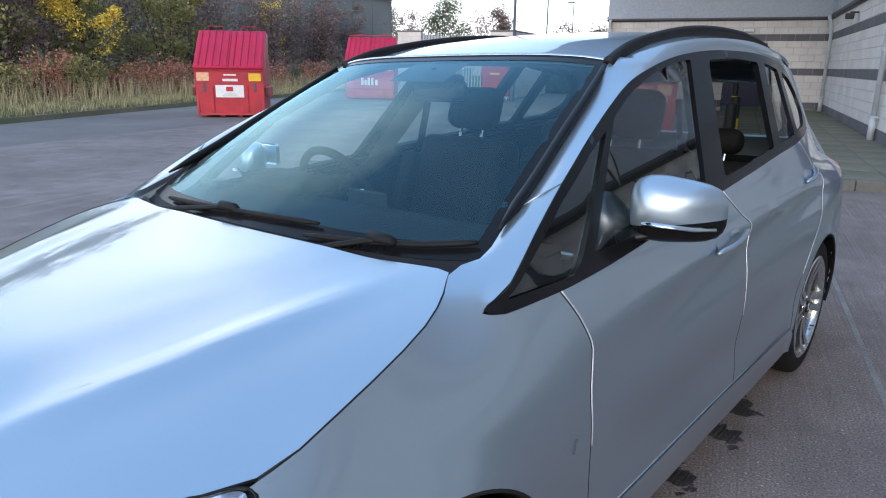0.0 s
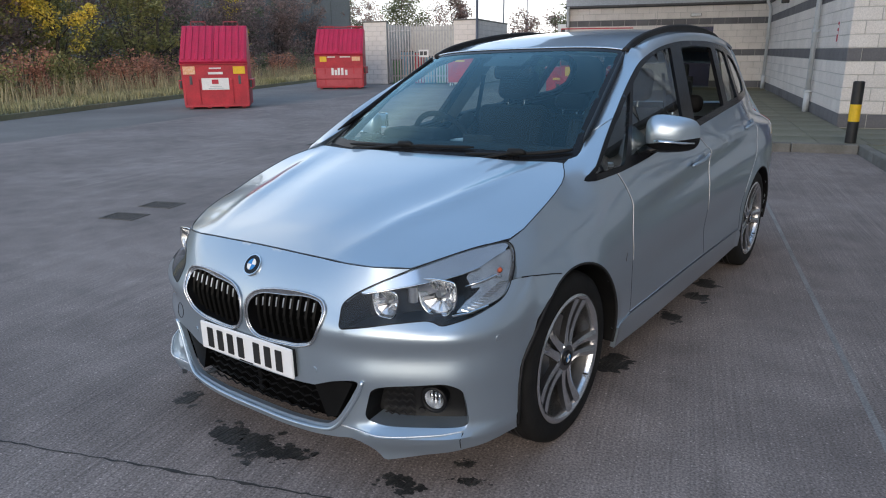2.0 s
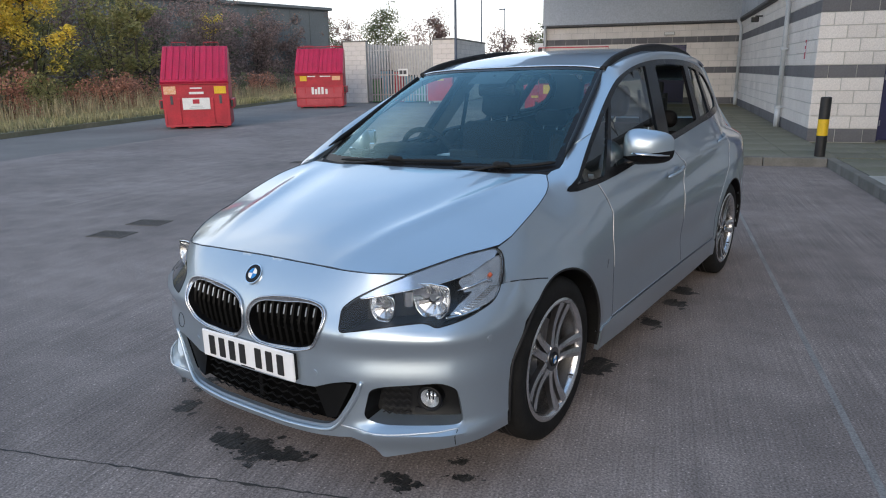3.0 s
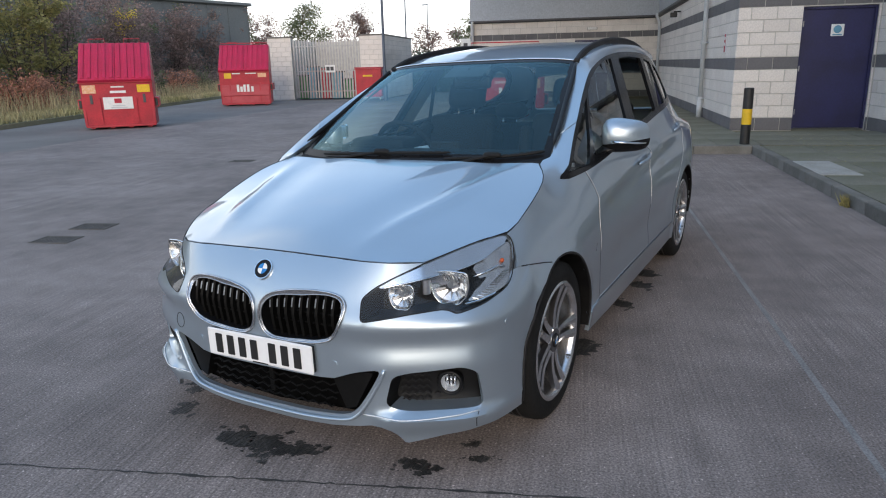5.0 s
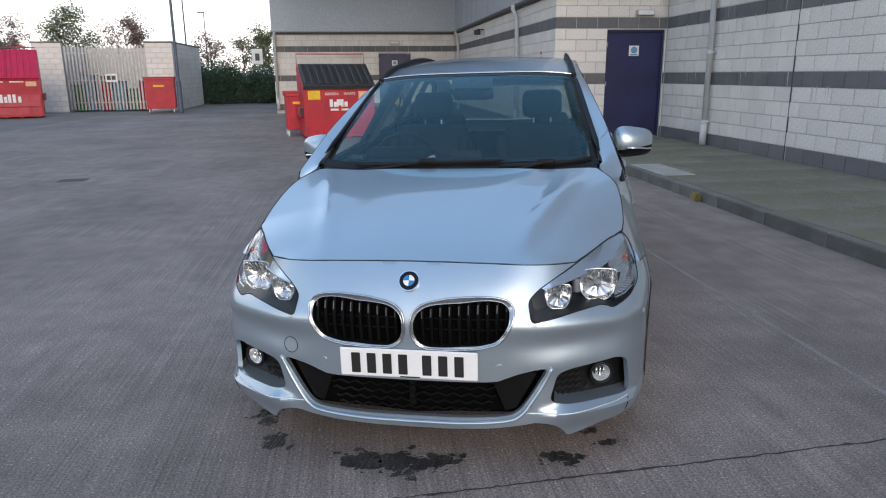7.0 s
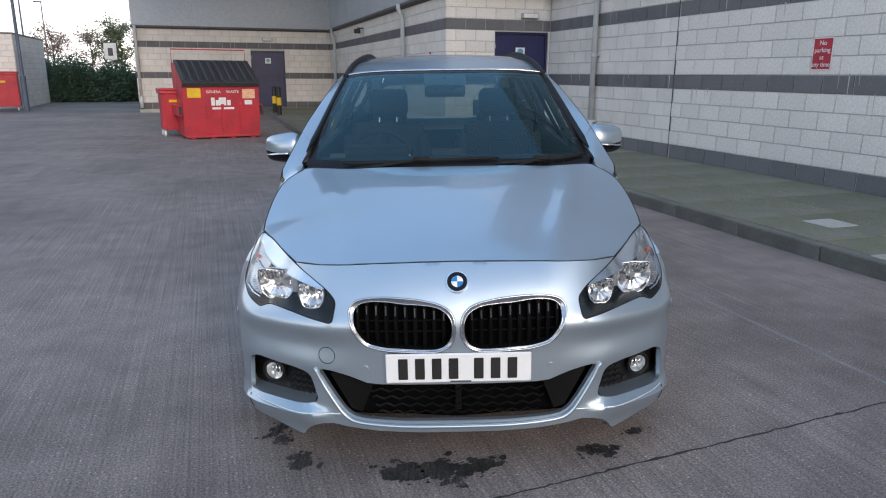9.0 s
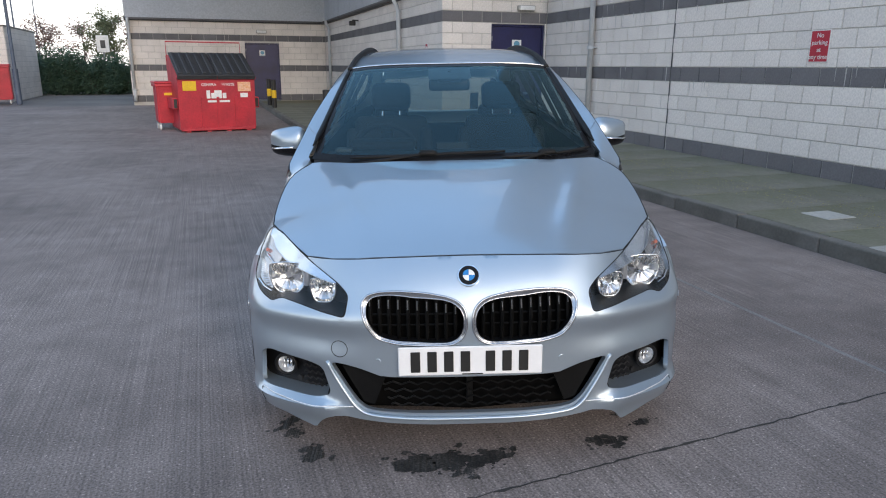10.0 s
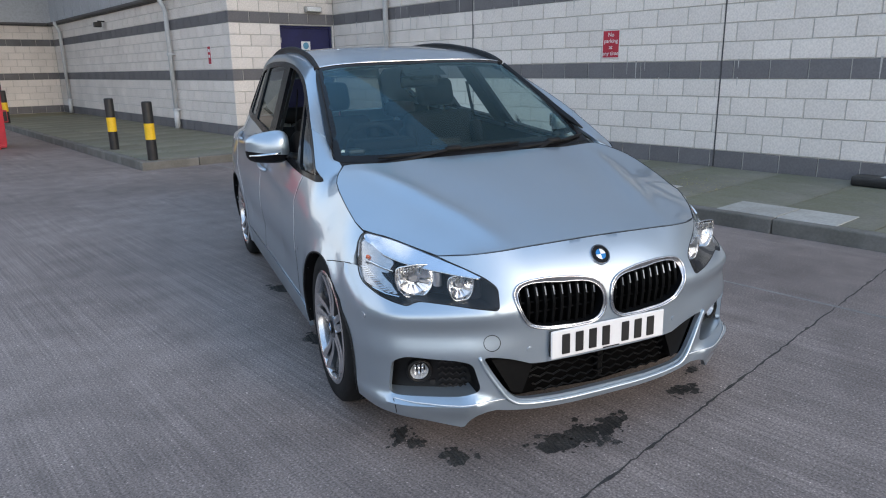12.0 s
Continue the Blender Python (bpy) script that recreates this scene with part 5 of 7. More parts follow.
    rim_f = [c + d * 0.004 + (side_d * math.cos(a) + Vector((0, 0, 1)) * math.sin(a)) * 0.041 for a in [k * math.pi / 14 for k in range(28)]]
    cup = part("fog_lamp", tube(bmesh.new(), rim_f, 0.007, 8, True), BEZEL, f, "round fog lamp", smooth=60)
    part("lamp_can", strip(bmesh.new(), rim_f + rim_f[:1], [p - d * 0.04 for p in rim_f + rim_f[:1]], 1), BEZEL, cup, smooth=60)
    part("reflector", cyl(cyl(bmesh.new(), c - d * 0.034, c + d * 0.002, 0.016, 0.0385, 28, False), c - d * 0.036, c - d * 0.034, 0.016, n=20), FOG_MIRROR, cup, "bright bowl reflector", smooth=40)
    for k in (-1, 0, 1):
        q = c - d * 0.012 + side_d * 0.014 * k
        part("reflector_bar", tube(bmesh.new(), [q + Vector((0, 0, -0.018)), q + Vector((0, 0, 0.018))], 0.0045, 6), CHROME, cup, smooth=60)
    bm = bmesh.new()
    bmesh.ops.create_uvsphere(bm, u_segments=20, v_segments=10, radius=0.038, matrix=Matrix.Translation(c) @ d.to_track_quat("Z", "Y").to_matrix().to_4x4() @ Matrix.Diagonal((1, 1, 0.12, 1)))
    part("lens", bm, LENS, cup, smooth=60)
    # parking sensors
    for u, z, r in ((u_of_x(0.335), 0.432, 0.011), (u_of_y(0.352), 0.559, 0.012), (u_of_x(0.655), 0.296, 0.011)):
        p, q = nose(u, z), nose(u + 0.01, z)
        n = Vector(((q - p).y, -(q - p).x, 0)).normalized()
        p2 = p + (Vector((0, 0.07, 0)) if z < 0.3 else Vector())
        body_part("parking_sensor", cyl(bmesh.new(), flip([p2 - n * 0.006], s)[0], flip([p2 + n * 0.003], s)[0], r, n=18), TRIM if z < 0.3 else PAINT)
        if z > 0.5:
            body_part("sensor_ring", tube(bmesh.new(), flip([p2 + n * 0.002 + Vector((n.y * -r * math.cos(a), n.x * r * math.cos(a), r * math.sin(a))) for a in [k * math.pi / 8 for k in range(16)]], s), 0.0009, 5, True), SATIN)
    # bright blade that borders the lower intake, 
    blade = [nose(u_of_x(x), z, dd) for x, z, dd in ((0.525, 0.425, -0.002), (0.50, 0.37, -0.004), (0.455, 0.295, -0.006), (0.415, 0.243, -0.008), (0.36, 0.218, -0.008), (0.2, 0.206, -0.008), (0, 0.203, -0.008))]
    if s > 0:
        line = even(curve(blade, 6), 40)
        body_part("intake_blade", tube(bmesh.new(), line + flip(line[:-1], -1)[::-1], 0.007, 8), PAINT, smooth=80)
    # air curtain guide inside the intake
    guide = [nose(u_of_x(x), z, 0.02) for x, z in ((0.47, 0.40), (0.39, 0.40), (0.31, 0.365), (0.355, 0.25), (0.395, 0.262))]
    bm = bmesh.new()
    fv = [bm.verts.new(p) for p in flip(guide, s)]
    bk = [bm.verts.new(p + Vector((0, 0.05, 0))) for p in flip(guide, s)]
    bm.faces.new(fv)
    for k in range(5):
        bm.faces.new((fv[k], fv[(k + 1) % 5], bk[(k + 1) % 5], bk[k]))
    bmesh.ops.recalc_face_normals(bm, faces=bm.faces)
    body_part("air_guide", bm, SLAT)

# lower intake: near-black backing for the shade inside, and wavy mesh
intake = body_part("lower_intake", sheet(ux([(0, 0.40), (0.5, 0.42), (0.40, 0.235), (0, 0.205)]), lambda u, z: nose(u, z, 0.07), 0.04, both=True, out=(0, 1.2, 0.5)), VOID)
for k in range(5):
    z = 0.245 + k * 0.029
    half = 0.33 - 0.012 * abs(k - 3)
    n = 44
    line = []
    for j in range(n + 1):
        x = -half + 2 * half * j / n
        p = nose(u_of_x(abs(x)), z + 0.006 * math.sin(j * math.pi / 2 + k * math.pi), 0.035)
        line.append(Vector((x, p.y, p.z)))
    part("mesh_bar", tube(bmesh.new(), line, 0.0036, 5), SLAT, intake)
part("centre_post", boxed(-0.012, 0.012, 0.05, 0.075, 0.25, 0.385, 0.003), SLAT, intake)
part("upper_bar", tube(bmesh.new(), [Vector((x, nose(u_of_x(abs(x)), 0.36, 0.03).y, 0.362)) for x in (-0.33, -0.2, 0, 0.2, 0.33)], 0.006, 6), TRIM, intake)

# tow-eye cover ring
p0 = [nose(u_of_x(0.476 + 0.030 * math.cos(a)), 0.475 + 0.030 * math.sin(a), -0.0006) for a in [k * math.pi / 14 for k in range(28)]]
body_part("tow_eye_cover", tube(bmesh.new(), flip(p0, -1), 0.0014, 5, True), TRIM)

# number plate with its characters as plain bars
plate = body_part("number_plate", boxed(-0.26, 0.26, -0.006, 0.004, 0.385, 0.496, 0.004), PLATE_WHITE, label="white front number plate")
for k, x in enumerate((-0.198, -0.138, -0.078, -0.018, 0.072, 0.132, 0.192)):
    part("character_bar", boxed(x - 0.017, x + 0.017, -0.0085, -0.0065, 0.400, 0.479, 0.002), PLATE_INK, plate)
part("maker_bar", boxed(-0.03, 0.045, -0.0082, -0.0062, 0.3885, 0.3925), TRIM, plate)
part("plate_backing", boxed(-0.255, 0.255, 0.0045, 0.03, 0.39, 0.49), TRIM, plate)

# round badge in plain coloured quarters
bd = Vector((0, -0.80, 0.60)).normalized()
bc = nose(0, 0.737) + bd * 0.002
badge = body_part("round_badge", cyl(bmesh.new(), bc - bd * 0.004, bc + bd * 0.004, 0.042, 0.041, 36), CHROME, label="round enamel badge in blue and white quarters", smooth=30)
part("black_ring", cyl(bmesh.new(), bc + bd * 0.003, bc + bd * 0.0055, 0.036, n=36), GLOSS_BLACK, badge, smooth=30)
side_v, up_v = Vector((1, 0, 0)), bd.cross(Vector((1, 0, 0))).normalized()
if up_v.z < 0:
    up_v = -up_v
for k in range(4):
    bm = bmesh.new()
    pts = [bm.verts.new(bc + bd * 0.0066)]
    for j in range(9):
        a = (k + j / 8) * math.pi / 2
        pts.append(bm.verts.new(bc + bd * 0.0066 + (side_v * math.cos(a) + up_v * math.sin(a)) * 0.0215))
    bm.faces.new(pts)
    bm.normal_update()
    part("quarter", bm, (WHITE, ROUNDEL_BLUE)[k % 2], badge)

# -- headlamps --
def bowl_of(loop, c, s, steps):
    """A reflector bowl that faces forwards: the outline shrinks step by step as it goes back."""
    n, b = len(loop), bmesh.new()
    rings = []
    for k, dp in steps:
        rings.append([b.verts.new(((c.x + x * k) * s, c.y + dp + 0.12 * x, c.z + z * k)) for x, z in loop])
    for ra, rb in zip(rings, rings[1:]):
        for k in range(n):
            b.faces.new((ra[k], ra[(k + 1) % n], rb[(k + 1) % n], rb[k]))
    b.faces.new(rings[-1])
    bmesh.ops.recalc_face_normals(b, faces=b.faces)
    for f in b.faces:
        if f.normal.y > 0:
            f.normal_flip()
    return b


for s in (1, -1):
    hl = body_part("headlamp", sheet(lamp_u, lambda u, z: nose(u, z, 0.15), 0.025, mirror=s < 0, out=(0, 1.2, 0.5)), BEZEL, label="clear headlamp with twin chrome reflectors")
    rim = [nose(u, z, 0.0) for u, z in lamp_u]
    part("housing", strip(bmesh.new(), flip(rim + rim[:1], s), flip([p + Vector((0, 0.153, 0)) for p in rim + rim[:1]], s), 2), BEZEL, hl, smooth=50)
    part("seal", tube(bmesh.new(), flip(rim, s), 0.002, 6, True), TRIM, hl)
    # silver brow along the top with a bright lower edge
    low_edge = [(0.794, 0.815), (0.785, 0.796), (0.760, 0.766), (0.709, 0.745), (0.647, 0.733), (0.563, 0.718), (0.49, 0.704)]
    brow = corners([(0.482, 0.707), (0.53, 0.735), (0.604, 0.769), (0.656, 0.791), (0.70, 0.808), (0.737, 0.819), (0.78, 0.826)] + low_edge, 0.008, 3)
    part("brow", sheet(ux(brow), lambda u, z: nose(u, z, 0.008), 0.02, hem=0.012, mirror=s < 0, out=(0, 1.2, 0.5)), BROW, hl, "silver brow panel", smooth=40)
    part("brow_edge", tube(bmesh.new(), flip(even(curve([nose(u_of_x(x), z - 0.002, 0.008) for x, z in low_edge[2:]], 5), 30), s), 0.0028, 6), CHROME, hl, smooth=60)
    for cx, cy, cz, w, h in ((0.54, 0.172, 0.662, 0.1, 0.094), (0.686, 0.262, 0.687, 0.147, 0.12)):
        c = Vector((cx, cy, cz))
        ring = corners([(-0.46 * w, 0.46 * h), (0.0, 0.52 * h), (0.46 * w, 0.48 * h), (0.5 * w, 0.1 * h), (0.42 * w, -0.26 * h), (0.25 * w, -0.5 * h), (-0.25 * w, -0.5 * h), (-0.42 * w, -0.26 * h), (-0.5 * w, 0.1 * h)], 0.012, 3)
        rf = part("reflector", bowl_of(ring, c, s, ((1.0, 0.0), (0.94, 0.006), (0.84, 0.02), (0.6, 0.036), (0.25, 0.042))), REFLECT, hl, "round chrome reflector", smooth=35)
        part("lamp_ring", tube(bmesh.new(), [((cx + x) * s, cy + 0.12 * x - 0.001, cz + z) for x, z in ring], 0.003, 6, True), CHROME, rf, smooth=60)
        hub_c = Vector((cx * s, cy + 0.03, cz + 0.008))
        part("bulb_cap", cyl(bmesh.new(), hub_c, hub_c + Vector((0, -0.022, 0)), w * 0.1, w * 0.08, 14), SATIN, rf, smooth=40)
        # clear pleated half-moon below, bright vertical pleats above
        fac = bmesh.new()
        for k in range(10):
            a0, a1 = math.pi * (1.06 + 0.088 * k), math.pi * (1.06 + 0.088 * (k + 1))
            q = [((cx + math.cos(a) * w * rr) * s, cy + dd + 0.12 * math.cos(a) * w * rr, cz + max(-0.45, math.sin(a) * rr * 1.05) * h) for a, rr, dd in ((a0, 0.4, 0.006), (a1, 0.4, 0.006), (a1, 0.16, 0.018 + 0.005 * (k % 2)), (a0, 0.16, 0.018 - 0.005 * (k % 2)))]
            fac.faces.new([fac.verts.new(v) for v in q])
        part("reflector_facets", fac, ALLOY_FACE, rf)
        for k in range(9):
            x = (-0.36 + 0.09 * k) * w
            line = [((cx + x * f) * s, cy + dd, cz + zz * h) for f, dd, zz in ((1.0, 0.006, 0.42), (0.95, 0.02, 0.28), (0.85, 0.03, 0.12))]
            part("reflector_pleat", tube(bmesh.new(), line, 0.0022 + 0.0012 * (k % 2), 5), (CHROME, SATIN)[k % 2], rf, smooth=60)
    # satin spacer between the reflectors
    c = Vector((0.607, 0.235, 0.690))
    part("spacer", cyl(bmesh.new(), flip([c + Vector((0, 0, -0.025))], s)[0], flip([c + Vector((0, 0, 0.028))], s)[0], 0.016, 0.016, 14), SATIN, hl, smooth=40)
    # side lamp chamber with ribs and an amber bulb
    ch = corners([(0.748, 0.640), (0.80, 0.647), (0.836, 0.668), (0.84, 0.71), (0.826, 0.758), (0.81, 0.80), (0.79, 0.806), (0.762, 0.775), (0.735, 0.752), (0.728, 0.735), (0.76, 0.70), (0.758, 0.66)], 0.01, 3)
    sc = part("indicator_chamber", sheet(ux(ch), lambda u, z: nose(u, z, 0.03), 0.015, hem=0.02, mirror=s < 0, out=(0, 1.2, 0.5)), CHAMBER, hl, "ribbed smoked indicator chamber", smooth=20)
    wedge = corners([(0.745, 0.702), (0.78, 0.706), (0.77, 0.684), (0.757, 0.668)], 0.006, 3)
    part("dark_wedge", sheet(ux(wedge), lambda u, z: nose(u, z, 0.022), 0.02, hem=0.015, mirror=s < 0, out=(0, 1.2, 0.5)), GLOSS_BLACK, sc, "black insert")
    edge_bar = [nose(u_of_x(x), z, 0.012) for x, z in ((0.752, 0.637), (0.79, 0.643), (0.822, 0.656))]
    part("edge_bar", tube(bmesh.new(), flip(edge_bar, s), 0.004, 6), CHROME, sc)
    for k in range(13):
        t = k / 12
        a_, b_ = (0.762 + 0.05 * t ** 0.6, 0.650 + 0.062 * t), (0.782 + 0.05 * t ** 0.6, 0.644 + 0.07 * t)
        line = [nose(u_of_x(a_[0]), a_[1], 0.025), nose(u_of_x(min(0.835, b_[0])), b_[1], 0.022)]
        part("chamber_rib", tube(bmesh.new(), flip(line, s), 0.0019, 5), CHROME, sc)
    arm_bar = [nose(u_of_x(x), z, 0.018) for x, z in ((0.742, 0.711), (0.775, 0.722), (0.80, 0.734), (0.815, 0.728))]
    part("chamber_arm", tube(bmesh.new(), flip(arm_bar, s), [0.002, 0.004, 0.006, 0.004], 6), CHROME, sc, smooth=60)
    bm = bmesh.new()
    bp = nose(u_of_x(0.803), 0.748, 0.016)
    bmesh.ops.create_uvsphere(bm, u_segments=12, v_segments=8, radius=0.0085, matrix=Matrix.Translation((bp.x * s, bp.y, bp.z)))
    part("amber_bulb", bm, AMBER, sc, "amber indicator bulb", smooth=60)
    part("lens", sheet(lamp_u, lambda u, z: nose(u, z, -0.001), 0.02, mirror=s < 0, out=(0, 1.2, 0.5)), LENS, hl, "clear lamp lens", smooth=60).visible_shadow = False

# -- bonnet --
half = [(x, bonnet_edge(x).y + 0.005) for x in (0, 0.1, 0.2, 0.3, 0.4, 0.5, 0.6)]
half += [(SEAM_X(y) - 0.003, y) for y in (0.30, 0.36, 0.42, 0.48, 0.547, 0.62, 0.7, 0.78, 0.86, 0.93, 0.985, 1.03, 1.07, 1.097)]
rear = [(x, 1.056 + 0.1 * x * x) for x in (0.67, 0.6, 0.5, 0.4, 0.3, 0.2, 0.1, 0)]
bonnet_loop = half + rear
bonnet_ob = body_part("bonnet", sheet(bonnet_loop, bonnet, 0.03, hem=0.02, both=True, out=(0, 0.8, 0.3)), PAINT, label="silver bonnet with two raised ridges")
for s in (1, -1):
    seam(flip([bonnet(x, y) for x, y in [(SEAM_X(y) - 0.001, y) for y in (0.547, 0.62, 0.7, 0.78, 0.86, 0.93, 0.985, 1.03, 1.07, 1.097)]], s), 0.002)
    seam(flip([bonnet(SEAM_X(y), y) for y in (0.25, 0.30, 0.36, 0.42, 0.48, 0.547)], s), 0.0022)
front_edge = [bonnet_edge(x) + Vector((0, 0.003, 0)) for x in (0, 0.1, 0.2, 0.3, 0.4, 0.5, 0.6)]
seam(even(curve(flip(front_edge, -1)[::-1][:-1] + front_edge, 6), 60), 0.0019)

# -- sides --
def arch_arc(cy, r, a0, a1, n=16):
    return [(cy + r * math.cos(a), 0.30 + r * math.sin(a)) for a in [radians(a0 + (a1 - a0) * k / n) for k in range(n + 1)]]


DOOR_1 = [tuple(p)[:2] for p in curve([(1.29, 0.961, 0), (1.345, 0.88, 0), (1.37, 0.81, 0), (1.355, 0.70, 0), (1.36, 0.6, 0), (1.37, 0.45, 0), (1.375, 0.33, 0)], 5)]
DOOR_2 = [tuple(p)[:2] for p in curve([(2.355, 1.041, 0), (2.44, 0.96, 0), (2.515, 0.905, 0), (2.49, 0.80, 0), (2.465, 0.68, 0), (2.465, 0.45, 0), (2.47, 0.33, 0)], 5)]
DOOR_3 = [tuple(p)[:2] for p in curve([(3.455, 1.122, 0), (3.55, 1.02, 0), (3.58, 0.92, 0), (3.50, 0.78, 0), (3.36, 0.66, 0), (3.27, 0.56, 0), (3.215, 0.44, 0), (3.20, 0.33, 0)], 5)]


def belt(y0, y1):
    return [(p.x, p.y) for p in DLO_LOW if y0 < p.x < y1]


PILLAR_CUT = [(0.95 + 0.122 * k / 6, SEAM_Z(0.95) + (0.957 - SEAM_Z(0.95)) * k / 6) for k in range(7)]
f_top = [(y, SEAM_Z(y)) for y in (0.60, 0.65, 0.7, 0.78, 0.86, 0.93)] + PILLAR_CUT + [(1.082, 0.953), (1.115, 0.95), (1.2, 0.953), (1.26, 0.957)]
lamp_side = []
for x, z in LAMP:
    if x > 0.78 and z > 0.722:
        lamp_side.append((nose(u_of_x(x), z).y + 0.004, z))
lamp_side.sort(key=lambda q: q[1])
fender = [(lamp_side[0][0], 0.724)] + lamp_side[1::2] + f_top + DOOR_1 + [(1.375, 0.324), (1.21, 0.30)] + arch_arc(0.822, 0.390, 3, 107) + WING_CUT[::-1][:-1]
front_door = belt(1.29, 2.355)
front_door = DOOR_1[::-1] + front_door + DOOR_2
rear_door = DOOR_2[::-1] + belt(2.36, 3.45) + DOOR_3
quarter = DOOR_3[::-1] + belt(3.46, 3.91) + [(p.x, p.y) for p in DLO_UP[:14]] + [(3.72, 1.475), (3.9, 1.462), (4.12, 1.43), (4.26, 1.36), (4.36, 1.2), (4.42, 1.05), (4.46, 0.95), (4.50, 0.8), (4.52, 0.65), (4.53, 0.5), (4.52, 0.3), (4.48, 0.24), (4.0, 0.25)] + arch_arc(3.62, 0.38, -5, 178, 20) + [(3.22, 0.31)]
sill = [(1.225, 0.306), (1.375, 0.322), (2.47, 0.322), (3.2, 0.322), (3.245, 0.27), (3.25, 0.20), (2.8, 0.185), (1.6, 0.19), (1.235, 0.205)]
# screen pillar and cant rail: rows of seven points from the screen to the side windows
outer = [flank(1.072, 0.957), flank(1.078, 0.966)] + [flank(p.x, p.y, 0.0) for p in DLO_UP[::-1][:-10]]
inner_pts = [tuple(flank(0.95, SEAM_Z(0.95))), (SEAM_X(1.03), 1.03, SEAM_Z(1.03)), (0.712, 1.095, 1.027), (0.728, 1.14, 1.032), (0.733, 1.19, 1.046), (0.716, 1.27, 1.082), (0.69, 1.421, 1.152), (0.654, 1.622, 1.258), (0.614, 1.85, 1.376), (0.59, 1.972, 1.45), (0.592, 2.03, 1.468)]
inner_pts += [tuple(roof(ROOF_X(y), y)) for y in (2.09, 2.15, 2.4, 2.7, 3.0, 3.3, 3.6, 3.75)]
a_line, b_line = even(curve(inner_pts, 8), 60), even(outer, 60)
cut_line = [flank(y, z) for y, z in PILLAR_CUT]
PILLAR = []
for i, (a, b) in enumerate(zip(a_line, b_line)):
    w = max(0.0, 1 - i / 14) ** 2
    PILLAR.append([a.lerp(b, k / 6) + (cut_line[k] - a_line[0].lerp(b_line[0], k / 6)) * w + Vector((0.75, -0.1, 0.65)) * (0.006 * 4 * (k / 6) * (1 - k / 6) * (1 - w)) for k in range(7)])


def pillar_skin(bm, rows, s):
    grid = [[bm.verts.new((p.x * s, p.y, p.z)) for p in row] for row in rows]
    made = []
    for u, v in zip(grid, grid[1:]):
        for k in range(6):
            made.append(bm.faces.new((u[k], v[k], v[k + 1], u[k + 1]) if s > 0 else (u[k + 1], v[k + 1], v[k], u[k])))
    bm.normal_update()
    if sum(f.normal.x * s + f.normal.z for f in made) < 0:
        bmesh.ops.reverse_faces(bm, faces=made)
    bmesh.ops.triangulate(bm, faces=made)
    return bm


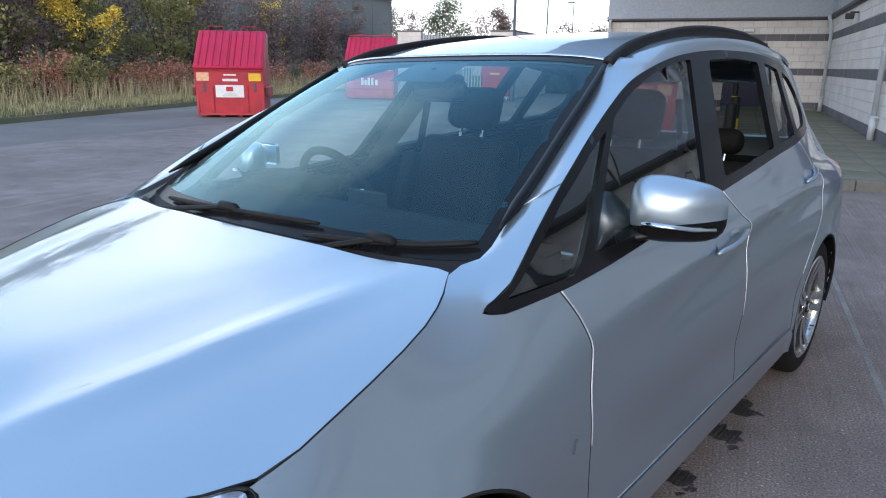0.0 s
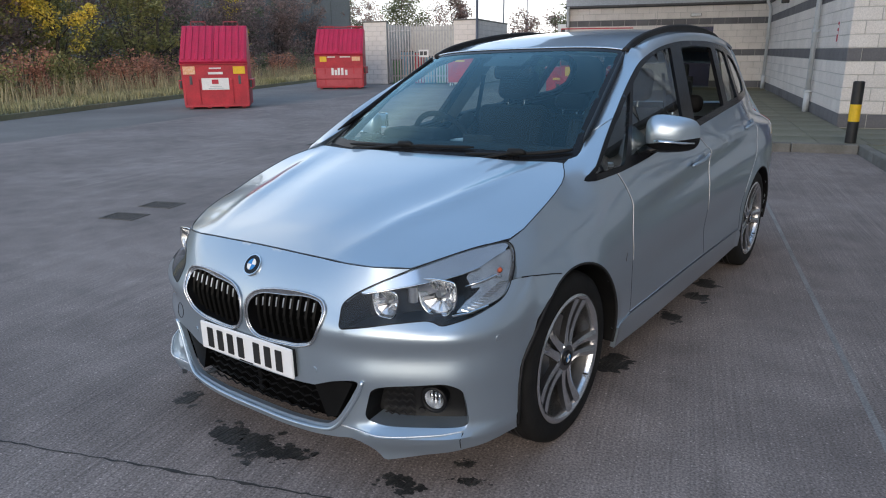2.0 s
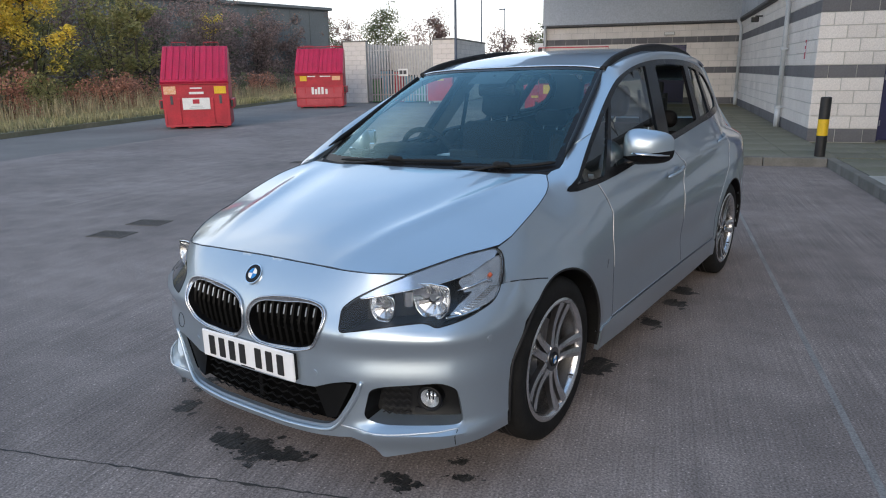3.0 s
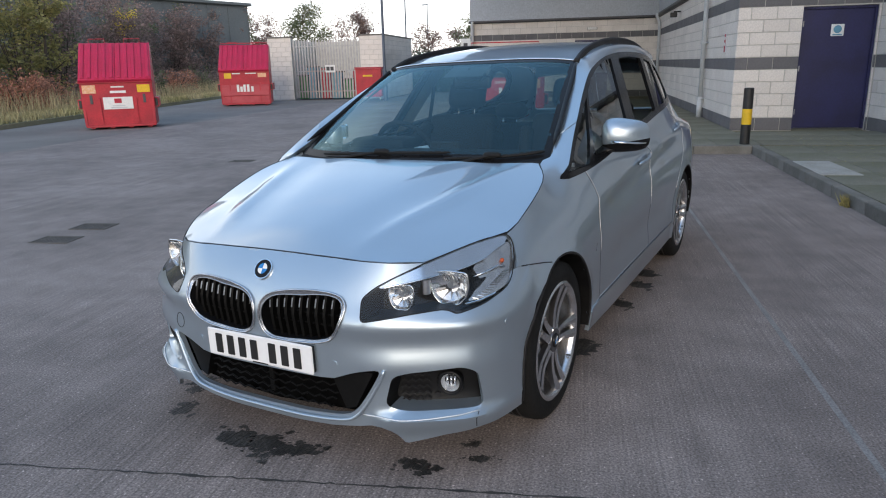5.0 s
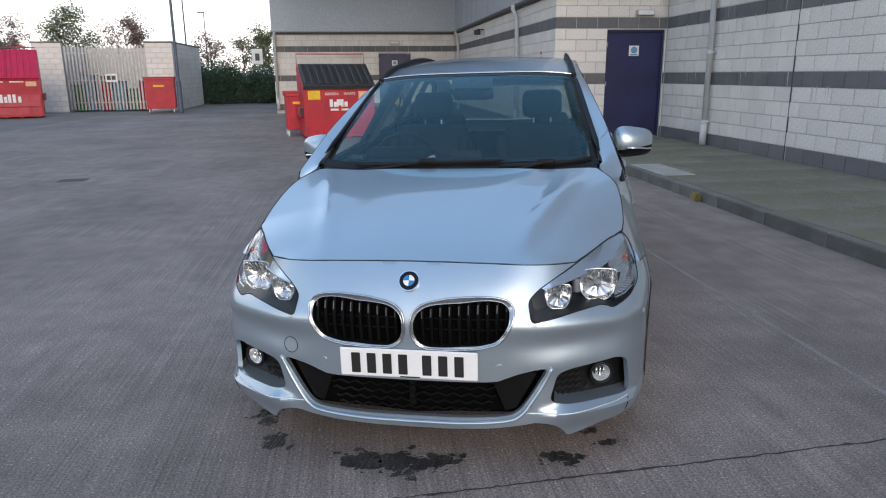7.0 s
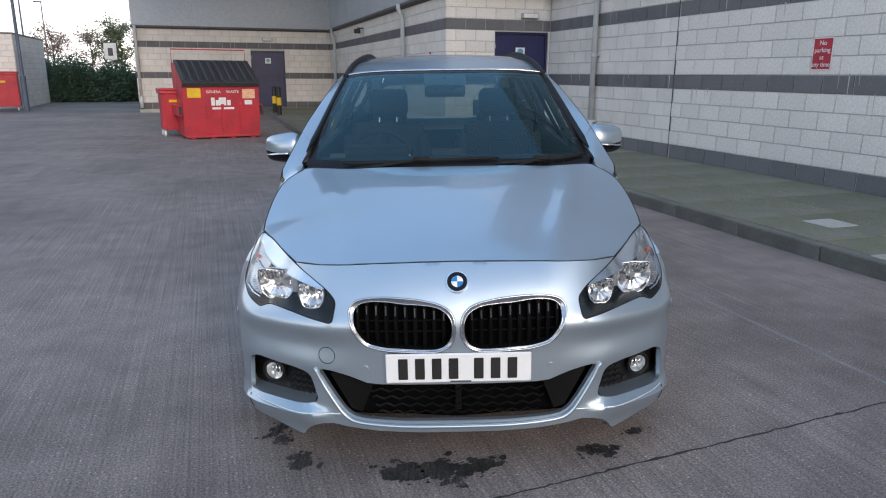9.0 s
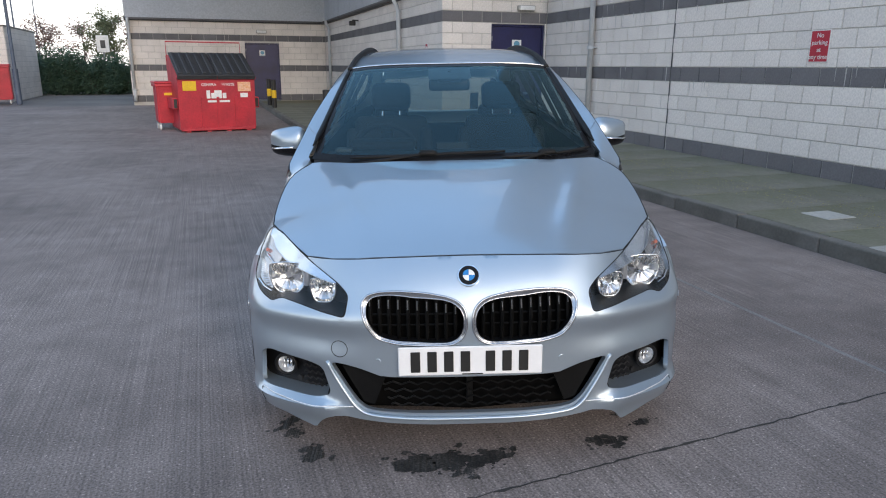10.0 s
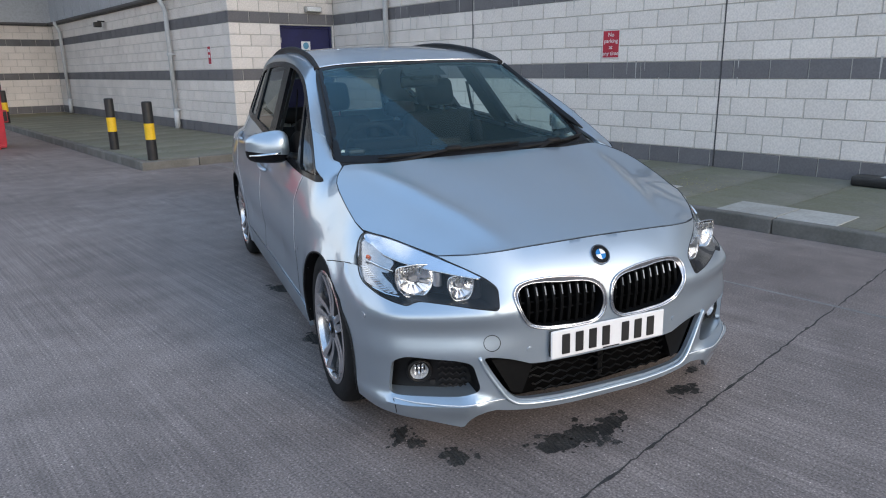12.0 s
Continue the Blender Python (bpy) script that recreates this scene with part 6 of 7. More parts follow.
for s in (1, -1):
    mir = s < 0
    wing = pillar_skin(sheet(fender, flank, 0.03, mirror=mir, out=(0, 1.0, 0.5)), PILLAR[:10], s)
    bmesh.ops.remove_doubles(wing, verts=wing.verts[:], dist=0.0008)
    soft_ = [v for v in wing.verts if v.co.y > 0.84 and v.co.z > 0.8 and not v.is_boundary]
    for _ in range(14):                               # the wing flows into the pillar
        bmesh.ops.smooth_vert(wing, verts=soft_, factor=0.5, use_axis_x=True, use_axis_y=True, use_axis_z=True)
    fold(wing, 0.02)
    body_part("front_wing", wing, PAINT, smooth=40)
    body_part("screen_pillar", pillar_skin(bmesh.new(), PILLAR[9:], s), PAINT, smooth=60)
    fd = body_part("front_door", sheet(front_door, flank, 0.035, hem=0.015, mirror=mir, out=(0, 2.0, 0.6)), PAINT)
    rd = body_part("rear_door", sheet(rear_door, flank, 0.035, hem=0.015, mirror=mir, out=(0, 3.0, 0.6)), PAINT)
    body_part("rear_quarter", sheet(quarter, flank, 0.035, hem=0.02, mirror=mir, out=(0, 3.6, 0.7)), PAINT)
    body_part("sill", sheet(sill, lambda y, z: flank(y, z, -0.006), 0.03, hem=0.02, mirror=mir, out=(0, 2.2, 0.4)), PAINT)
    for line in (DOOR_1, DOOR_2, DOOR_3, [(1.375, 0.327), (2.0, 0.327), (2.47, 0.327), (3.2, 0.327)]):
        seam(flip([flank(y, z, 0.001) for y, z in line], s), 0.0022)
        # bead beside each gap for the caught light, brightest on upper door edges
        lit = [q for q in line if q[1] > 0.56] if line[0][1] > 0.4 else line
        seam(flip([flank(y + 0.005, z + (0.004 if line[0][1] < 0.4 else 0), 0.0) for y, z in lit], s), 0.0023, name="edge_highlight", material=EDGE_HIGHLIGHT if line[0][1] > 0.4 else PAINT)
    seam(flip([flank(y, z) for y, z in WING_CUT], s), 0.0022)
    # wheel arch lips and liners
    for cy, r, a0, a1 in ((0.822, 0.386, -8, 120), (3.62, 0.376, -8, 186)):
        lip = [flank(y, z, 0.004) for y, z in arch_arc(cy, r, a0, a1, 30)]
        if cy < 1:
            lip += [nose(u_of_y(y), z, 0.0) for y, z in ((0.587, 0.60), (0.512, 0.52), (0.465, 0.44), (0.441, 0.36), (0.437, 0.28), (0.447, 0.21))]
        liner = [Vector((0.6, p.y, p.z)) for p in lip]
        bm = strip(bmesh.new(), flip(lip, s), flip(liner, s), 3)
        body_part("arch_liner", bm, BEZEL)
        body_part("arch_edge", tube(bmesh.new(), flip(lip, s), 0.006, 6), TRIM)
    # black window surround with real openings
    dlo = [(p.x, p.y) for p in DLO_LOW] + [(p.x, p.y) for p in DLO_UP]
    g_q = corners([(1.122, 0.977), (1.36, 0.981), (1.405, 1.005), (1.72, 1.275), (1.60, 1.228), (1.42, 1.142), (1.28, 1.063)], 0.012)
    g_f = corners([(1.46, 1.01), (1.75, 1.014), (2.225, 1.055), (2.485, 1.468), (2.31, 1.452), (2.12, 1.416), (1.94, 1.367), (1.785, 1.305)], 0.02)
    g_r = corners([(2.42, 1.078), (2.75, 1.102), (3.05, 1.126), (3.235, 1.465), (2.95, 1.478), (2.66, 1.468)], 0.025)
    g_b = corners([(3.15, 1.136), (3.42, 1.155), (3.545, 1.435), (3.33, 1.465)], 0.02)
    g_e = corners([(3.50, 1.163), (3.73, 1.180), (3.86, 1.24), (3.87, 1.32), (3.79, 1.39), (3.62, 1.43)], 0.03)
    ws = body_part("window_surround", sheet(dlo, lambda y, z: flank(y, z, -0.003), 0.03, [g_q, g_f, g_r, g_b, g_e], 0.022, mirror=mir, out=(0, 2.4, 1.1)), GLOSS_BLACK, label="gloss black side window surround")
    for loop, nm in ((g_q, "quarter_light"), (g_f, "front_glass"), (g_b, "rear_door_glass"), (g_e, "rear_quarter_glass")):
        if s < 0 and nm == "front_glass":             # wound down
            continue
        part(nm, sheet(loop, lambda y, z: flank(y, z, 0.006), 0.06, mirror=mir, out=(0, 2.4, 1.1)), SIDE_GLASS, ws, smooth=60)
    if s < 0:
        part("rear_glass", sheet(g_r, lambda y, z: flank(y, z, 0.006), 0.06, mirror=mir, out=(0, 2.4, 1.1)), SIDE_GLASS, ws, smooth=60)
    # door handles
    for y0, y1, z0, z1, own in ((2.15, 2.44, 0.877, 0.905, fd), (3.27, 3.53, 0.968, 1.0, rd)):
        bar = [flank(y0 + (y1 - y0) * t, z0 + (z1 - z0) * t, -0.012 - 0.018 * math.sin(math.pi * t)) for t in [k / 10 for k in range(11)]]
        h = part("door_handle", tube(bmesh.new(), flip(bar, s), [0.008] + [0.013] * 9 + [0.008], 8, flat=0.8), PAINT, own, smooth=60)
        cup = corners([(y0 + 0.03, z0 - 0.012), (y1 - 0.05, z1 - 0.018), (y1 - 0.05, z1 + 0.016), (y0 + 0.03, z0 + 0.028)], 0.02)
        part("handle_recess", sheet(cup, lambda y, z: flank(y, z, -0.0015), 0.02, mirror=mir, out=(0, 2.4, 0.6)), PAINT, own)
    # wing badge
    bm = bmesh.new()
    q = [flank(1.272 + dy, 0.59 + dz, -0.003) for dy, dz in ((0, 0), (0.008, 0), (0.02, 0.035), (0.012, 0.035))]
    bm.faces.new([bm.verts.new(p) for p in flip(q, s)])
    bmesh.ops.solidify(bm, geom=bm.faces[:], thickness=0.003)
    body_part("wing_badge", bm, ALLOY_FACE)
    # raised bead that gives the pale highlight across the pillar foot
    seam(flip([a_line[9], (a_line[9] + b_line[9]) / 2 + Vector((0.009, 0, 0.008)), b_line[9]], s), 0.0022, name="edge_highlight", material=PAINT)
    body_part("screen_moulding", tube(bmesh.new(), flip([p + Vector((0.001, -0.006, 0.009)) for p in a_line[7:24]], s), [0.004, 0.01] + [0.017] * 12 + [0.016, 0.013, 0.009], 8, flat=0.8), BEZEL, smooth=60)
    # roof rail
    rail = curve([(0.588, 1.975, 1.452), (0.582, 2.06, 1.487), (0.573, 2.18, 1.518), (0.558, 2.4, 1.552), (0.542, 2.7, 1.583), (0.532, 3.05, 1.596), (0.526, 3.4, 1.586), (0.52, 3.7, 1.553), (0.515, 3.88, 1.508)], 6)
    rr = body_part("roof_rail", tube(bmesh.new(), flip(rail, s), [0.011 + 0.007 * math.exp(-k / 5) for k in range(len(rail))], 10), TRIM, label="matt black roof rail", smooth=60)
    for dx in (-0.008, 0.008):
        part("rail_base", strip(bmesh.new(), flip([p + Vector((dx, 0, 0)) for p in rail], s), flip([Vector((p.x + dx, p.y, roof(p.x, p.y).z - 0.006)) for p in rail], s), 2), TRIM, rr)
    # mirror
    mb = bmesh.new()
    bmesh.ops.create_uvsphere(mb, u_segments=28, v_segments=16, radius=1)
    for v in mb.verts:
        x, y, z = v.co
        px = 0.5 + 0.5 * x
        h = 0.088 * (1 - 0.28 * px ** 2)
        k = (abs(x) ** 4 + abs(z) ** 4) ** 0.25 or 1
        n = math.sqrt(x * x + z * z) or 1
        sx, sz = x * n / k, z * n / k
        v.co = (((0.926 if s > 0 else 0.945) + 0.110 * sx) * s, 1.71 + 0.085 * px + (y * 0.062 if y > 0 else y * 0.085) * (1 - 0.25 * px), (1.083 if s > 0 else 1.06) + h * sz - 0.012 * px + (0.004 if z > 0 else 0))
    split = 1.052 if s > 0 else 1.029
    top, low = mb, mb.copy()
    for b_, keep_up in ((top, True), (low, False)):
        bmesh.ops.bisect_plane(b_, geom=b_.verts[:] + b_.edges[:] + b_.faces[:], plane_co=(0.94 * s, 1.76, split), plane_no=(0.12 * s, 0, -1), clear_outer=keep_up, clear_inner=not keep_up)
    mr = body_part("door_mirror", top, PAINT, label="silver door mirror with a black base", smooth=50)
    part("lower_shell", low, GLOSS_BLACK, mr, smooth=50)
    part("indicator_strip", tube(bmesh.new(), flip([(x + (0 if s > 0 else 0.013), y, z - (0 if s > 0 else 0.023)) for x, y, z in ((0.88, 1.634, 1.058), (0.94, 1.652, 1.054), (0.99, 1.69, 1.047), (1.026, 1.745, 1.043))], s), 0.0065, 8, flat=0.5), CHROME, mr, smooth=60)
    part("mirror_arm", tube(bmesh.new(), flip([(0.80, 1.66, 1.005), (0.86, 1.70, 1.018), (0.92, 1.74, 1.035)], s), [0.024, 0.022, 0.02], 10, flat=0.5), BEZEL, mr, smooth=60)
    part("mirror_glass", boxed(0.87 * s, 1.0 * s, 1.826, 1.83, 1.04, 1.13, 0.01), CHROME, mr)
    # tail lamp
    tl = corners([(4.33, 0.93), (4.45, 0.90), (4.46, 0.98), (4.41, 1.07), (4.33, 1.05)], 0.03)
    body_part("tail_lamp", sheet(tl, lambda y, z: flank(y, z, -0.003), 0.03, hem=0.01, mirror=mir, out=(0, 3.6, 0.7)), TAIL_RED)

# -- roof, glass, tail --
roof_loop = [(p.x, p.y + 0.008) for p in SCR_TOP] + [(ROOF_X(y), y) for y in (2.15, 2.4, 2.7, 3.0, 3.3, 3.6, 3.9, 4.1)] + [(0.5, 4.2), (0.25, 4.24), (0, 4.25)]
roof_ob = body_part("roof_panel", sheet(roof_loop, roof, 0.05, hem=0.015, both=True, out=(0, 3, 0.8)), PAINT)
body_part("roof_lining", sheet([(x * 0.97, y + (0.02 if y < 2 else 0)) for x, y in roof_loop], lambda x, y: roof(x, y) - Vector((0, 0, 0.035)), 0.1, both=True, out=(0, 3, 3)), LINING)
seam([Vector((p.x * sgn, p.y, p.z)) for sgn, line in ((-1, SCR_TOP[::-1]), (1, SCR_TOP[1:])) for p in line], 0.0035)
# chrome bead standing in for the sky highlight on the roof's front edge
seam([Vector((p.x * sgn, p.y + 0.009, p.z + 0.006)) for sgn, line in ((-1, SCR_TOP[::-1]), (1, SCR_TOP[1:])) for p in line], 0.005, name="roof_edge_highlight", material=CHROME)
bm = bmesh.new()
grid = [[bm.verts.new(screen(-1 + 2 * i / 40, j / 24)) for j in range(25)] for i in range(41)]
for i in range(40):
    for j in range(24):
        bm.faces.new((grid[i][j], grid[i + 1][j], grid[i + 1][j + 1], grid[i][j + 1]))
glass = body_part("windscreen", bm, SCREEN, label="green-tinted windscreen", smooth=60)
glass.visible_shadow = False


def frit(name, a0, a1, t0, t1, deep=-0.0015):
    b = bmesh.new()
    n = 30
    rows = [[b.verts.new(screen(a0 + (a1 - a0) * i / n, t0 + (t1 - t0) * j / 3, deep)) for j in range(4)] for i in range(n + 1)]
    for i in range(n):
        for j in range(3):
            b.faces.new((rows[i][j], rows[i + 1][j], rows[i + 1][j + 1], rows[i][j + 1]))
    part(name, b, GLOSS_BLACK, glass, "black printed glass border", smooth=60)


frit("frit_band", -1, 1, 0.0, 0.055)
frit("frit_band", -1, 1, 0.965, 1.0)
frit("frit_band", -1, -0.925, 0.055, 0.965)
frit("frit_band", 0.925, 1, 0.055, 0.965)
frit("sensor_patch", -0.13, 0.13, 0.80, 0.965, 0.005)
body_part("scuttle_panel", sheet([(x, t) for x, t in ((0, 0), (0.5, 0), (0.98, 0), (0.98, 1), (0.5, 1), (0, 1))], lambda a, t: screen(a, 0.0).lerp(screen(a, 0.0) + Vector((0, -0.05, -0.035)), t), 0.06, both=True, out=(0, 1.2, 0.7)), TRIM, label="black scuttle panel below the screen")

# wipers
def wiper(pivot, tip, bend, blade_a, blade_b):
    arm = [screen(*pivot, -0.02), screen(pivot[0] + (tip[0] - pivot[0]) * 0.4, pivot[1] + bend * 0.6, -0.022), screen(*tip, -0.02)]
    w = body_part("wiper", tube(bmesh.new(), even(curve(arm, 8), 16), [0.0115 - 0.00025 * k for k in range(17)], 8, flat=0.7), WIPER, label="black windscreen wiper arm and blade", smooth=60)
    line = [screen(blade_a[0] + (blade_b[0] - blade_a[0]) * k / 12, blade_a[1] + (blade_b[1] - blade_a[1]) * k / 12, -0.014) for k in range(13)]
    part("blade", tube(bmesh.new(), line, [0.005] + [0.0085] * 11 + [0.005], 8, flat=0.8), WIPER, w, smooth=60)
    mid_ = screen(*tip, -0.018)
    part("clip", tube(bmesh.new(), [mid_ + Vector((-0.04, 0.004, -0.002)), mid_ + Vector((-0.03, 0, 0.004)), mid_ + Vector((0.035, 0, 0.004)), mid_ + Vector((0.05, 0.003, -0.004))], [0.01, 0.015, 0.014, 0.008], 8, flat=0.8), WIPER, w, smooth=60)


wiper((-0.88, -0.05), (-0.15, 0.036), 0.012, (-0.62, 0.015), (0.27, 0.05))
wiper((0.1, -0.06), (0.53, 0.028), 0.012, (0.25, 0.005), (0.94, 0.05))
# tail: lower panel, hatch with a rear window, bumper
def tail(x, z):
    s = abs(x) / 0.8
    y = 4.53 - 0.16 * s ** 3 - (0.0 if z < 0.98 else (z - 0.98) * 0.52) + (0.02 if z < 0.6 else 0)
    return Vector((x, y, z))


def tail_half(z):
    return flank(min(4.5, tail(0.6, z).y - 0.05), z).x * 0.985


hatch = [(0, 0.62)] + [(min(0.74, tail_half(z)), z) for z in (0.62, 0.8, 0.95, 1.05, 1.2, 1.35, 1.42)] + [(0.5, 1.465), (0, 1.475)]
rear_win = [(0.0007, 1.05)] + corners([(0.0007, 1.05), (0.6, 1.06), (0.52, 1.36), (0.0007, 1.38)], 0.03)[6:-6] + [(0.0007, 1.38)]
tg = body_part("tailgate", sheet(hatch, tail, 0.05, [rear_win], 0.02, both=True, out=(0, 3.5, 0.9)), PAINT)
part("rear_window", sheet(rear_win, tail, 0.1, both=True, out=(0, 3.5, 0.9)), REAR_GLASS, tg)
body_part("rear_bumper", sheet([(0, 0.28), (0.72, 0.28), (0.76, 0.45), (0.76, 0.61), (0, 0.61)], tail, 0.06, hem=0.02, both=True, out=(0, 3.5, 0.5)), PAINT)
body_part("roof_spoiler", sheet([(0, 4.2), (0.48, 4.15), (0.46, 4.33), (0, 4.38)], lambda x, y: Vector((x, y, 1.487 - 0.01 * (x / 0.5) ** 2 - (y - 4.2) * 0.25)), 0.06, hem=0.02, both=True, out=(0, 4, 0.9)), PAINT)

# -- floor, engine bay filler and cabin --
body_part("underbody", boxed(-0.66, 0.66, 0.5, 4.3, 0.19, 0.28, 0.02), TRIM)
bm = extrude_poly(bmesh.new(), [(0.32, 0.3), (0.32, 0.70), (0.55, 0.78), (1.0, 0.9), (1.2, 0.93), (1.2, 0.3)], "x", -0.56, 0.56)
body_part("engine_block", bm, BLACK)
dash = [(1.16, 0.9), (1.15, 0.985), (1.25, 1.02), (1.45, 1.035), (1.58, 1.0), (1.62, 0.9), (1.6, 0.7), (1.3, 0.65)]
bm = extrude_poly(bmesh.new(), dash, "x", -0.69, 0.69)
bmesh.ops.bevel(bm, geom=bm.edges[:], offset=0.02, segments=2, affect="EDGES")
dashboard = body_part("dashboard", bm, CABIN, label="black dashboard")
part("binnacle", boxed(-0.56, -0.2, 1.42, 1.6, 1.02, 1.085, 0.03, 2), CABIN, dashboard, smooth=40)
part("display_screen", boxed(-0.09, 0.09, 1.52, 1.535, 0.99, 1.06, 0.006), TRIM, dashboard)
part("dash_trim", boxed(-0.7, 0.7, 1.615, 1.63, 0.93, 0.95, 0.004), SATIN, dashboard)
part("permit_holder", boxed(-0.62, -0.53, 1.31, 1.39, 1.03, 1.06, 0.012, 2), BLACK, dashboard)
# steering wheel
sw = Vector((-0.38, 1.74, 0.98))
axis = Vector((0, 0.82, 0.36)).normalized() * -1
e1, e2 = Vector((1, 0, 0)), axis.cross(Vector((1, 0, 0))).normalized()
wheel = body_part("steering_wheel", tube(bmesh.new(), [sw + (e1 * math.cos(a) + e2 * math.sin(a)) * 0.185 for a in [k * math.pi / 20 for k in range(40)]], 0.016, 8, True), LEATHER, label="black leather steering wheel", smooth=60)
part("hub", cyl(bmesh.new(), sw + axis * -0.03, sw + axis * 0.03, 0.07, 0.06, 20), CABIN, wheel, smooth=40)
for a in (0.15, 3.0, 4.71):
    part("spoke", tube(bmesh.new(), [sw, sw + (e1 * math.cos(a) + e2 * math.sin(a)) * 0.18], 0.014, 8), SATIN, wheel)
part("column", cyl(bmesh.new(), sw, sw - axis * 0.3, 0.04, n=12), CABIN, wheel)


def seat(x, y, w, name="front_seat", back=0.62, tilt=18, head=True, tall=0.19):
    r = new(name)
    r.parent, r.matrix_basis = car, LEAN_CAR @ pose(x, y, 0)
    part("seat_base", boxed(-w / 2, w / 2, -0.45, 0.08, 0.28, 0.60, 0.05, 3), LEATHER, r, smooth=60)
    b = part("backrest", boxed(-w / 2, w / 2, -0.06, 0.1, 0.0, back, 0.05, 3), LEATHER, r, smooth=60, m=pose(0, 0.06, 0.55, -tilt))
    for s in (-1, 1):
        part("bolster", boxed(s * w / 2 - 0.05, s * w / 2 + 0.03, -0.12, 0.08, 0.06, back - 0.1, 0.035, 3), LEATHER, b, smooth=60)
    if head:
        part("headrest", boxed(-0.135, 0.135, -0.05, 0.06, back + 0.04, back + 0.04 + tall, 0.05, 4), LEATHER, b, smooth=60)
        for s in (-1, 1):
            part("headrest_post", cyl(bmesh.new(), (s * 0.06, 0.01, back - 0.03), (s * 0.06, 0.01, back + 0.07), 0.007, n=8), CHROME, b)
    return r


seat(-0.38, 2.28, 0.5)
seat(0.38, 2.28, 0.5)
for x in (-0.42, 0.0, 0.42):
    seat(x, 3.15, 0.44, "rear_seat", 0.5, 22, x != 0.0, 0.12)
# mirror, sensor pod, inner pillars, belts, door cards
im = body_part("interior_mirror", boxed(-0.12, 0.12, 1.87, 1.9, 1.325, 1.395, 0.02, 3), GLOSS_BLACK, smooth=50)
part("stem", cyl(bmesh.new(), (0, 1.86, 1.38), (0, 1.86, 1.44), 0.012, n=10), TRIM, im)
body_part("sensor_pod", boxed(-0.07, 0.07, 1.80, 1.95, 1.37, 1.42, 0.02, 2), TRIM, smooth=50)
for s in (1, -1):
    body_part("centre_pillar_trim", strip(bmesh.new(), flip([flank(2.26, 1.03, 0.05), flank(2.52, 1.49, 0.05)], s), flip([flank(2.41, 1.05, 0.06), flank(2.68, 1.49, 0.06)], s), 2), LINING if s < 0 else CABIN)
    body_part("seat_belt", strip(bmesh.new(), flip([(0.60, 2.48, 1.33), (0.70, 2.42, 0.7)], s), flip([(0.60, 2.53, 1.33), (0.70, 2.47, 0.7)], s), 2), CABIN)
    card = [(1.35, 0.35), (1.35, 0.955), (2.3, 1.02), (3.4, 1.10), (4.2, 1.15), (4.2, 0.35)]
    body_part("door_card", sheet(card, lambda y, z: flank(y, z, 0.075), 0.15, mirror=s < 0, out=(3 * s, 2.5, 0.7)), CABIN)
    lp = [(0.70, 1.25, 1.045), (0.685, 1.35, 1.10), (0.64, 1.62, 1.24), (0.575, 1.95, 1.43)]
    lq = [(0.80, 1.22, 1.0), (0.765, 1.35, 1.07), (0.70, 1.66, 1.22), (0.625, 2.02, 1.39)]
    body_part("inner_pillar_trim", strip(bmesh.new(), flip(even(curve(lp, 5), 12), s), flip(even(curve(lq, 5), 12), s), 2), LINING)
body_part("parcel_shelf", boxed(-0.7, 0.7, 3.5, 4.25, 0.85, 0.9, 0.02), CABIN)
body_part("cabin_floor", boxed(-0.72, 0.72, 1.15, 4.3, 0.285, 0.33), CABIN)
body_part("rear_panel_trim", boxed(-0.68, 0.68, 4.25, 4.3, 0.34, 0.95), CABIN)

# -- wheels --
TYRE_R, RIM_R = 0.338, 0.251


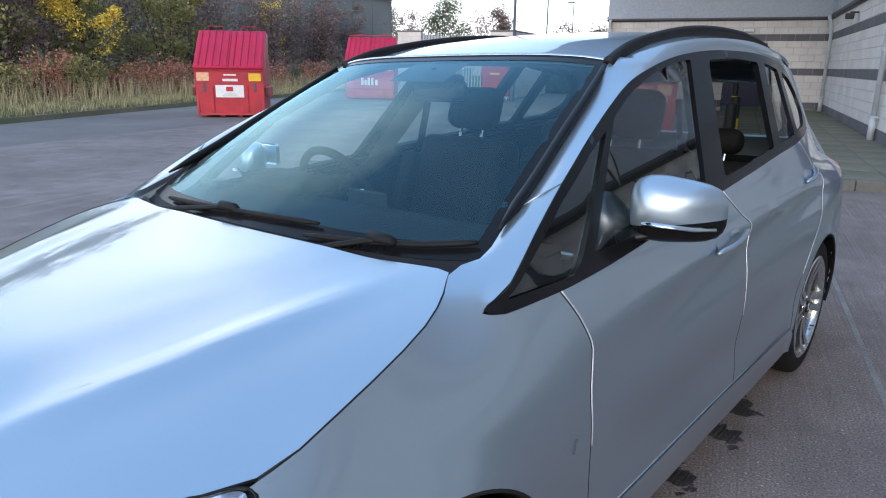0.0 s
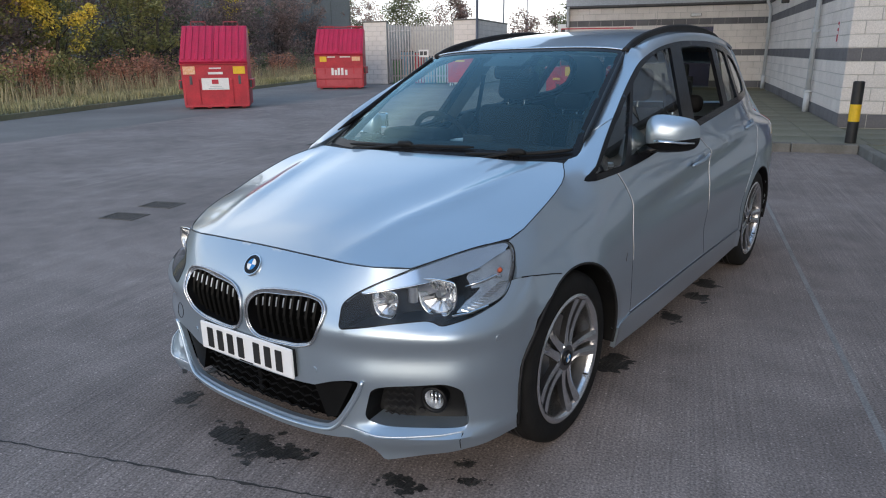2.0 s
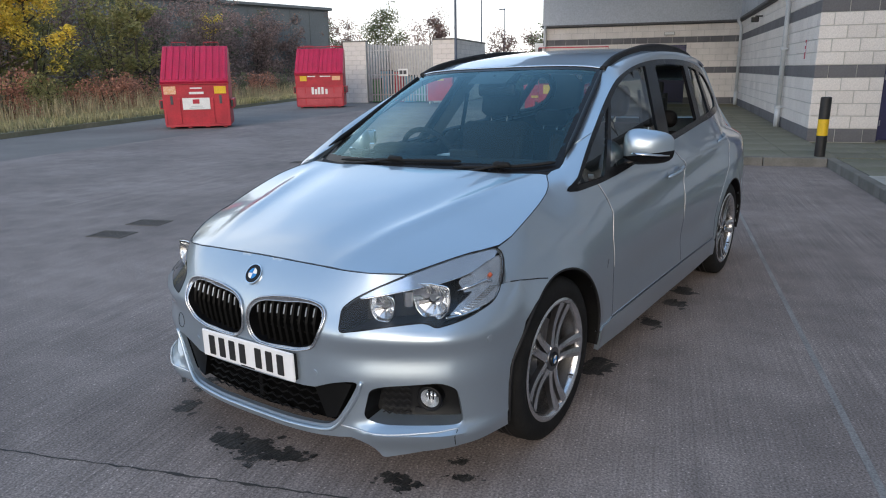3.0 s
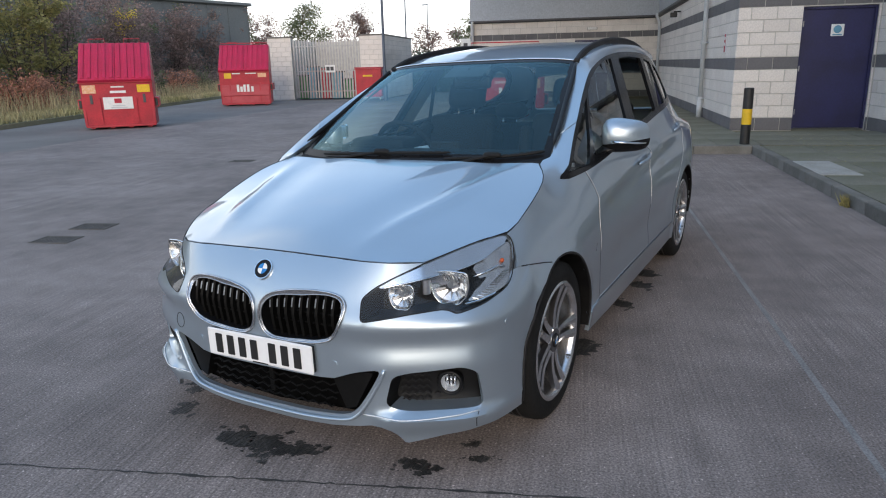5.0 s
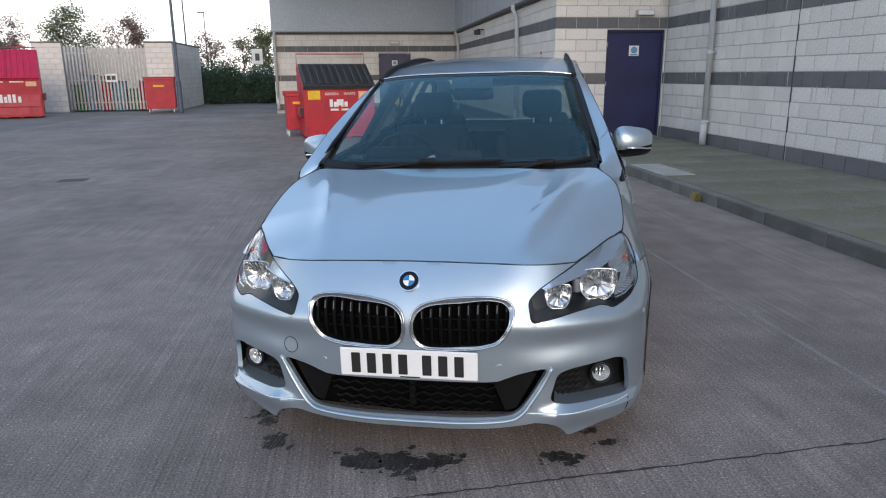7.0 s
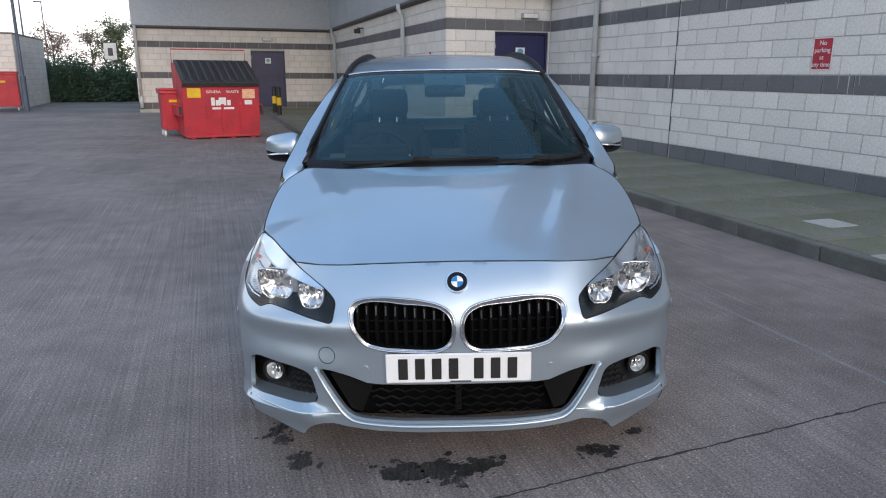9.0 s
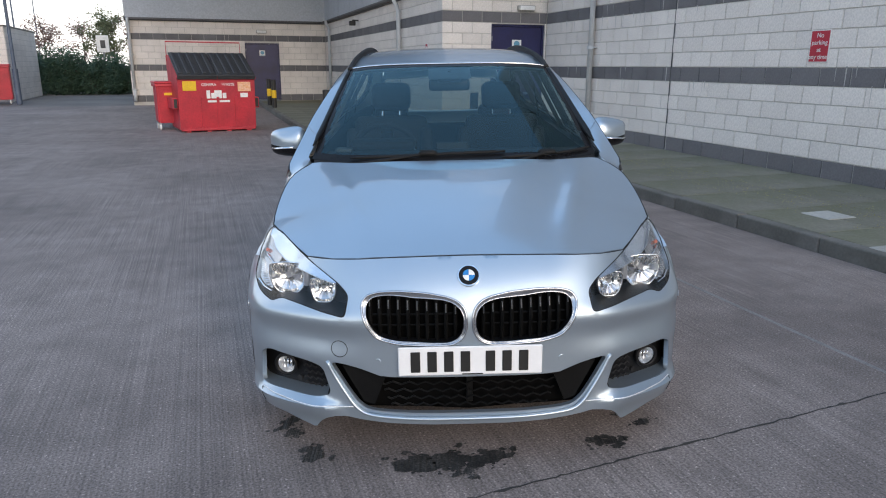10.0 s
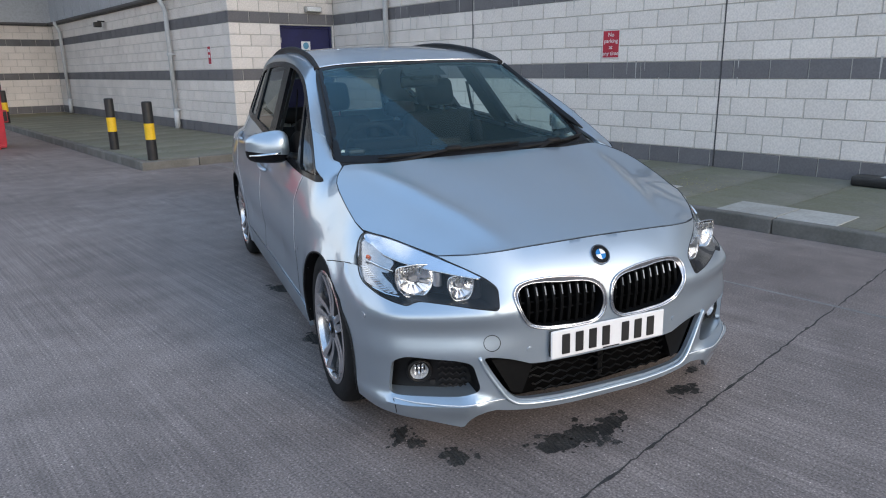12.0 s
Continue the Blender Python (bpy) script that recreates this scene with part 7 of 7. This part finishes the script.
def build_wheel():
    w = new("wheel")
    w.parent = car
    # x = 0 is the outer face, the wheel lies towards -x
    bm = bmesh.new()
    prof = [(-0.012, RIM_R - 0.004), (-0.004, RIM_R + 0.012), (-0.002, RIM_R + 0.035), (-0.006, TYRE_R - 0.024), (-0.02, TYRE_R - 0.006), (-0.042, TYRE_R), (-0.18, TYRE_R), (-0.205, TYRE_R - 0.008), (-0.22, TYRE_R - 0.03), (-0.22, RIM_R)]
    n = 72
    rings = [[bm.verts.new((x, r * math.cos(2 * math.pi * k / n), r * math.sin(2 * math.pi * k / n))) for k in range(n)] for x, r in prof]
    for a, b in zip(rings, rings[1:]):
        for k in range(n):
            bm.faces.new((a[k], b[k], b[(k + 1) % n], a[(k + 1) % n]))
    tyre = part("tyre", bm, RUBBER, w, "black road tyre", smooth=40)
    for x in (-0.08, -0.115, -0.15):
        part("tread_groove", tube(bmesh.new(), [(x, TYRE_R * math.cos(2 * math.pi * k / 48), TYRE_R * math.sin(2 * math.pi * k / 48)) for k in range(48)], 0.0045, 5, True), BLACK, tyre)
    bm = bmesh.new()
    prof = [(-0.004, RIM_R - 0.016), (0.0, RIM_R - 0.006), (-0.004, RIM_R + 0.003), (-0.012, RIM_R), (-0.03, RIM_R - 0.01), (-0.2, RIM_R - 0.02), (-0.2, RIM_R - 0.03), (-0.03, RIM_R - 0.024), (-0.008, RIM_R - 0.02)]
    rings = [[bm.verts.new((x, r * math.cos(2 * math.pi * k / n), r * math.sin(2 * math.pi * k / n))) for k in range(n)] for x, r in prof]
    for a, b in zip(rings, rings[1:] + rings[:1]):
        for k in range(n):
            bm.faces.new((a[k], a[(k + 1) % n], b[(k + 1) % n], b[k]))
    bmesh.ops.recalc_face_normals(bm, faces=bm.faces)
    rim = part("rim", bm, ALLOY_FACE, w, "bright alloy rim", smooth=40)
    for i in range(5):
        for sd in (-1, 1):
            a0 = 2 * math.pi * i / 5 + math.pi / 2
            bm = bmesh.new()
            rows = []
            for k in range(9):
                t = k / 8
                r = 0.045 + (RIM_R - 0.02 - 0.045) * t
                off = sd * (0.018 + 0.016 * t ** 1.2)
                wd = 0.0185 - 0.005 * math.sin(math.pi * min(1, t * 1.1)) + 0.003 * t
                dep = -0.022 - 0.012 * math.sin(math.pi * t) + 0.016 * t
                c = Vector((dep, r, off))
                rows.append([Vector((dep - 0.022, r, off - wd)), Vector((dep, r, off - wd)), Vector((dep + 0.005, r, off)), Vector((dep, r, off + wd)), Vector((dep - 0.022, r, off + wd))])
            rot = Matrix.Rotation(a0, 3, "X")
            vs = [[bm.verts.new(rot @ p) for p in row] for row in rows]
            for a, b in zip(vs, vs[1:]):
                for k in range(4):
                    f = bm.faces.new((a[k], a[k + 1], b[k + 1], b[k]))
                    f.material_index = 1 if k in (1, 2) else 0
            bmesh.ops.recalc_face_normals(bm, faces=bm.faces)
            part("spoke", bm, [ALLOY, ALLOY_FACE], w, smooth=25)
    hub = part("hub", cyl(bmesh.new(), (-0.06, 0, 0), (-0.016, 0, 0), 0.062, 0.05, 30), ALLOY, w, smooth=30)
    cap = part("centre_cap", cyl(bmesh.new(), (-0.016, 0, 0), (-0.010, 0, 0), 0.031, 0.029, 24), GLOSS_BLACK, hub, smooth=30)
    for k in range(4):
        bm = bmesh.new()
        bm.faces.new([bm.verts.new((-0.0095, 0.0, 0.0))] + [bm.verts.new((-0.0095, 0.018 * math.cos((k + j / 5) * math.pi / 2), 0.018 * math.sin((k + j / 5) * math.pi / 2))) for j in range(6)])
        part("quarter", bm, (WHITE, ROUNDEL_BLUE)[k % 2], cap)
    for k in range(5):
        a = 2 * math.pi * (k + 0.5) / 5 + math.pi / 2
        part("wheel_bolt", cyl(bmesh.new(), (-0.03, 0.05 * math.cos(a), 0.05 * math.sin(a)), (-0.018, 0.05 * math.cos(a), 0.05 * math.sin(a)), 0.011, n=8), CHROME, hub)
    part("brake_disc", cyl(bmesh.new(), (-0.105, 0, 0), (-0.085, 0, 0), 0.158, n=48), DISC, w, smooth=40)
    part("caliper", boxed(-0.13, -0.062, -0.19, -0.09, -0.06, 0.09, 0.02, 2), DISC, w, smooth=40)
    part("inner_shield", cyl(bmesh.new(), (-0.215, 0, 0), (-0.19, 0, 0), RIM_R - 0.01, n=40), BLACK, w)
    part("air_valve", cyl(bmesh.new(), (-0.02, 0.0, -RIM_R + 0.04), (0.0, 0.0, -RIM_R + 0.045), 0.004, n=6), TRIM, w)
    return w


w0 = build_wheel()
w0.matrix_basis = pose(0.906, 0.812, TYRE_R - 0.006, 51, 0, 0)
copy_thing(w0, pose(0.904, 3.61, TYRE_R - 0.006, 47, 0, 0))
copy_thing(w0, pose(-0.898, 0.812, TYRE_R - 0.006, 8, 0, 180))
copy_thing(w0, pose(-0.892, 3.61, TYRE_R - 0.006, 65, 0, 180))


# ---- pieces of walls, kerbs and paving, last ----
def block_mesh(name, w, h, d, material, bev=0.006):
    """One block lying along x, its face towards -y; bevelled front edge."""
    vs = [(0, 0, 0), (w, 0, 0), (w, 0, h), (0, 0, h), (bev, -d, bev), (w - bev, -d, bev), (w - bev, -d, h - bev), (bev, -d, h - bev)]
    fs = [(4, 5, 6, 7), (0, 1, 5, 4), (1, 2, 6, 5), (2, 3, 7, 6), (3, 0, 4, 7)]
    me = bpy.data.meshes.new(name)
    me.from_pydata(vs, [], fs)
    me.materials.append(material)
    return me


rng = random.Random(21)
MESHES = {}


def course_blocks(wall, m, x0, x1, courses, singles, holes=(), joints=(), length=0.45, shift=0.0):
    """Blockwork on a wall's face: courses laid in stretcher bond along x, each block a child of the wall; past the singles they are joined."""
    vs, fs, dark_vs, dark_fs = [], [], [], []
    count = 0
    for ci, (z0, z1, dark) in enumerate(courses):
        x = x0 - (length / 2 if ci % 2 else 0) - shift
        while x < x1:
            a, b = max(x, x0) + 0.005, min(x + length, x1) - 0.005
            x += length
            segs = [(a, b)]
            for j in joints:
                if a < j < b:
                    segs = [(a, j - 0.006), (j + 0.006, b)]
            for hx0, hx1, hz0, hz1 in holes:
                nxt = []
                for p, q in segs:
                    if z1 > hz0 + 0.02 and z0 < hz1 - 0.02:
                        if p < hx0:
                            nxt.append((p, min(q, hx0)))
                        if q > hx1:
                            nxt.append((max(p, hx1), q))
                    else:
                        nxt.append((p, q))
                segs = nxt
            for p, q in segs:
                if q - p < 0.03:
                    continue
                w, h, d = round(q - p, 3), round(z1 - z0 - 0.009, 3), 0.010 + rng.uniform(0, 0.004)
                if singles(p, z0) and count < 300:
                    key = (w, h, dark)
                    if key not in MESHES:
                        MESHES[key] = block_mesh("block", w, h, 0.012, DARK_BLOCK if dark else BLOCK)
                    ob = new("block", MESHES[key])
                    ob.parent = wall
                    ob.matrix_basis = wall.matrix_basis.inverted() @ m @ pose(p, 0.012 + rng.uniform(-0.001, 0.001), z0 + 0.0045)
                    count += 1
                else:
                    V, F = (dark_vs, dark_fs) if dark else (vs, fs)
                    i = len(V)
                    z, bev = z0 + 0.0045, 0.006
                    V += [(p, 0.012, z), (q, 0.012, z), (q, 0.012, z + h), (p, 0.012, z + h), (p + bev, 0.012 - d, z + bev), (q - bev, 0.012 - d, z + bev), (q - bev, 0.012 - d, z + h - bev), (p + bev, 0.012 - d, z + h - bev)]
                    F += [tuple(i + k for k in f) for f in ((4, 5, 6, 7), (0, 1, 5, 4), (1, 2, 6, 5), (2, 3, 7, 6), (3, 0, 4, 7))]
    for V, F, mt, nm in ((vs, fs, BLOCK_JOINED, "blockwork"), (dark_vs, dark_fs, DARK_JOINED, "band_blockwork")):
        if V:
            ob = mesh_from(nm, V, F, mt, wall)
            ob.matrix_basis = wall.matrix_basis.inverted() @ m
            tagged(ob, kind="stuff")
    return count


# main wall: x runs towards the camera end, so the face looks into the yard
MAIN = SITE @ pose(WALL_X, 0, 0, 0, 0, -90)
course_blocks(wall_main, MAIN, 0.0, 20.0, COURSES, lambda x, z: 4.3 < x < 11.2 and z < 2.6, joints=(4.47, 9.06, 13.6))
for j in (4.47, 9.06, 13.6):
    part("movement_joint", boxed(j - 0.0055, j + 0.0055, -0.001, 0.014, PAVE, EAVE), FLASHING, wall_main, m=wall_main.matrix_basis.inverted() @ MAIN)
course_blocks(wall_door, SITE, DOOR_X, 0.0, COURSES, lambda x, z: True, holes=((-1.31, -0.04, 0.0, 2.35),))
course_blocks(wall_side, SITE @ pose(DOOR_X, FAR_Y, 0, 0, 0, -90), 0.0, FAR_Y, COURSES, lambda x, z: x > FAR_Y - 7)
course_blocks(wall_far, SITE @ pose(0, FAR_Y, 0), FAR_X, DOOR_X, COURSES, lambda x, z: False, holes=((-5.57, -4.27, 0.0, 2.3),), joints=(-6.3,))
course_blocks(wall_end, SITE @ pose(FAR_X, FAR_Y + 14, 0, 0, 0, -90), 0.0, 14.0, COURSES, lambda x, z: False)
C_COURSES = [(0.225 * k, 0.225 * (k + 1), False) for k in range(13)]
course_blocks(pier, CQ, 0.0, 1.2, C_COURSES, lambda x, z: True)
course_blocks(pier_r, CQ, 4.6, 5.73, C_COURSES, lambda x, z: True)
course_blocks(side_w, CQ @ pose(5.74, 0, 0, 0, 0, 90), 0.02, 6.4, C_COURSES, lambda x, z: False)

# white lime runs under the bands
LIME = mat("lime_stain", (0.5, 0.49, 0.47), (0.42, 0.41, 0.39), 0.95, scale=12, fine=80)
rng2 = random.Random(4)
runs_v, runs_f = [], []
for k in range(46):
    y = -rng2.uniform(0.4, 11.5)
    z = rng2.choice((1.47, 1.245, 2.37, 2.595, 2.37))
    ln, w = rng2.uniform(0.05, 0.28), rng2.uniform(0.004, 0.014)
    p = [site(-0.0035, y - w, z + 0.02), site(-0.0035, y + w, z + 0.02), site(-0.0035, y + w * 0.3, z - ln), site(-0.0035, y - w * 0.3, z - ln)]
    i = len(runs_v)
    runs_v += p
    runs_f.append((i, i + 1, i + 2, i + 3))
ob = mesh_from("lime_runs", runs_v, runs_f, LIME)
tagged(ob, "thin white lime runs down the block wall", "stain", kind="stuff")

def bmesh_from(vs, fs):
    b = bmesh.new()
    v = [b.verts.new(p) for p in vs]
    for f in fs:
        b.faces.new([v[i] for i in f])
    b.normal_update()
    return b


# kerbs
def kerb_run(p, q, name_parent, n=None):
    p, q = Vector(p), Vector(q)
    d = q - p
    count = max(1, round(d.length / 0.915))
    ang = math.atan2(d.y, d.x)
    ln = d.length / count
    me = bpy.data.meshes.new("kerb_stone")
    b = boxed(0.004, ln - 0.004, -0.125, 0.0, -0.25, PAVE, 0.014, 2)
    b.to_mesh(me)
    b.free()
    me.materials.append(KERB)
    for k in range(count):
        ob = new("kerb_stone", me)
        ob.parent = name_parent
        ob.matrix_basis = pose(p.x, p.y, 0) @ pose(0, 0, 0, 0, 0, math.degrees(ang)) @ pose(ln * k, 0, rng.uniform(-0.004, 0.004))


kerb_run((KX + 0.125, KY + 0.125, 0), (KX + 0.125, -24.0, 0), pavement)
kerb_run((KX2, KY + 0.125, 0), (KX, KY + 0.125, 0), pavement)
kerb_run((KX2 + 0.125, FAR_Y, 0), (KX2 + 0.125, KY + 0.135, 0), pavement)

# paving slabs
def slabs(x0, x1, y0, y1, w, ln, parent, pale=()):
    cache = {}
    ny = int((y1 - y0) / ln)
    nx = max(1, round((x1 - x0) / w))
    wx = (x1 - x0) / nx
    for j in range(ny):
        for i in range(nx):
            pa = (i, j) in pale
            if pa not in cache:
                me = bpy.data.meshes.new("paving_slab")
                b = boxed(0.004, wx - 0.004, 0.004, ln - 0.004, 0, 0.04, 0.004)
                b.to_mesh(me)
                b.free()
                me.materials.append(PALE_SLAB if pa else PAVING)
                cache[pa] = me
            ob = new("paving_slab", cache[pa])
            ob.parent = parent
            ob.matrix_basis = pose(x0 + wx * i, y0 + ln * j, PAVE - 0.041 + rng.uniform(-0.0015, 0.0015), rng.uniform(-0.1, 0.1), rng.uniform(-0.1, 0.1))


slabs(KX + 0.13, -0.002, -18.07, KY + 0.13, 0.65, 0.9, pavement)
slabs(KX2 + 0.13, DOOR_X - 0.002, KY + 0.14, 12.5, 0.73, 0.9, pavement)
slabs(DOOR_X, -0.002, KY + 0.14, -0.01, 0.6, 0.73, pavement)

# newer pale slabs laid over the old ones, and a small cover plate
for x0, x1, y0, y1 in ((-2.52, -2.07, -5.72, -4.56), (-2.53, -2.03, -11.51, -11.02), (-2.53, -2.03, -11.01, -10.47)):
    part("paving_slab", boxed(x0, x1, y0, y1, PAVE - 0.03, PAVE + 0.006, 0.004), PALE_SLAB, pavement, "newer pale paving slab")
part("cover_plate", boxed(-1.99, -1.66, -9.61, -9.29, PAVE - 0.03, PAVE + 0.005, 0.003), PALE_SLAB, pavement, "small pale cover plate")

# concrete bays of the yard with sawn joints between them, on a dark bed
bay_bed = tagged(part("yard_bed", boxed(-16.4, KX - 0.0, -26, 14, -0.028, -0.012), JOINT, m=SITE, kind="structure"), "dark joint filler below the concrete bays", "ground")
yard = tagged(part("road", boxed(-16.4, -16.38, -26, 14, -0.02, -0.002), CONCRETE, m=SITE, kind="structure"), "brushed grey concrete yard in large bays", "road")
bays = [-16.38, -4.18, KX]
rows_y = [-26, -18.4, KY, 14]
for i in range(2):
    for j in range(3):
        if i == 1 and j == 2:
            continue
        g0, g1 = 0.002, 0.0025
        bm = boxed(bays[i] + g0, bays[i + 1] - g0, rows_y[j] + g1, rows_y[j + 1] - (g1 if j < 1 else -0.001), -0.02, 0.0, 0.003)
        part("concrete_bay", bm, CONCRETE, yard)
# pale sealant strip along the long joint
part("joint_strip", boxed(-4.195, -4.165, -26, KY - 0.02, 0.0003, 0.0012), PALE_JOINT, yard)

# ragged crack along the cross joint
rng3 = random.Random(8)
ck_v, ck_f = [], []
x_ = -16.3
while x_ < KX - 0.02:
    w_ = rng3.uniform(0.0025, 0.006) + (0.006 if rng3.random() < 0.08 else 0)
    y_ = -12.2 + 0.063 * (x_ + 5.3) + rng3.uniform(-0.005, 0.005)
    ck_v += [(x_, y_ - w_, 0.0009), (x_, y_ + w_, 0.0009)]
    x_ += rng3.uniform(0.02, 0.07)
ck_f = [(2 * k, 2 * k + 2, 2 * k + 3, 2 * k + 1) for k in range(len(ck_v) // 2 - 1)]
part("joint_crack", bmesh_from(ck_v, ck_f), JOINT, yard)

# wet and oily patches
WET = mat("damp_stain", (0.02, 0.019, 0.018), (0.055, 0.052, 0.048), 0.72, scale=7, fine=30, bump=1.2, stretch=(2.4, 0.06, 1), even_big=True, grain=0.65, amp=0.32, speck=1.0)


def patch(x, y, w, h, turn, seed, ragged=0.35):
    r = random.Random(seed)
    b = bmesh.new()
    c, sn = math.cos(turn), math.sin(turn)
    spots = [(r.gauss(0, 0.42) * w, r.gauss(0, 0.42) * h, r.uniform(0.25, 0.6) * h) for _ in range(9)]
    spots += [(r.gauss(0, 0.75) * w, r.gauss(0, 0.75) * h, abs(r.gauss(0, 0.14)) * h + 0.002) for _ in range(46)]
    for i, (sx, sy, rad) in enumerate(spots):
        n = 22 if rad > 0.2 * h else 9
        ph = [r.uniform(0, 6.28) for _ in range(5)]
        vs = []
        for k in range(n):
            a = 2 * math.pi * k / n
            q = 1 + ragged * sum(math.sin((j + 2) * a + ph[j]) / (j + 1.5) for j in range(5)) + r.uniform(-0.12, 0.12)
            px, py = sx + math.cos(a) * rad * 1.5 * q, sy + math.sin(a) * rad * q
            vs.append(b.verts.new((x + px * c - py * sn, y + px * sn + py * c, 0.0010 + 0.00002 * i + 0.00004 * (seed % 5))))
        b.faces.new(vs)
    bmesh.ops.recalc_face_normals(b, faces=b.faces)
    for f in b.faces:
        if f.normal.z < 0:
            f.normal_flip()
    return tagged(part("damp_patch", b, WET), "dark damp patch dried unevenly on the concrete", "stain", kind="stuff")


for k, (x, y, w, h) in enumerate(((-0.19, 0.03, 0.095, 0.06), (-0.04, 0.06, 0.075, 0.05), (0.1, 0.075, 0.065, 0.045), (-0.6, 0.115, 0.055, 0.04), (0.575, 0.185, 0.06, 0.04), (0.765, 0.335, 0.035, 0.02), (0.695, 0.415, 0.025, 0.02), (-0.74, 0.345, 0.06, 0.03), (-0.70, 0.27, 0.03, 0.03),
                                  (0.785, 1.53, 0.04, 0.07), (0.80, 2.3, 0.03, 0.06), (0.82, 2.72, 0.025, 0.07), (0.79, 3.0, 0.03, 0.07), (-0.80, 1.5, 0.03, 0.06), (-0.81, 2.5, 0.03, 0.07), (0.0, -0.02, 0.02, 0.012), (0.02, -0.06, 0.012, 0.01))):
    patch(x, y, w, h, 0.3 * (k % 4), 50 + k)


def drain(x, y):
    d = root("drain_cover", pose(x, y, 0.0, 0, 0, BTURN + 3) @ Matrix.Diagonal((0.72, 0.72, 1, 1)), "rusty cast iron drain cover set in the yard", "drain", "drain covers")
    fr = bmesh.new()
    for a, b, c, e in ((-0.26, 0.26, -0.18, -0.15), (-0.26, 0.26, 0.15, 0.18), (-0.26, -0.23, -0.15, 0.15), (0.23, 0.26, -0.15, 0.15)):
        box(fr, a, b, c, e, 0.0005, 0.006)
    part("frame", fr, IRON, d)
    part("pit", boxed(-0.23, 0.23, -0.15, 0.15, 0.0004, 0.0012), IRON_DARK, d)
    for k in range(9):
        part("bar", boxed(-0.21 + k * 0.05, -0.185 + k * 0.05, -0.15, 0.15, 0.0015, 0.005), IRON, d)


IRON_DARK = mat("silted_pit", (0.085, 0.078, 0.07), (0.12, 0.108, 0.098), 0.95, scale=14, fine=70)
IRON = mat("cast_iron", (0.09, 0.08, 0.072), (0.125, 0.11, 0.098), 0.85, 0.1, scale=12, fine=60, bump=0.4)
drain(-4.25, 1.86)
drain(-4.42, 2.36)
drain(-6.6, 6.6)
tuft = blades("weed", 120, lambda r: site(KX - 0.02 + r.gauss(0, 0.02), -6.9 + r.gauss(0, 0.05), 0.0), LEAF["green"], (0.04, 0.14), 0.006, 9, 0.5)
tagged(tuft, "small green weed growing at the kerb", "weed")
moss = blades("moss", 2500, lambda r: site(-1.4 + r.gauss(0, 0.3), r.uniform(-10, -1), PAVE), LEAF["green"], (0.002, 0.009), 0.0055, 10, 0.5)
tagged(moss, "thin moss in the paving joints", "moss", kind="stuff")
